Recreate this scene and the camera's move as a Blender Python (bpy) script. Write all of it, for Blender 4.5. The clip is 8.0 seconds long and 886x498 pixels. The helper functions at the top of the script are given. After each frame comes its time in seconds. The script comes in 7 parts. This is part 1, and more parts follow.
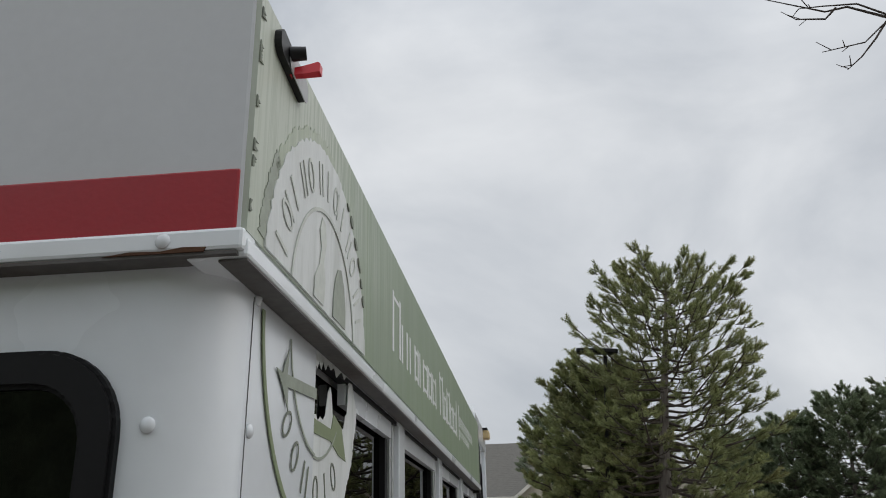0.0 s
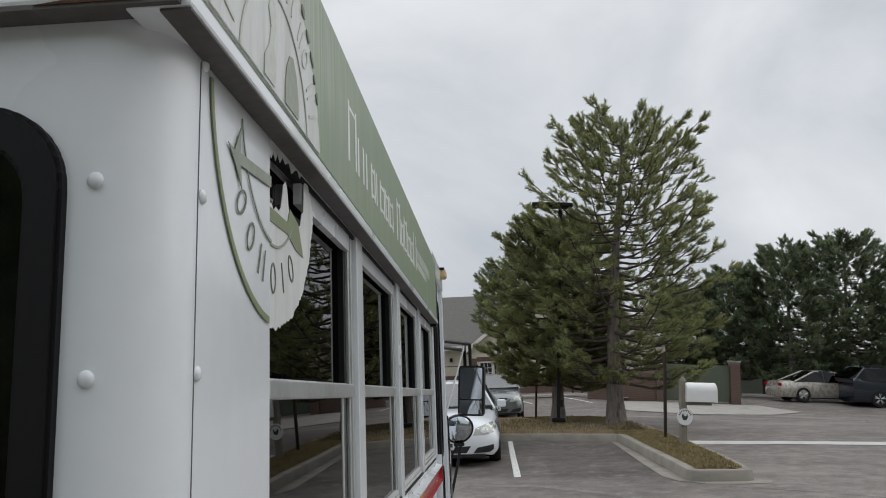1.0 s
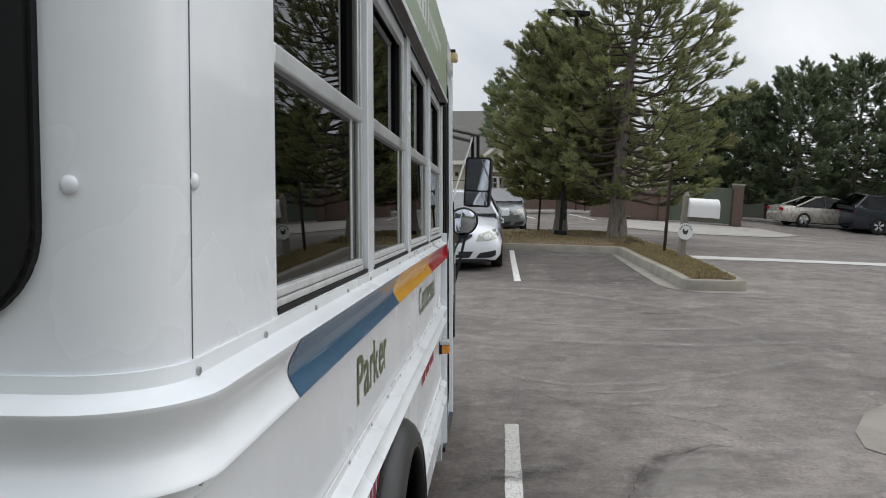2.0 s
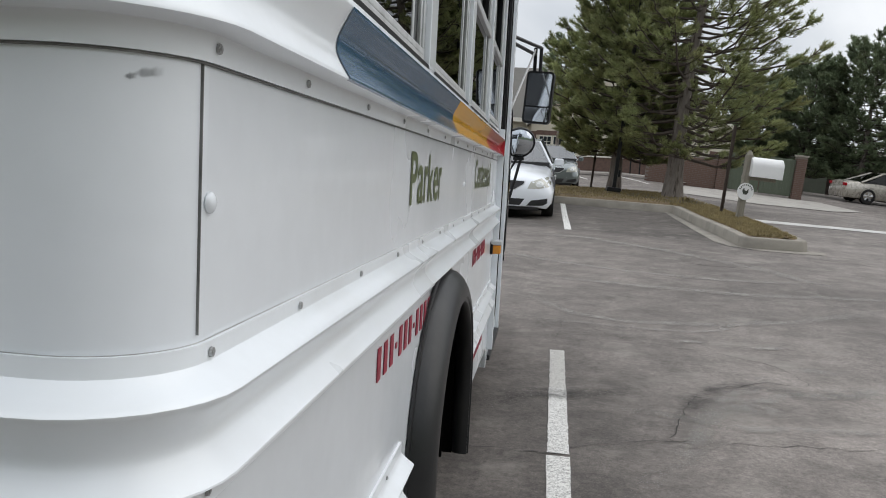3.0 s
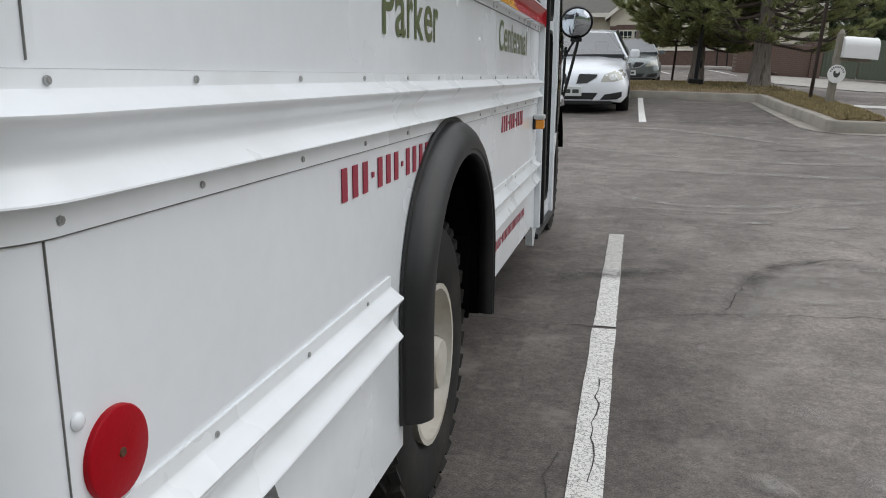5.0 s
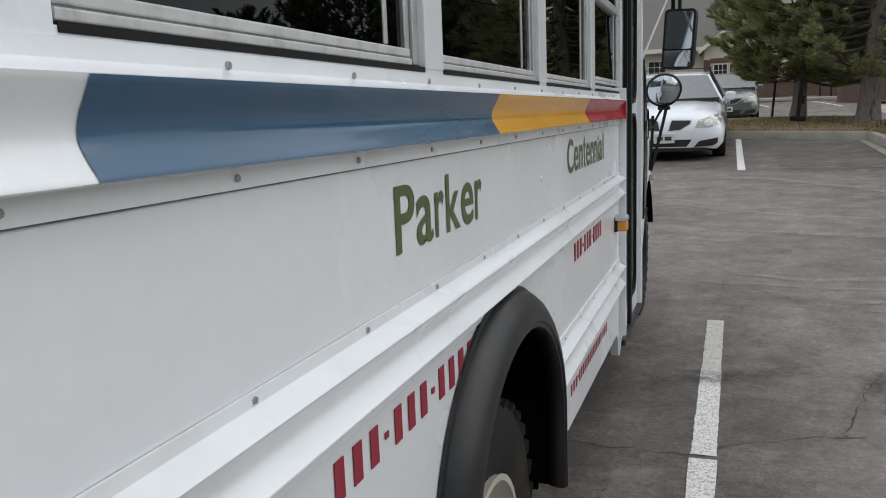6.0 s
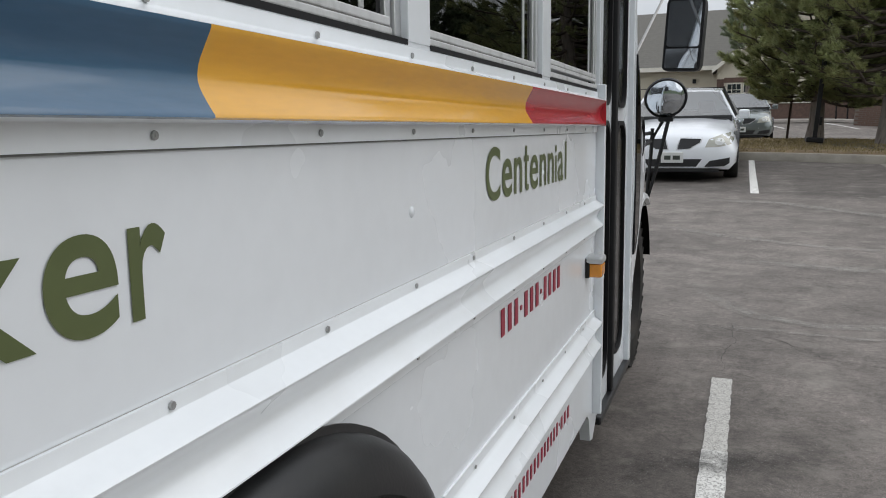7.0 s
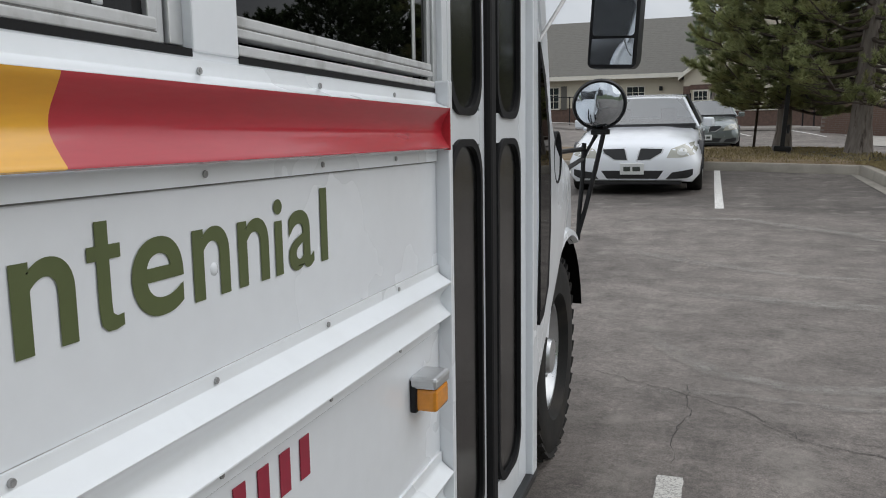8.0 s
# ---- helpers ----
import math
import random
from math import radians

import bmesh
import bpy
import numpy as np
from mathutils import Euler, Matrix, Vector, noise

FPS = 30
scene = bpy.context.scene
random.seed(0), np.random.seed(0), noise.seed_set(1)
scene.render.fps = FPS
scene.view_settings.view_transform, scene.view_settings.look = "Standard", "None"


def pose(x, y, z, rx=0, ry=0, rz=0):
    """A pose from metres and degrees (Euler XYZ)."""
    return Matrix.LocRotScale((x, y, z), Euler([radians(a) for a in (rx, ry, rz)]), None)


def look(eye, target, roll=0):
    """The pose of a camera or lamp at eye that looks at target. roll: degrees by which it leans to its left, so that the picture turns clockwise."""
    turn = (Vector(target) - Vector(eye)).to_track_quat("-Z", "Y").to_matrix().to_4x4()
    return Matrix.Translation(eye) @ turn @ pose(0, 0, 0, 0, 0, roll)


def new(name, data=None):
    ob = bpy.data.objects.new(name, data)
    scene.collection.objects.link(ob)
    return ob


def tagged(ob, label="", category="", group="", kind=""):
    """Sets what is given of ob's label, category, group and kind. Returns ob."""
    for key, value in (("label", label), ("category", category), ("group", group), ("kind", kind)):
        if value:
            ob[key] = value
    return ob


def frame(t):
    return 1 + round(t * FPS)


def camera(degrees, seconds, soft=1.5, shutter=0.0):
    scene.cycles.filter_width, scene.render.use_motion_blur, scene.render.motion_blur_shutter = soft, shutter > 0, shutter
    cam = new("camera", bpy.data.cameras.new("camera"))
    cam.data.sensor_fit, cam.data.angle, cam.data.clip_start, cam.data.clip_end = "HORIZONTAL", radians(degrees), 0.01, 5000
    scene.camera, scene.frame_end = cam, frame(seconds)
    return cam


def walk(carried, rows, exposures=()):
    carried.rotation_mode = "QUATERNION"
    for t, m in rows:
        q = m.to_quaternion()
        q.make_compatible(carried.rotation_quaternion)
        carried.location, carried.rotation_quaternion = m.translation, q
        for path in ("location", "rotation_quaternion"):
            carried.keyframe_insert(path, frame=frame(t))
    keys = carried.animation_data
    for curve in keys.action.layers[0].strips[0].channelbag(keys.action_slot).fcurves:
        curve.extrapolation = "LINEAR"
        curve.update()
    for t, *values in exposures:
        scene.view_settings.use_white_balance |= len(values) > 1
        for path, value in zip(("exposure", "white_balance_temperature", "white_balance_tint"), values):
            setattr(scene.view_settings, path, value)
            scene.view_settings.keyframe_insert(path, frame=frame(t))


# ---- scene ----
from mathutils.bvhtree import BVHTree

cam = camera(58.06, 8.0, soft=1.0)
PATH = [
    (0, (0.2714, -0.7489, 1.7045), (0.0783, 1.1129, 2.4091), -1.34),
    (0.5, (0.2641, -0.7695, 1.7088), (0.1241, 1.107, 2.3865), -1.78),
    (1, (0.2666, -0.7142, 1.6212), (0.161, 1.2501, 1.9822), -2.20),
    (1.5, (0.264, -0.6912, 1.5588), (0.1639, 1.3045, 1.6433), -2.15),
    (1.7, (0.2593, -0.6828, 1.5335), (0.1541, 1.3144, 1.521), -1.41),
    (2.8, (0.219, -0.5084, 1.2016), (-0.0003, 1.4731, 1.0421), 2.80),
    (3, (0.2158, -0.5015, 1.1663), (-0.0293, 1.4739, 0.9725), 3.11),
    (3.5, (0.2139, -0.5101, 1.0701), (-0.0682, 1.4425, 0.7416), 3.22),
    (4, (0.2282, -0.5109, 0.9939), (-0.0736, 1.4123, 0.5356), 2.96),
    (4.2, (0.2379, -0.5129, 0.9721), (-0.0745, 1.4002, 0.4796), 2.82),
    (5.3, (0.4147, -0.4302, 1.1126), (-0.0863, 1.4706, 0.7441), -0.57),
    (5.5, (0.4127, -0.3791, 1.1698), (-0.134, 1.5152, 0.8345), -0.98),
    (6, (0.3924, -0.1544, 1.2802), (-0.2743, 1.7025, 0.9526), -2.19),
    (6.5, (0.3892, 0.2383, 1.2309), (-0.3276, 2.0801, 0.9244), -1.01),
    (7, (0.3874, 0.6756, 1.2357), (-0.3015, 2.5304, 0.9434), -0.79),
    (7.5, (0.4172, 1.1694, 1.2514), (-0.2462, 3.0355, 0.9731), -0.72),
    (8, (0.4424, 1.6888, 1.2652), (-0.1825, 3.5685, 0.9891), -0.86),
]
# the lot falls across the bus: true up in the bus's own axes
LEVEL = Vector((0.07, -0.03, 1.0)).rotation_difference(Vector((0, 0, 1))).to_matrix().to_4x4()
EXPOSURES = [(0.0, -0.25), (0.5, -0.36), (1.0, -0.17), (1.5, 0.04), (2.2, 0.08), (3.0, 0.12), (3.5, 0.16), (4.0, 0.19), (5.0, 0.08), (5.5, 0.04), (6.0, -0.06), (6.5, 0.06), (7.0, 0.04), (7.5, -0.10), (8.0, -0.03)]
walk(cam, [(t, LEVEL @ look(eye, target, roll)) for t, eye, target, roll in PATH], EXPOSURES)

# ---- sky and sun ----
world = bpy.data.worlds.new("overcast_sky")
scene.world = world
world.use_nodes = True
wn, wl = world.node_tree.nodes, world.node_tree.links
wn.clear()
w_out = wn.new("ShaderNodeOutputWorld")
w_bg = wn.new("ShaderNodeBackground")
w_sky = wn.new("ShaderNodeTexSky")
w_sky.sky_type = 'NISHITA'
w_sky.sun_disc = False
w_sky.sun_elevation, w_sky.sun_rotation = radians(44), radians(67)
w_sky.air_density, w_sky.dust_density = 1.0, 3.0
w_dim = wn.new("ShaderNodeMix"); w_dim.data_type = 'RGBA'; w_dim.blend_type = 'MULTIPLY'
w_dim.inputs[0].default_value = 1.0
w_dim.inputs[7].default_value = (0.1, 0.1, 0.1, 1)
w_tc = wn.new("ShaderNodeTexCoord")
w_map = wn.new("ShaderNodeMapping")
w_map.inputs["Scale"].default_value = (1.0, 1.0, 1.5)
w_n1 = wn.new("ShaderNodeTexNoise")
w_n1.inputs["Scale"].default_value, w_n1.inputs["Detail"].default_value, w_n1.inputs["Roughness"].default_value = 2.3, 6, 0.52
w_n1.inputs["Distortion"].default_value = 0.35
w_ramp = wn.new("ShaderNodeValToRGB")
w_ramp.color_ramp.elements[0].position, w_ramp.color_ramp.elements[1].position = 0.34, 0.66
w_ramp.color_ramp.elements[0].color = (0.56, 0.60, 0.655, 1)
w_ramp.color_ramp.elements[1].color = (0.93, 0.955, 0.985, 1)
w_mix = wn.new("ShaderNodeMix"); w_mix.data_type = 'RGBA'
w_mix.inputs[0].default_value = 0.93
wl.new(w_tc.outputs["Generated"], w_map.inputs["Vector"])
wl.new(w_map.outputs["Vector"], w_n1.inputs["Vector"])
wl.new(w_n1.outputs["Fac"], w_ramp.inputs["Fac"])
wl.new(w_sky.outputs["Color"], w_dim.inputs[6])
wl.new(w_dim.outputs[2], w_mix.inputs[6])
wl.new(w_ramp.outputs["Color"], w_mix.inputs[7])
wl.new(w_mix.outputs[2], w_bg.inputs["Color"])
# an overcast sky is brightest overhead
w_sep, w_up = wn.new("ShaderNodeSeparateXYZ"), wn.new("ShaderNodeMapRange")
w_up.interpolation_type = 'SMOOTHSTEP'
w_up.inputs["From Min"].default_value, w_up.inputs["From Max"].default_value = 0.45, 1.0
w_up.inputs["To Min"].default_value, w_up.inputs["To Max"].default_value = 1.0, 1.75
wl.new(w_tc.outputs["Generated"], w_sep.inputs[0])
wl.new(w_sep.outputs["Z"], w_up.inputs["Value"])
wl.new(w_up.outputs["Result"], w_bg.inputs["Strength"])
wl.new(w_bg.outputs["Background"], w_out.inputs["Surface"])

sun = new("sun", bpy.data.lights.new("sun", 'SUN'))
sun.data.energy, sun.data.angle, sun.data.color = 0.80, radians(65), (1.0, 0.97, 0.93)
sun.matrix_world = look((40, 17, 42), (0, 0, 0))


# ---- materials ----
def mat(name, color, rough=0.5, metal=0.0, var=0.08, scale=6.0, bump=0.0, bump_scale=80.0, coat=0.0, dirt=None, dirt_amount=0.0, dirt_scale=2.0, stretch=(1, 1, 1), spec=0.5):
    """A painted, worn or raw surface: colour with variation at two scales, dirt blotches and fine relief."""
    m = bpy.data.materials.new(name)
    m.use_nodes = True
    n, l = m.node_tree.nodes, m.node_tree.links
    b = n["Principled BSDF"]
    b.inputs["Roughness"].default_value, b.inputs["Metallic"].default_value = rough, metal
    b.inputs["Coat Weight"].default_value = coat
    b.inputs["Specular IOR Level"].default_value = spec
    tc, mp = n.new("ShaderNodeTexCoord"), n.new("ShaderNodeMapping")
    mp.inputs["Scale"].default_value = stretch
    l.new(tc.outputs["Object"], mp.inputs["Vector"])
    big, fine = n.new("ShaderNodeTexNoise"), n.new("ShaderNodeTexNoise")
    big.inputs["Scale"].default_value, big.inputs["Detail"].default_value = scale, 4
    fine.inputs["Scale"].default_value, fine.inputs["Detail"].default_value = bump_scale, 3
    for t in (big, fine):
        l.new(mp.outputs["Vector"], t.inputs["Vector"])
    mr = n.new("ShaderNodeMapRange")
    mr.inputs["From Min"].default_value, mr.inputs["From Max"].default_value = 0.25, 0.75
    mr.inputs["To Min"].default_value, mr.inputs["To Max"].default_value = 1 - var, 1 + var
    l.new(big.outputs["Fac"], mr.inputs["Value"])
    mr2 = n.new("ShaderNodeMapRange")
    mr2.inputs["From Min"].default_value, mr2.inputs["From Max"].default_value = 0.25, 0.75
    mr2.inputs["To Min"].default_value, mr2.inputs["To Max"].default_value = 1 - var * 0.6, 1 + var * 0.6
    l.new(fine.outputs["Fac"], mr2.inputs["Value"])
    mul = n.new("ShaderNodeMath"); mul.operation = 'MULTIPLY'
    l.new(mr.outputs["Result"], mul.inputs[0]); l.new(mr2.outputs["Result"], mul.inputs[1])
    vm = n.new("ShaderNodeVectorMath"); vm.operation = 'SCALE'
    vm.inputs[0].default_value = color[:3]
    l.new(mul.outputs[0], vm.inputs["Scale"])
    col = vm.outputs["Vector"]
    if dirt is not None:
        dn = n.new("ShaderNodeTexNoise")
        dn.inputs["Scale"].default_value, dn.inputs["Detail"].default_value, dn.inputs["Roughness"].default_value = dirt_scale, 7, 0.62
        l.new(mp.outputs["Vector"], dn.inputs["Vector"])
        dr = n.new("ShaderNodeMapRange")
        dr.interpolation_type = 'SMOOTHSTEP'
        dr.inputs["From Min"].default_value, dr.inputs["From Max"].default_value = 0.46, 0.74
        dr.inputs["To Min"].default_value, dr.inputs["To Max"].default_value = 0.0, dirt_amount
        l.new(dn.outputs["Fac"], dr.inputs["Value"])
        dm = n.new("ShaderNodeMix"); dm.data_type = 'RGBA'
        dm.inputs[7].default_value = (*dirt[:3], 1)
        l.new(dr.outputs["Result"], dm.inputs[0]); l.new(col, dm.inputs[6])
        col = dm.outputs[2]
    l.new(col, b.inputs["Base Color"])
    rr = n.new("ShaderNodeMapRange")
    rr.inputs["From Min"].default_value, rr.inputs["From Max"].default_value = 0.25, 0.75
    rr.inputs["To Min"].default_value, rr.inputs["To Max"].default_value = max(0.02, rough - 0.06), min(1, rough + 0.06)
    l.new(big.outputs["Fac"], rr.inputs["Value"]); l.new(rr.outputs["Result"], b.inputs["Roughness"])
    if bump:
        bp = n.new("ShaderNodeBump")
        bp.inputs["Strength"].default_value, bp.inputs["Distance"].default_value = min(1, bump), 0.004
        l.new(fine.outputs["Fac"], bp.inputs["Height"]); l.new(bp.outputs["Normal"], b.inputs["Normal"])
    return m


def glass_mat(name, tint, gloss_rough=0.01, ior=1.5):
    """A thin tinted pane: see-through, with a reflection that grows at flat angles."""
    m = bpy.data.materials.new(name)
    m.use_nodes = True
    n, l = m.node_tree.nodes, m.node_tree.links
    n.clear()
    out, mx, fr = n.new("ShaderNodeOutputMaterial"), n.new("ShaderNodeMixShader"), n.new("ShaderNodeFresnel")
    tr, gl = n.new("ShaderNodeBsdfTransparent"), n.new("ShaderNodeBsdfGlossy")
    fr.inputs["IOR"].default_value = ior
    tr.inputs["Color"].default_value = (*tint, 1)
    gl.inputs["Roughness"].default_value = gloss_rough
    l.new(fr.outputs[0], mx.inputs[0]); l.new(tr.outputs[0], mx.inputs[1]); l.new(gl.outputs[0], mx.inputs[2])
    l.new(mx.outputs[0], out.inputs["Surface"])
    return m


def plain_mat(name, color, rough=0.4, metal=0.0):
    m = bpy.data.materials.new(name)
    m.use_nodes = True
    b = m.node_tree.nodes["Principled BSDF"]
    b.inputs["Base Color"].default_value = (*color, 1)
    b.inputs["Roughness"].default_value, b.inputs["Metallic"].default_value = rough, metal
    return m


def asphalt_mat():
    m = bpy.data.materials.new("worn_asphalt")
    m.use_nodes = True
    n, l = m.node_tree.nodes, m.node_tree.links
    b = n["Principled BSDF"]
    b.inputs["Roughness"].default_value, b.inputs["Specular IOR Level"].default_value = 0.74, 0.32
    tc = n.new("ShaderNodeTexCoord")

    def noise_node(scale, detail, rough=0.5, stretch=None, distortion=0.0):
        t = n.new("ShaderNodeTexNoise")
        t.inputs["Scale"].default_value, t.inputs["Detail"].default_value, t.inputs["Roughness"].default_value = scale, detail, rough
        t.inputs["Distortion"].default_value = distortion
        if stretch:
            mp = n.new("ShaderNodeMapping")
            mp.inputs["Scale"].default_value = stretch
            l.new(tc.outputs["Object"], mp.inputs["Vector"]); l.new(mp.outputs["Vector"], t.inputs["Vector"])
        else:
            l.new(tc.outputs["Object"], t.inputs["Vector"])
        return t

    def rng(src, lo, hi, a, c):
        r = n.new("ShaderNodeMapRange")
        r.inputs["From Min"].default_value, r.inputs["From Max"].default_value = lo, hi
        r.inputs["To Min"].default_value, r.inputs["To Max"].default_value = a, c
        l.new(src, r.inputs["Value"])
        return r.outputs["Result"]

    def mul(a, c):
        x = n.new("ShaderNodeMath"); x.operation = 'MULTIPLY'
        l.new(a, x.inputs[0]); l.new(c, x.inputs[1])
        return x.outputs[0]

    big = noise_node(0.35, 5, 0.6)
    mid = noise_node(3.4, 9, 0.74)
    sweep = noise_node(0.9, 5, 0.65, stretch=(0.6, 1.2, 1))
    grit = noise_node(190, 2, 0.6)
    stone = n.new("ShaderNodeTexVoronoi"); stone.inputs["Scale"].default_value = 210
    l.new(tc.outputs["Object"], stone.inputs["Vector"])
    pebble = noise_node(42, 4, 0.65)
    k = mul(rng(pebble.outputs["Fac"], 0.3, 0.7, 0.74, 1.26), mul(mul(rng(big.outputs["Fac"], 0.3, 0.7, 0.70, 1.30), rng(mid.outputs["Fac"], 0.3, 0.72, 0.62, 1.44)), mul(rng(grit.outputs["Fac"], 0.25, 0.75, 0.58, 1.42), rng(sweep.outputs["Fac"], 0.3, 0.7, 0.78, 1.26))))
    vm = n.new("ShaderNodeVectorMath"); vm.operation = 'SCALE'
    vm.inputs[0].default_value = (0.168, 0.149, 0.136)
    # the ground of the near and far parking bays is darker than the aisle
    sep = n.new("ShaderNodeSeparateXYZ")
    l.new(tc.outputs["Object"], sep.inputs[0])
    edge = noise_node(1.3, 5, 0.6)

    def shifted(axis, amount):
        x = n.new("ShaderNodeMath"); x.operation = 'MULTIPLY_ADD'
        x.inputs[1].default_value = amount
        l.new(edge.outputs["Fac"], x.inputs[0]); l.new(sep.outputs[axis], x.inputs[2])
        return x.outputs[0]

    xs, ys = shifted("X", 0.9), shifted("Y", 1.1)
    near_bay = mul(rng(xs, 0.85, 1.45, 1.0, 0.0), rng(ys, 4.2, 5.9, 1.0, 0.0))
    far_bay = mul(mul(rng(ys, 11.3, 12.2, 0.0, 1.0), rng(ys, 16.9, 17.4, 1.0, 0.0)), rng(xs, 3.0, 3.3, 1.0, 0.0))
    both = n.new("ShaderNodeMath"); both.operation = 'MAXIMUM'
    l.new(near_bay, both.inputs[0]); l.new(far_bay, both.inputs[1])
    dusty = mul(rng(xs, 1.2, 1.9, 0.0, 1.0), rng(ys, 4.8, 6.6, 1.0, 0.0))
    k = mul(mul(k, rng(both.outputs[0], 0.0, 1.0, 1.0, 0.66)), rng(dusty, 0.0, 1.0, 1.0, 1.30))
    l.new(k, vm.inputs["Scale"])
    spots = noise_node(3.2, 4, 0.6)
    dm = n.new("ShaderNodeMix"); dm.data_type = 'RGBA'
    dm.inputs[7].default_value = (0.29, 0.268, 0.240, 1)
    l.new(rng(spots.outputs["Fac"], 0.56, 0.74, 0.0, 0.7), dm.inputs[0]); l.new(vm.outputs["Vector"], dm.inputs[6])
    l.new(dm.outputs[2], b.inputs["Base Color"])
    bp = n.new("ShaderNodeBump")
    bp.inputs["Strength"].default_value, bp.inputs["Distance"].default_value = 0.6, 0.0016
    l.new(stone.outputs["Distance"], bp.inputs["Height"]); l.new(bp.outputs["Normal"], b.inputs["Normal"])
    return m


M_WHITE = mat("white_bus_paint", (0.764, 0.795, 0.832), 0.25, var=0.03, scale=2.5, bump=0.02, bump_scale=30, coat=0.3, dirt=(0.60, 0.59, 0.57), dirt_amount=0.07, dirt_scale=1.6)
M_RAIL = mat("white_rail_paint", (0.812, 0.845, 0.878), 0.30, var=0.025, scale=3, coat=0.45, dirt=(0.5, 0.48, 0.45), dirt_amount=0.2, dirt_scale=5)
M_CAP = mat("grey_rear_cap_paint", (0.62, 0.63, 0.65), 0.5, var=0.03, scale=2, dirt=(0.45, 0.45, 0.45), dirt_amount=0.2, dirt_scale=4)
M_PALE = mat("bleached_green_film", (0.40, 0.445, 0.345), 0.5, var=0.14, scale=4, stretch=(1, 16, 0.45), dirt=(0.62, 0.64, 0.57), dirt_amount=0.9, dirt_scale=3.2)
M_OLIVE = mat("olive_lettering", (0.093, 0.115, 0.042), 0.45, var=0.05, scale=30)
M_SAGE = mat("sage_film", (0.20, 0.24, 0.13), 0.5, var=0.08, scale=20)
M_DECAL = mat("white_sign_film", (0.74, 0.75, 0.75), 0.45, var=0.04, scale=8, dirt=(0.45, 0.46, 0.42), dirt_amount=0.5, dirt_scale=7)
M_REDTEXT = mat("dark_red_lettering", (0.30, 0.020, 0.045), 0.45, var=0.06, scale=40)
M_BLUE = mat("blue_band_paint", (0.036, 0.108, 0.200), 0.22, spec=0.6, var=0.08, scale=7, stretch=(1, 0.4, 3), dirt=(0.16, 0.24, 0.35), dirt_amount=0.3, dirt_scale=6, coat=0.4)
M_YELLOW = mat("yellow_band_paint", (0.80, 0.41, 0.034), 0.22, spec=0.7, var=0.06, scale=7, stretch=(1, 0.4, 3), dirt=(0.62, 0.32, 0.04), dirt_amount=0.4, dirt_scale=6, coat=0.35)
M_RED = mat("red_band_paint", (0.45, 0.022, 0.038), 0.22, spec=0.7, var=0.07, scale=7, stretch=(1, 0.4, 3), dirt=(0.55, 0.09, 0.10), dirt_amount=0.3, dirt_scale=6, coat=0.35)
M_STRIPE = mat("red_reflective_stripe", (0.36, 0.014, 0.024), 0.42, var=0.06, scale=10, bump=0.06, bump_scale=160)
M_ALU = mat("window_aluminium", (0.60, 0.61, 0.62), 0.38, metal=0.75, var=0.06, scale=8, dirt=(0.30, 0.30, 0.29), dirt_amount=0.4, dirt_scale=9)
M_RUBBER = mat("black_rubber", (0.009, 0.009, 0.010), 0.6, spec=0.22, var=0.15, scale=12, bump=0.05, bump_scale=120)
M_FLARE = mat("black_flare_rubber", (0.015, 0.0155, 0.017), 0.40, spec=0.42, var=0.12, scale=6, bump=0.06, bump_scale=150, dirt=(0.045, 0.043, 0.041), dirt_amount=0.4, dirt_scale=5)
# darker than real rubber: shade under the body and in wells is coloured in
M_DARK = mat("shaded_underside_black", (0.006, 0.0058, 0.0056), 0.95, var=0.25, scale=5, spec=0.02)
M_TYRE = mat("tyre_rubber", (0.019, 0.0185, 0.018), 0.75, spec=0.25, var=0.15, scale=9, bump=0.15, bump_scale=90, dirt=(0.07, 0.058, 0.046), dirt_amount=0.35, dirt_scale=6)
M_RIM = mat("cream_wheel_paint", (0.50, 0.475, 0.42), 0.4, var=0.06, scale=10, dirt=(0.28, 0.22, 0.16), dirt_amount=0.45, dirt_scale=8)
M_ALLOY = mat("alloy_wheel", (0.55, 0.56, 0.57), 0.3, metal=0.8, var=0.05)
M_STEEL = mat("screw_steel", (0.36, 0.36, 0.36), 0.45, metal=0.55, var=0.15, scale=60)
M_RUST = mat("rust", (0.085, 0.038, 0.018), 0.85, var=0.3, scale=40, bump=0.2, bump_scale=140)
M_BLACKPAINT = mat("black_metal", (0.012, 0.012, 0.013), 0.42, spec=0.3, var=0.12, scale=15)
M_AMBER = mat("amber_lens", (0.72, 0.27, 0.02), 0.18, var=0.08, scale=30, bump=0.25, bump_scale=120, coat=0.5)
M_LENS = mat("red_lens", (0.34, 0.002, 0.010), 0.42, var=0.10, scale=9, bump=0.12, bump_scale=220, spec=0.14, dirt=(0.30, 0.004, 0.010), dirt_amount=0.6, dirt_scale=12)
M_CREAMLENS = mat("weathered_beacon_lens", (0.62, 0.47, 0.24), 0.4, var=0.1, scale=30)
M_GLASS = glass_mat("dark_tinted_glass", (0.02, 0.021, 0.022), ior=1.42)
M_CARGLASS = glass_mat("car_glass", (0.42, 0.47, 0.47), ior=3.6)
M_DOORGLASS = glass_mat("smoked_door_glass", (0.16, 0.165, 0.17), gloss_rough=0.18, ior=2.7)
M_MIRROR = plain_mat("mirror_silver", (0.50, 0.54, 0.58), 0.04, 0.90)
M_REDHANDLE = mat("red_plastic", (0.62, 0.015, 0.03), 0.35, var=0.06)
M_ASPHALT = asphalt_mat()


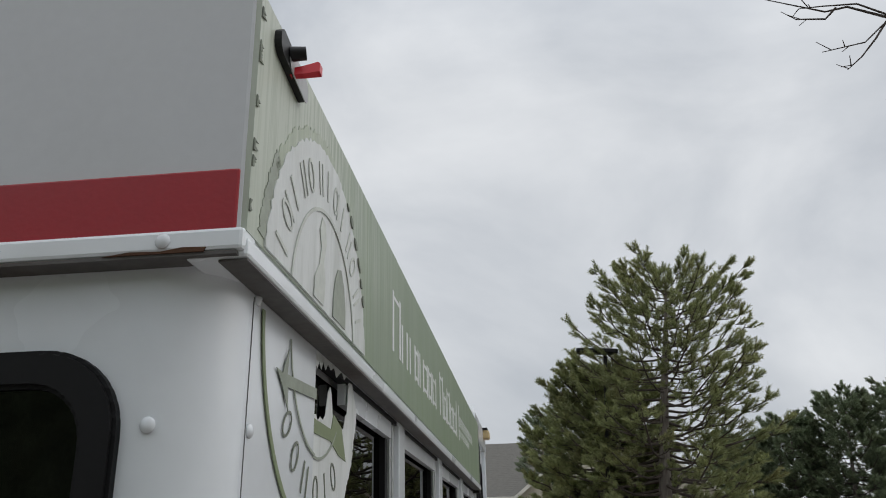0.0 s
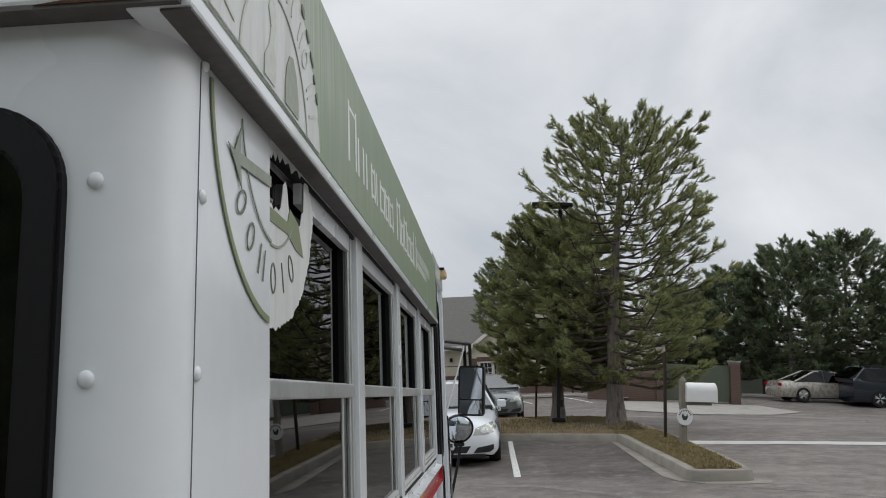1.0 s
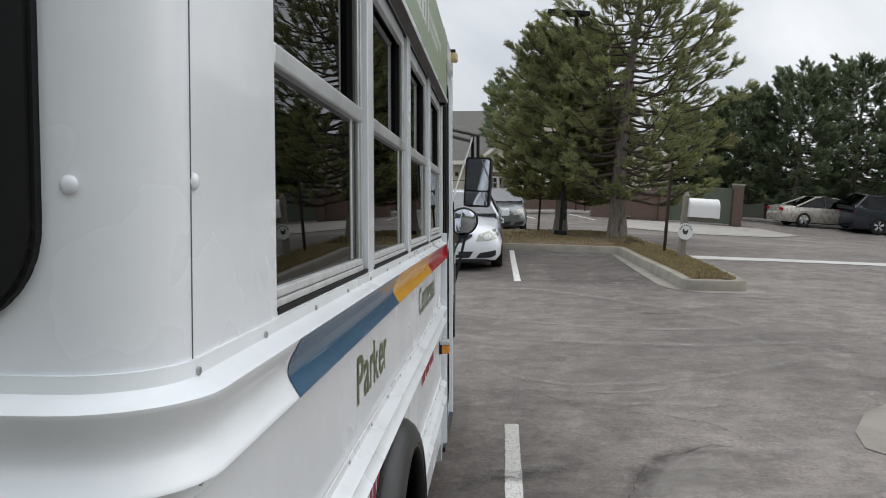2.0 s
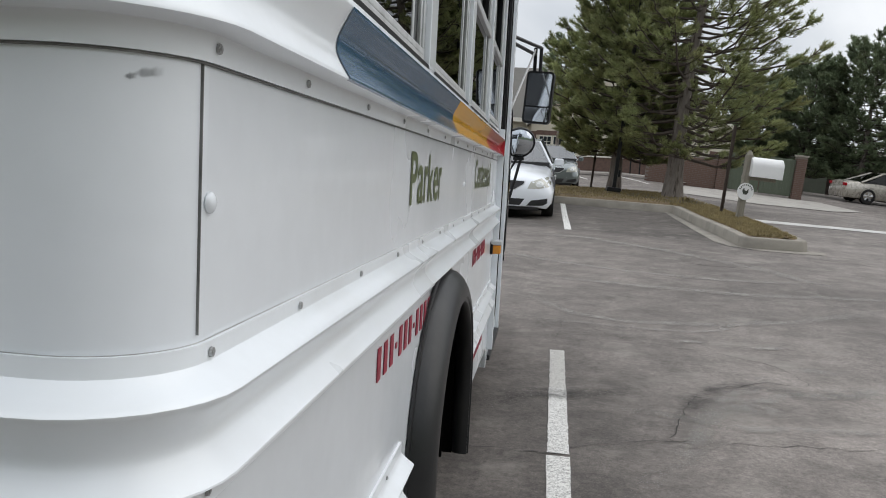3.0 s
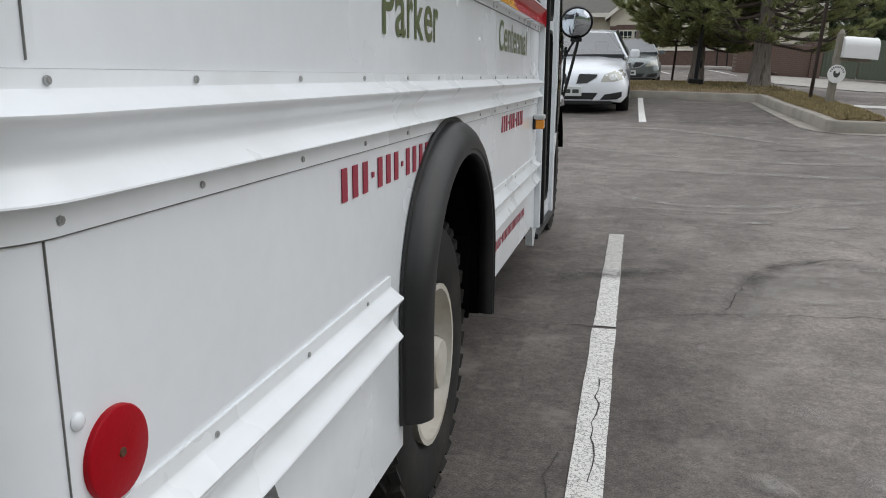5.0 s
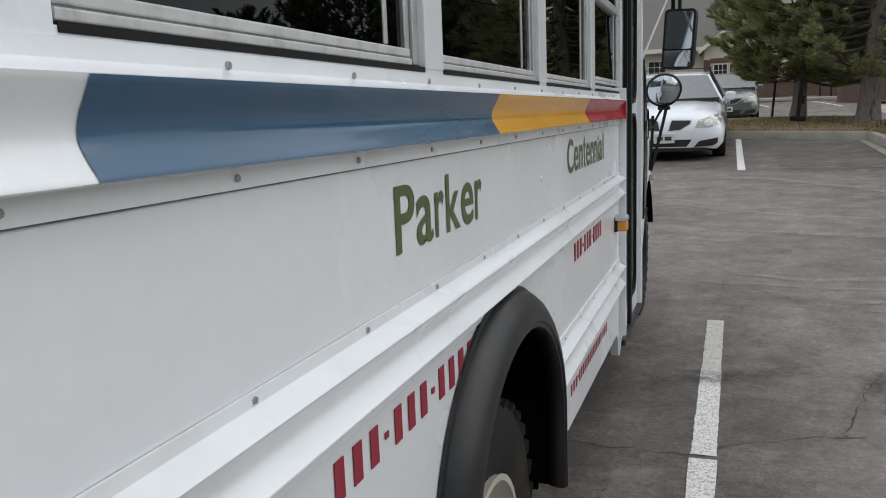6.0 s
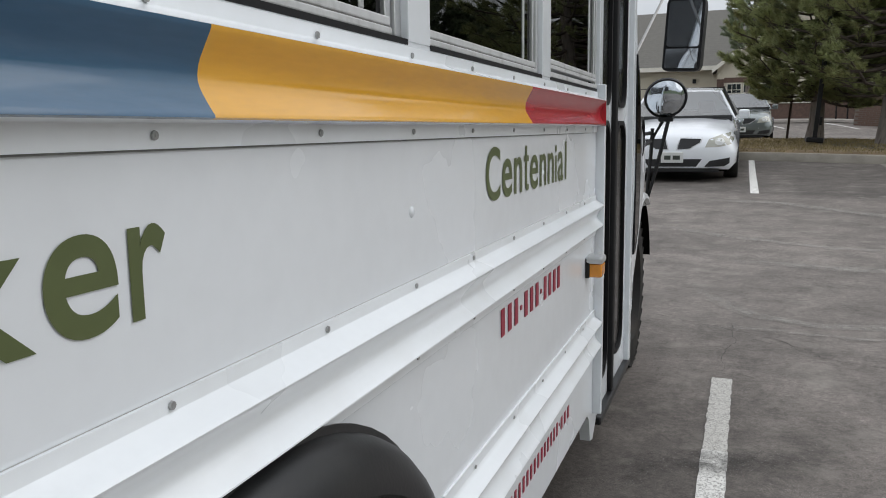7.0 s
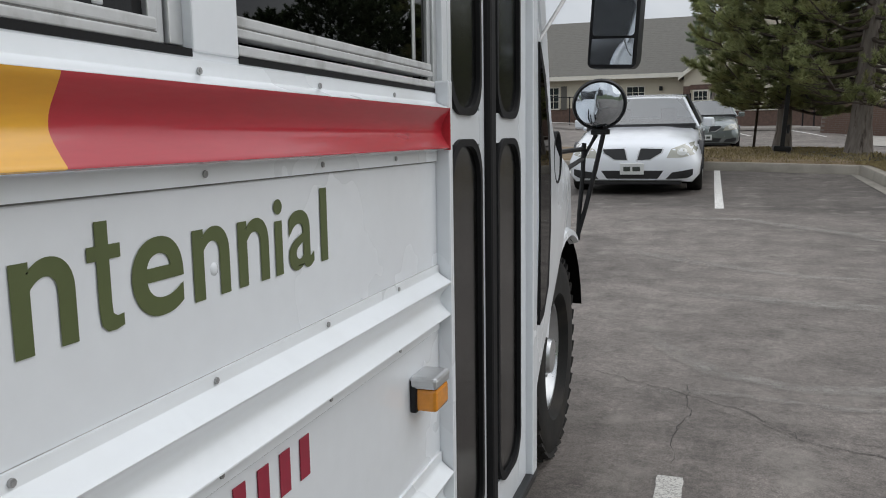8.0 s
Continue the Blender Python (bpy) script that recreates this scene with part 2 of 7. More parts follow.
def line_paint_mat(name, paint, lo, hi):
    """White road paint, crazed into flakes and worn through to the asphalt in spots."""
    m = bpy.data.materials.new(name)
    m.use_nodes = True
    n, l = m.node_tree.nodes, m.node_tree.links
    b = n["Principled BSDF"]
    b.inputs["Roughness"].default_value = 0.75
    tc = n.new("ShaderNodeTexCoord")
    warp = n.new("ShaderNodeTexNoise"); warp.inputs["Scale"].default_value, warp.inputs["Detail"].default_value = 18, 4
    add = n.new("ShaderNodeVectorMath"); add.operation = 'MULTIPLY_ADD'
    add.inputs[1].default_value = (0.09, 0.09, 0.09)
    l.new(tc.outputs["Object"], warp.inputs["Vector"]); l.new(warp.outputs["Color"], add.inputs[0]); l.new(tc.outputs["Object"], add.inputs[2])
    vor = n.new("ShaderNodeTexVoronoi"); vor.feature = 'DISTANCE_TO_EDGE'; vor.inputs["Scale"].default_value = 24
    l.new(add.outputs[0], vor.inputs["Vector"])
    cr = n.new("ShaderNodeMapRange")
    cr.inputs["From Min"].default_value, cr.inputs["From Max"].default_value = 0.008, 0.045
    cr.inputs["To Min"].default_value, cr.inputs["To Max"].default_value = 0.6, 0.0
    l.new(vor.outputs["Distance"], cr.inputs["Value"])
    wear = n.new("ShaderNodeTexNoise"); wear.inputs["Scale"].default_value, wear.inputs["Detail"].default_value, wear.inputs["Roughness"].default_value = 130, 6, 0.75
    l.new(tc.outputs["Object"], wear.inputs["Vector"])
    wr = n.new("ShaderNodeMapRange")
    wr.inputs["From Min"].default_value, wr.inputs["From Max"].default_value = lo, hi
    wr.inputs["To Min"].default_value, wr.inputs["To Max"].default_value = 0.0, 0.85
    l.new(wear.outputs["Fac"], wr.inputs["Value"])
    mx = n.new("ShaderNodeMath"); mx.operation = 'MAXIMUM'
    l.new(cr.outputs["Result"], mx.inputs[0]); l.new(wr.outputs["Result"], mx.inputs[1])
    cm = n.new("ShaderNodeMix"); cm.data_type = 'RGBA'
    cm.inputs[6].default_value, cm.inputs[7].default_value = (*paint, 1), (0.13, 0.12, 0.11, 1)
    l.new(mx.outputs[0], cm.inputs[0]); l.new(cm.outputs[2], b.inputs["Base Color"])
    return m


M_LINE = line_paint_mat("cracked_white_line_paint", (0.79, 0.78, 0.75), 0.52, 0.60)
M_LINEWORN = line_paint_mat("worn_white_line_paint", (0.60, 0.585, 0.55), 0.50, 0.62)
M_CONCRETE = mat("kerb_concrete", (0.30, 0.275, 0.235), 0.9, var=0.12, scale=2.2, bump=0.3, bump_scale=90, dirt=(0.17, 0.155, 0.135), dirt_amount=0.6, dirt_scale=2.5)
M_PAN = mat("pale_concrete", (0.36, 0.34, 0.31), 0.9, var=0.1, scale=1.5, bump=0.25, bump_scale=90, dirt=(0.20, 0.185, 0.165), dirt_amount=0.6, dirt_scale=2)
M_CRACK = mat("crack_shadow", (0.062, 0.058, 0.054), 0.95, var=0.3, scale=8)
M_SOIL = mat("dry_soil", (0.20, 0.145, 0.085), 0.95, var=0.25, scale=3, bump=0.5, bump_scale=40, dirt=(0.11, 0.075, 0.045), dirt_amount=0.7, dirt_scale=2)
M_GRASS = mat("dry_grass", (0.27, 0.215, 0.105), 0.9, var=0.3, scale=4)
M_BARK = mat("pine_bark", (0.200, 0.172, 0.150), 0.95, var=0.35, scale=13, bump=1.0, bump_scale=16, stretch=(1, 1, 0.16), dirt=(0.045, 0.032, 0.026), dirt_amount=1.0, dirt_scale=14)
M_LIMB = mat("pine_limbs", (0.085, 0.068, 0.056), 0.95, var=0.3, scale=6)


def needle_mat(name, color, tip):
    """Needles that let some light through, varied from tuft to tuft."""
    m = mat(name, color, 0.55, var=0.45, scale=1.1, bump_scale=9, dirt=tip, dirt_amount=0.7, dirt_scale=1.4)
    n, l = m.node_tree.nodes, m.node_tree.links
    b = n["Principled BSDF"]
    tr, mx = n.new("ShaderNodeBsdfTranslucent"), n.new("ShaderNodeMixShader")
    mx.inputs[0].default_value = 0.5
    l.new(b.inputs["Base Color"].links[0].from_socket, tr.inputs["Color"])
    l.new(b.outputs[0], mx.inputs[1]); l.new(tr.outputs[0], mx.inputs[2])
    l.new(mx.outputs[0], n["Material Output"].inputs["Surface"])
    return m


def scuff_mat(name, color, cover):
    """A broken film of dust or wear that lets the ground show through."""
    m = mat(name, color, 0.9, var=0.15, scale=4)
    n, l = m.node_tree.nodes, m.node_tree.links
    tc, t, r = n.new("ShaderNodeTexCoord"), n.new("ShaderNodeTexNoise"), n.new("ShaderNodeMapRange")
    t.inputs["Scale"].default_value, t.inputs["Detail"].default_value, t.inputs["Roughness"].default_value = 9, 7, 0.7
    l.new(tc.outputs["Object"], t.inputs["Vector"]); l.new(t.outputs["Fac"], r.inputs["Value"])
    r.inputs["From Min"].default_value, r.inputs["From Max"].default_value = 0.36, 0.60
    r.inputs["To Min"].default_value, r.inputs["To Max"].default_value = 0.0, cover
    fade, mul = n.new("ShaderNodeAttribute"), n.new("ShaderNodeMath")
    fade.attribute_name, mul.operation = "fade", 'MULTIPLY'
    l.new(r.outputs["Result"], mul.inputs[0]); l.new(fade.outputs["Fac"], mul.inputs[1])
    l.new(mul.outputs[0], n["Principled BSDF"].inputs["Alpha"])
    return m


def header_mat():
    """Green film that the sun has bleached in streaks toward the rear end."""
    m = mat("faded_green_header", (0.215, 0.275, 0.175), 0.42, var=0.08, scale=3, stretch=(1, 5, 0.6), dirt=(0.34, 0.39, 0.30), dirt_amount=0.4, dirt_scale=2.2)
    n, l = m.node_tree.nodes, m.node_tree.links
    b = n["Principled BSDF"]
    green = b.inputs["Base Color"].links[0].from_socket
    tc, sep, mp, t = n.new("ShaderNodeTexCoord"), n.new("ShaderNodeSeparateXYZ"), n.new("ShaderNodeMapping"), n.new("ShaderNodeTexNoise")
    l.new(tc.outputs["Object"], sep.inputs[0]); l.new(tc.outputs["Object"], mp.inputs["Vector"])
    mp.inputs["Scale"].default_value = (1, 26, 0.9)
    t.inputs["Scale"].default_value, t.inputs["Detail"].default_value, t.inputs["Roughness"].default_value = 4.0, 4, 0.65
    l.new(mp.outputs["Vector"], t.inputs["Vector"])

    def ramp(src, a, c, p, q):
        r = n.new("ShaderNodeMapRange")
        r.interpolation_type = 'SMOOTHSTEP'
        for k, v in (("From Min", a), ("From Max", c), ("To Min", p), ("To Max", q)):
            r.inputs[k].default_value = v
        l.new(src, r.inputs["Value"])
        return r.outputs["Result"]

    def op(kind, a, c):
        x = n.new("ShaderNodeMath"); x.operation = kind; x.use_clamp = True
        for i, v in enumerate((a, c)):
            if isinstance(v, float):
                x.inputs[i].default_value = v
            else:
                l.new(v, x.inputs[i])
        return x.outputs[0]

    rear = ramp(sep.outputs["Y"], 0.05, 0.95, 1.0, 0.0)
    high = ramp(sep.outputs["Z"], 2.02, 2.16, 0.25, 1.0)
    streaks = op('MULTIPLY', ramp(t.outputs["Fac"], 0.40, 0.62, 0.0, 1.0), op('MULTIPLY', rear, high))
    fac = op('ADD', op('MULTIPLY', streaks, 0.75), ramp(sep.outputs["Y"], -0.08, 0.45, 0.75, 0.0))
    mx = n.new("ShaderNodeMix"); mx.data_type = 'RGBA'
    mx.inputs[7].default_value = (0.50, 0.535, 0.455, 1)
    l.new(fac, mx.inputs[0]); l.new(green, mx.inputs[6]); l.new(mx.outputs[2], b.inputs["Base Color"])
    return m


M_HEADER = header_mat()
M_SCUFF = scuff_mat("pale_tyre_scuff", (0.33, 0.312, 0.288), 0.6)
M_SCRAPE = scuff_mat("dark_scrape", (0.08, 0.08, 0.08), 1.0)
M_APRON = mat("tan_concrete", (0.285, 0.262, 0.228), 0.9, var=0.12, scale=1.8, bump=0.25, bump_scale=90, dirt=(0.14, 0.128, 0.11), dirt_amount=0.6, dirt_scale=2.5)
M_PANWHITE = mat("bright_concrete", (0.56, 0.55, 0.53), 0.85, var=0.08, scale=2, dirt=(0.36, 0.345, 0.32), dirt_amount=0.5, dirt_scale=3)
M_DUST = scuff_mat("pale_dust", (0.33, 0.312, 0.288), 0.75)
M_DARKSCUFF = scuff_mat("dark_tyre_trace", (0.07, 0.066, 0.062), 0.6)
M_NEEDLE = needle_mat("pine_needles", (0.295, 0.325, 0.148), (0.35, 0.32, 0.142))
M_NEEDLE2 = needle_mat("dark_pine_needles", (0.205, 0.255, 0.150), (0.225, 0.245, 0.135))
M_TWIG = mat("bare_twigs", (0.055, 0.042, 0.035), 0.9, var=0.2)
M_SIDING = mat("beige_siding", (0.64, 0.59, 0.48), 0.7, var=0.04, scale=3)
M_TRIM = mat("cream_trim", (0.76, 0.73, 0.65), 0.6, var=0.04, scale=3)
M_BRICK = mat("dark_red_brick", (0.135, 0.086, 0.068), 0.85, var=0.25, scale=9, bump=0.3, bump_scale=60)
M_MORTAR = mat("mortar", (0.19, 0.165, 0.145), 0.95, var=0.12, scale=9)
M_SHINGLE = mat("grey_roof_shingle", (0.138, 0.132, 0.118), 0.9, var=0.12, scale=5, bump=0.4, bump_scale=30)
M_GATE = mat("green_painted_gate", (0.105, 0.125, 0.088), 0.6, var=0.06, scale=3)
M_WOODPOST = mat("weathered_grey_post", (0.24, 0.22, 0.18), 0.85, var=0.18, scale=9, stretch=(6, 6, 0.6), bump=0.3, bump_scale=40)
M_BROWNPOST = mat("brown_steel_post", (0.060, 0.042, 0.032), 0.6, var=0.12, scale=12)
M_MAILBOX = mat("white_mailbox_plastic", (0.80, 0.80, 0.80), 0.45, var=0.03, scale=8)
M_CARWHITE = mat("white_car_paint", (0.83, 0.855, 0.90), 0.20, var=0.02, coat=0.8)
M_CARGREY = mat("greenish_grey_car_paint", (0.24, 0.265, 0.265), 0.22, metal=0.5, var=0.03, coat=0.6)
M_CARBEIGE = mat("champagne_car_paint", (0.42, 0.39, 0.34), 0.28, metal=0.3, var=0.03, coat=0.5)
M_CARBLUE = mat("dark_blue_car_paint", (0.012, 0.017, 0.030), 0.22, var=0.05, coat=0.7)
M_CARBLACK = mat("black_car_plastic", (0.02, 0.02, 0.022), 0.5, var=0.1)
M_HEADLIGHT = mat("headlight_lens", (0.46, 0.455, 0.40), 0.10, var=0.06, scale=25, coat=0.8)
M_PLATE = mat("number_plate", (0.72, 0.73, 0.72), 0.45, var=0.04)
M_BAR = mat("dark_print", (0.05, 0.06, 0.05), 0.6)
M_HOUSEWALL = mat("grey_green_far_wall", (0.20, 0.22, 0.18), 0.8, var=0.08)
# shadow below the ledge and the cap lip, held in the paint colour
M_UNDERSHADE = mat("underside_shade_paint", (0.12, 0.115, 0.11), 0.8, var=0.25, scale=12, dirt=(0.07, 0.05, 0.04), dirt_amount=0.7, dirt_scale=6)
M_SEAMPALE = mat("dirty_joint", (0.42, 0.42, 0.41), 0.7, var=0.3, scale=14, stretch=(1, 1, 1))
M_SASH = mat("weathered_white_frame", (0.54, 0.55, 0.555), 0.38, var=0.07, scale=14, dirt=(0.22, 0.215, 0.205), dirt_amount=0.55, dirt_scale=22)
M_FILM = mat("aged_white_film", (0.66, 0.68, 0.67), 0.45, var=0.08, scale=5, stretch=(1, 5, 0.6), dirt=(0.44, 0.46, 0.42), dirt_amount=0.6, dirt_scale=6)
M_FAINT = mat("washed_out_print", (0.55, 0.575, 0.53), 0.5, var=0.12, scale=20)
M_GHOST = mat("exposed_grey_green", (0.17, 0.19, 0.145), 0.6, var=0.25, scale=18)
M_GHOST2 = mat("worn_print", (0.30, 0.33, 0.27), 0.5, var=0.2, scale=14)
M_SEAM = mat("dirty_seam", (0.16, 0.16, 0.155), 0.8, var=0.3, scale=30)
M_INTERIOR = mat("dark_bus_interior", (0.035, 0.035, 0.037), 0.8, var=0.2, scale=4)
M_WINDOWDARK = mat("dark_building_window", (0.025, 0.03, 0.035), 0.08, var=0.2, scale=3)


# ---- mesh helpers ----
def part(name, bm, material, parent=None, label="", smooth=False, recalc=True):
    me = bpy.data.meshes.new(name)
    if recalc:
        bmesh.ops.recalc_face_normals(bm, faces=bm.faces[:])
    bm.to_mesh(me)
    bm.free()
    for mm in (material if isinstance(material, (list, tuple)) else [material]):
        me.materials.append(mm)
    if smooth:
        for p in me.polygons:
            p.use_smooth = True
        me.set_sharp_from_angle(angle=radians(smooth if smooth is not True else 40))
    ob = new(name, me)
    if parent is not None:
        ob.parent = parent
    if label:
        tagged(ob, label)
    return ob


def box(bm, x0, x1, y0, y1, z0, z1, bevel=0.0, segments=2):
    m = Matrix.Translation(((x0 + x1) / 2, (y0 + y1) / 2, (z0 + z1) / 2)) @ Matrix.Diagonal((abs(x1 - x0), abs(y1 - y0), abs(z1 - z0), 1))
    made = bmesh.ops.create_cube(bm, size=1.0, matrix=m)["verts"]
    if bevel:
        edges = {e for v in made for e in v.link_edges}
        bmesh.ops.bevel(bm, geom=list(edges), offset=bevel, segments=segments, affect='EDGES', profile=0.5)
    return bm


def new_box(*a, **k):
    return box(bmesh.new(), *a, **k)


def cyl(bm, p, q, r0, r1=None, n=12, cap=True):
    """A tapered round bar from p to q."""
    p, q = Vector(p), Vector(q)
    r1 = r0 if r1 is None else r1
    t = (q - p).normalized().to_track_quat('Z', 'Y').to_matrix()
    rings = []
    for c, r in ((p, r0), (q, r1)):
        rings.append([bm.verts.new(c + t @ Vector((r * math.cos(2 * math.pi * i / n), r * math.sin(2 * math.pi * i / n), 0))) for i in range(n)])
    for i in range(n):
        bm.faces.new((rings[0][i], rings[0][(i + 1) % n], rings[1][(i + 1) % n], rings[1][i]))
    if cap:
        bm.faces.new(rings[0][::-1]); bm.faces.new(rings[1])
    return bm


def tube(bm, pts, radii, n=8):
    """A bent bar through pts."""
    pts = [Vector(p) for p in pts]
    radii = radii if isinstance(radii, (list, tuple)) else [radii] * len(pts)
    rings, ref = [], Vector((0.13, 0.29, 0.95))
    for i, p in enumerate(pts):
        d = (pts[min(i + 1, len(pts) - 1)] - pts[max(i - 1, 0)]).normalized()
        a = d.cross(ref)
        if a.length < 0.05:
            a = d.cross(Vector((1, 0, 0)))
        a.normalize()
        b = d.cross(a)
        rings.append([bm.verts.new(p + radii[i] * (a * math.cos(2 * math.pi * k / n) + b * math.sin(2 * math.pi * k / n))) for k in range(n)])
    for r, s in zip(rings, rings[1:]):
        for k in range(n):
            bm.faces.new((r[k], r[(k + 1) % n], s[(k + 1) % n], s[k]))
    bm.faces.new(rings[0][::-1]); bm.faces.new(rings[-1])
    return bm


def loft(bm, rings, closed=True, caps=True):
    """Skin between rings of equal length."""
    vs = [[bm.verts.new(p) for p in r] for r in rings]
    n = len(vs[0])
    for a, b in zip(vs, vs[1:]):
        for k in range(n if closed else n - 1):
            bm.faces.new((a[k], a[(k + 1) % n], b[(k + 1) % n], b[k]))
    if caps and closed:
        bm.faces.new(vs[0][::-1]); bm.faces.new(vs[-1])
    return bm


def slab(bm, pts, axis, depth):
    """A flat outline pts (3D), thickened along the axis vector by depth."""
    a = [bm.verts.new(p) for p in pts]
    d = Vector(axis) * depth
    b = [bm.verts.new(Vector(p) + d) for p in pts]
    n = len(a)
    bm.faces.new(a); bm.faces.new(b[::-1])
    for i in range(n):
        bm.faces.new((a[i], b[i], b[(i + 1) % n], a[(i + 1) % n]))
    return bm


def rounded(y0, y1, z0, z1, r, n=5):
    """Outline of a rounded rectangle as (y, z)."""
    out = []
    for cy, cz, a0 in ((y1 - r, z1 - r, 0), (y0 + r, z1 - r, 90), (y0 + r, z0 + r, 180), (y1 - r, z0 + r, 270)):
        for i in range(n + 1):
            a = radians(a0 + 90 * i / n)
            out.append((cy + r * math.cos(a), cz + r * math.sin(a)))
    return out


def ring_slab(bm, outer, inner, to3, depth_axis, depth):
    """A frame between two outlines with the same number of points."""
    d = Vector(depth_axis) * depth
    n = len(outer)
    o0 = [bm.verts.new(to3(*p)) for p in outer]; i0 = [bm.verts.new(to3(*p)) for p in inner]
    o1 = [bm.verts.new(Vector(to3(*p)) + d) for p in outer]; i1 = [bm.verts.new(Vector(to3(*p)) + d) for p in inner]
    for k in range(n):
        j = (k + 1) % n
        bm.faces.new((o0[k], o0[j], i0[j], i0[k])); bm.faces.new((o1[k], i1[k], i1[j], o1[j]))
        bm.faces.new((o0[k], o1[k], o1[j], o0[j])); bm.faces.new((i0[k], i0[j], i1[j], i1[k]))
    return bm


# ---- ground ----
GK = [(-300, -8.0), (-40, -1.0), (-5, -0.11), (0, 0.006), (5, 0.121), (8, 0.25), (11.5, 0.42), (14, 0.49), (16.6, 0.62), (19, 0.72), (24, 0.80), (28, 0.82), (32, 1.05), (36, 1.45), (42, 1.65), (60, 2.45), (400, 12.6)]


def profile(y):
    for (a, p), (b, q) in zip(GK, GK[1:]):
        if y <= b:
            return p + (q - p) * max(0, (y - a)) / (b - a)
    return GK[-1][1]


def height(x, y):
    """The lot in the bus's axes: level across near the bus, falling across farther off."""
    p = (profile(y - 0.6) + profile(y) * 2 + profile(y + 0.6)) / 4
    s = min(1, max(0, (y - 12) / 18))
    s = s * s * (3 - 2 * s)
    c = 0.025 + 0.045 * s
    if x > 4:
        p -= c * (x - 4)
    elif x < -3:
        p -= (0.01 + 0.06 * s) * (x + 3)
    return p


def on_lot(x, y, dz=0.0):
    return LEVEL @ Vector((x, y, height(x, y) + dz))


def standing(x, y, yaw=0.0, dz=0.0):
    """The pose of an upright thing on the lot."""
    return Matrix.Translation(on_lot(x, y, dz)) @ pose(0, 0, 0, 0, 0, yaw)


def lying(x, y, yaw=0.0, dz=0.0):
    """The pose of a thing that follows the lot's slope."""
    e = 0.8
    dx = Vector((2 * e, 0, height(x + e, y) - height(x - e, y)))
    dy = Vector((0, 2 * e, height(x, y + e) - height(x, y - e)))
    nrm = dx.cross(dy).normalized()
    tilt = Vector((0, 0, 1)).rotation_difference(nrm).to_matrix().to_4x4()
    return LEVEL @ Matrix.Translation((x, y, height(x, y) + dz)) @ tilt @ pose(0, 0, 0, 0, 0, yaw)


def flat_patch(bm, pts, dz, thick=0.0):
    """A polygon draped on the lot; pts run (x, y)."""
    vs = [bm.verts.new(on_lot(x, y, dz)) for x, y in pts]
    bm.faces.new(vs)
    return bm


def strip(bm, pts, width, dz):
    """A band draped on the lot along pts."""
    pts = [Vector((*p, 0)) for p in pts]
    left, right = [], []
    for i, p in enumerate(pts):
        d = (pts[min(i + 1, len(pts) - 1)] - pts[max(0, i - 1)]).normalized()
        w = (width[i] if isinstance(width, list) else width) / 2
        nn = Vector((-d.y, d.x, 0)) * w
        left.append(p + nn); right.append(p - nn)
    a = [bm.verts.new(on_lot(p.x, p.y, dz)) for p in left]
    b = [bm.verts.new(on_lot(p.x, p.y, dz)) for p in right]
    for i in range(len(pts) - 1):
        bm.faces.new((a[i], b[i], b[i + 1], a[i + 1]))
    return bm


def soft_strip(pts, width, dz):
    """A band draped on the lot whose cover fades out to its two sides and its ends."""
    bm = bmesh.new()
    lay = bm.verts.layers.float.new("fade")
    pts = [Vector((*p, 0)) for p in pts]
    rows = []
    for i, p in enumerate(pts):
        d = (pts[min(i + 1, len(pts) - 1)] - pts[max(0, i - 1)]).normalized()
        side = Vector((-d.y, d.x, 0)) * (width[i] / 2)
        end = min(1.0, 0.25 * i, 0.25 * (len(pts) - 1 - i)) if len(pts) > 8 else min(1.0, 0.5 * i, 0.5 * (len(pts) - 1 - i))
        row = []
        for u, f in ((-1, 0.0), (-0.5, 0.7), (0, 1.0), (0.5, 0.7), (1, 0.0)):
            q = p + side * u
            v = bm.verts.new(on_lot(q.x, q.y, dz))
            v[lay] = f * end
            row.append(v)
        rows.append(row)
    for a, b in zip(rows, rows[1:]):
        for k in range(4):
            bm.faces.new((a[k], a[k + 1], b[k + 1], b[k]))
    return bm


def between(p, q, n):
    return [(p[0] + (q[0] - p[0]) * i / n, p[1] + (q[1] - p[1]) * i / n) for i in range(n + 1)]


gx = [-300, -120, -60, -40, -25, -16, -10, -6, -4, -3, -2, -1, 0, 0.5, 1, 1.5, 2, 3, 4, 5, 6, 8, 10, 13, 16, 20, 26, 34, 45, 70, 130, 300]
gy = [-300, -120, -60, -30, -15, -8] + [-5 + 0.5 * i for i in range(94)] + [44, 48, 54, 60, 70, 90, 120, 180, 260, 400]
bm = bmesh.new()
grid = [[bm.verts.new(on_lot(x, y)) for x in gx] for y in gy]
for j in range(len(gy) - 1):
    for i in range(len(gx) - 1):
        bm.faces.new((grid[j][i], grid[j][i + 1], grid[j + 1][i + 1], grid[j + 1][i]))
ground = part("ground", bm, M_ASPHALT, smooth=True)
tagged(ground, "worn dark grey asphalt of a sloping parking lot", "ground", kind="structure")

# ---- the bus ----
WIDTH, REAR, R = 2.10, -0.080, 0.070
bus = new("school_bus")
bus.matrix_world = LEVEL
tagged(bus, "white minibus with green header, colour bands and dark windows", "bus")


def rear_path(y_front, x_end, n=8):
    """Way along the side, round the rear corner and along the rear: (x, y, nx, ny)."""
    p = [(0, y_front, 1, 0), (0, REAR + R, 1, 0)]
    for i in range(1, n + 1):
        a = radians(-90 * i / n)
        p.append((-R + R * math.cos(a), REAR + R + R * math.sin(a), math.cos(a), math.sin(a)))
    p.append((x_end, REAR, 0, -1))
    return p


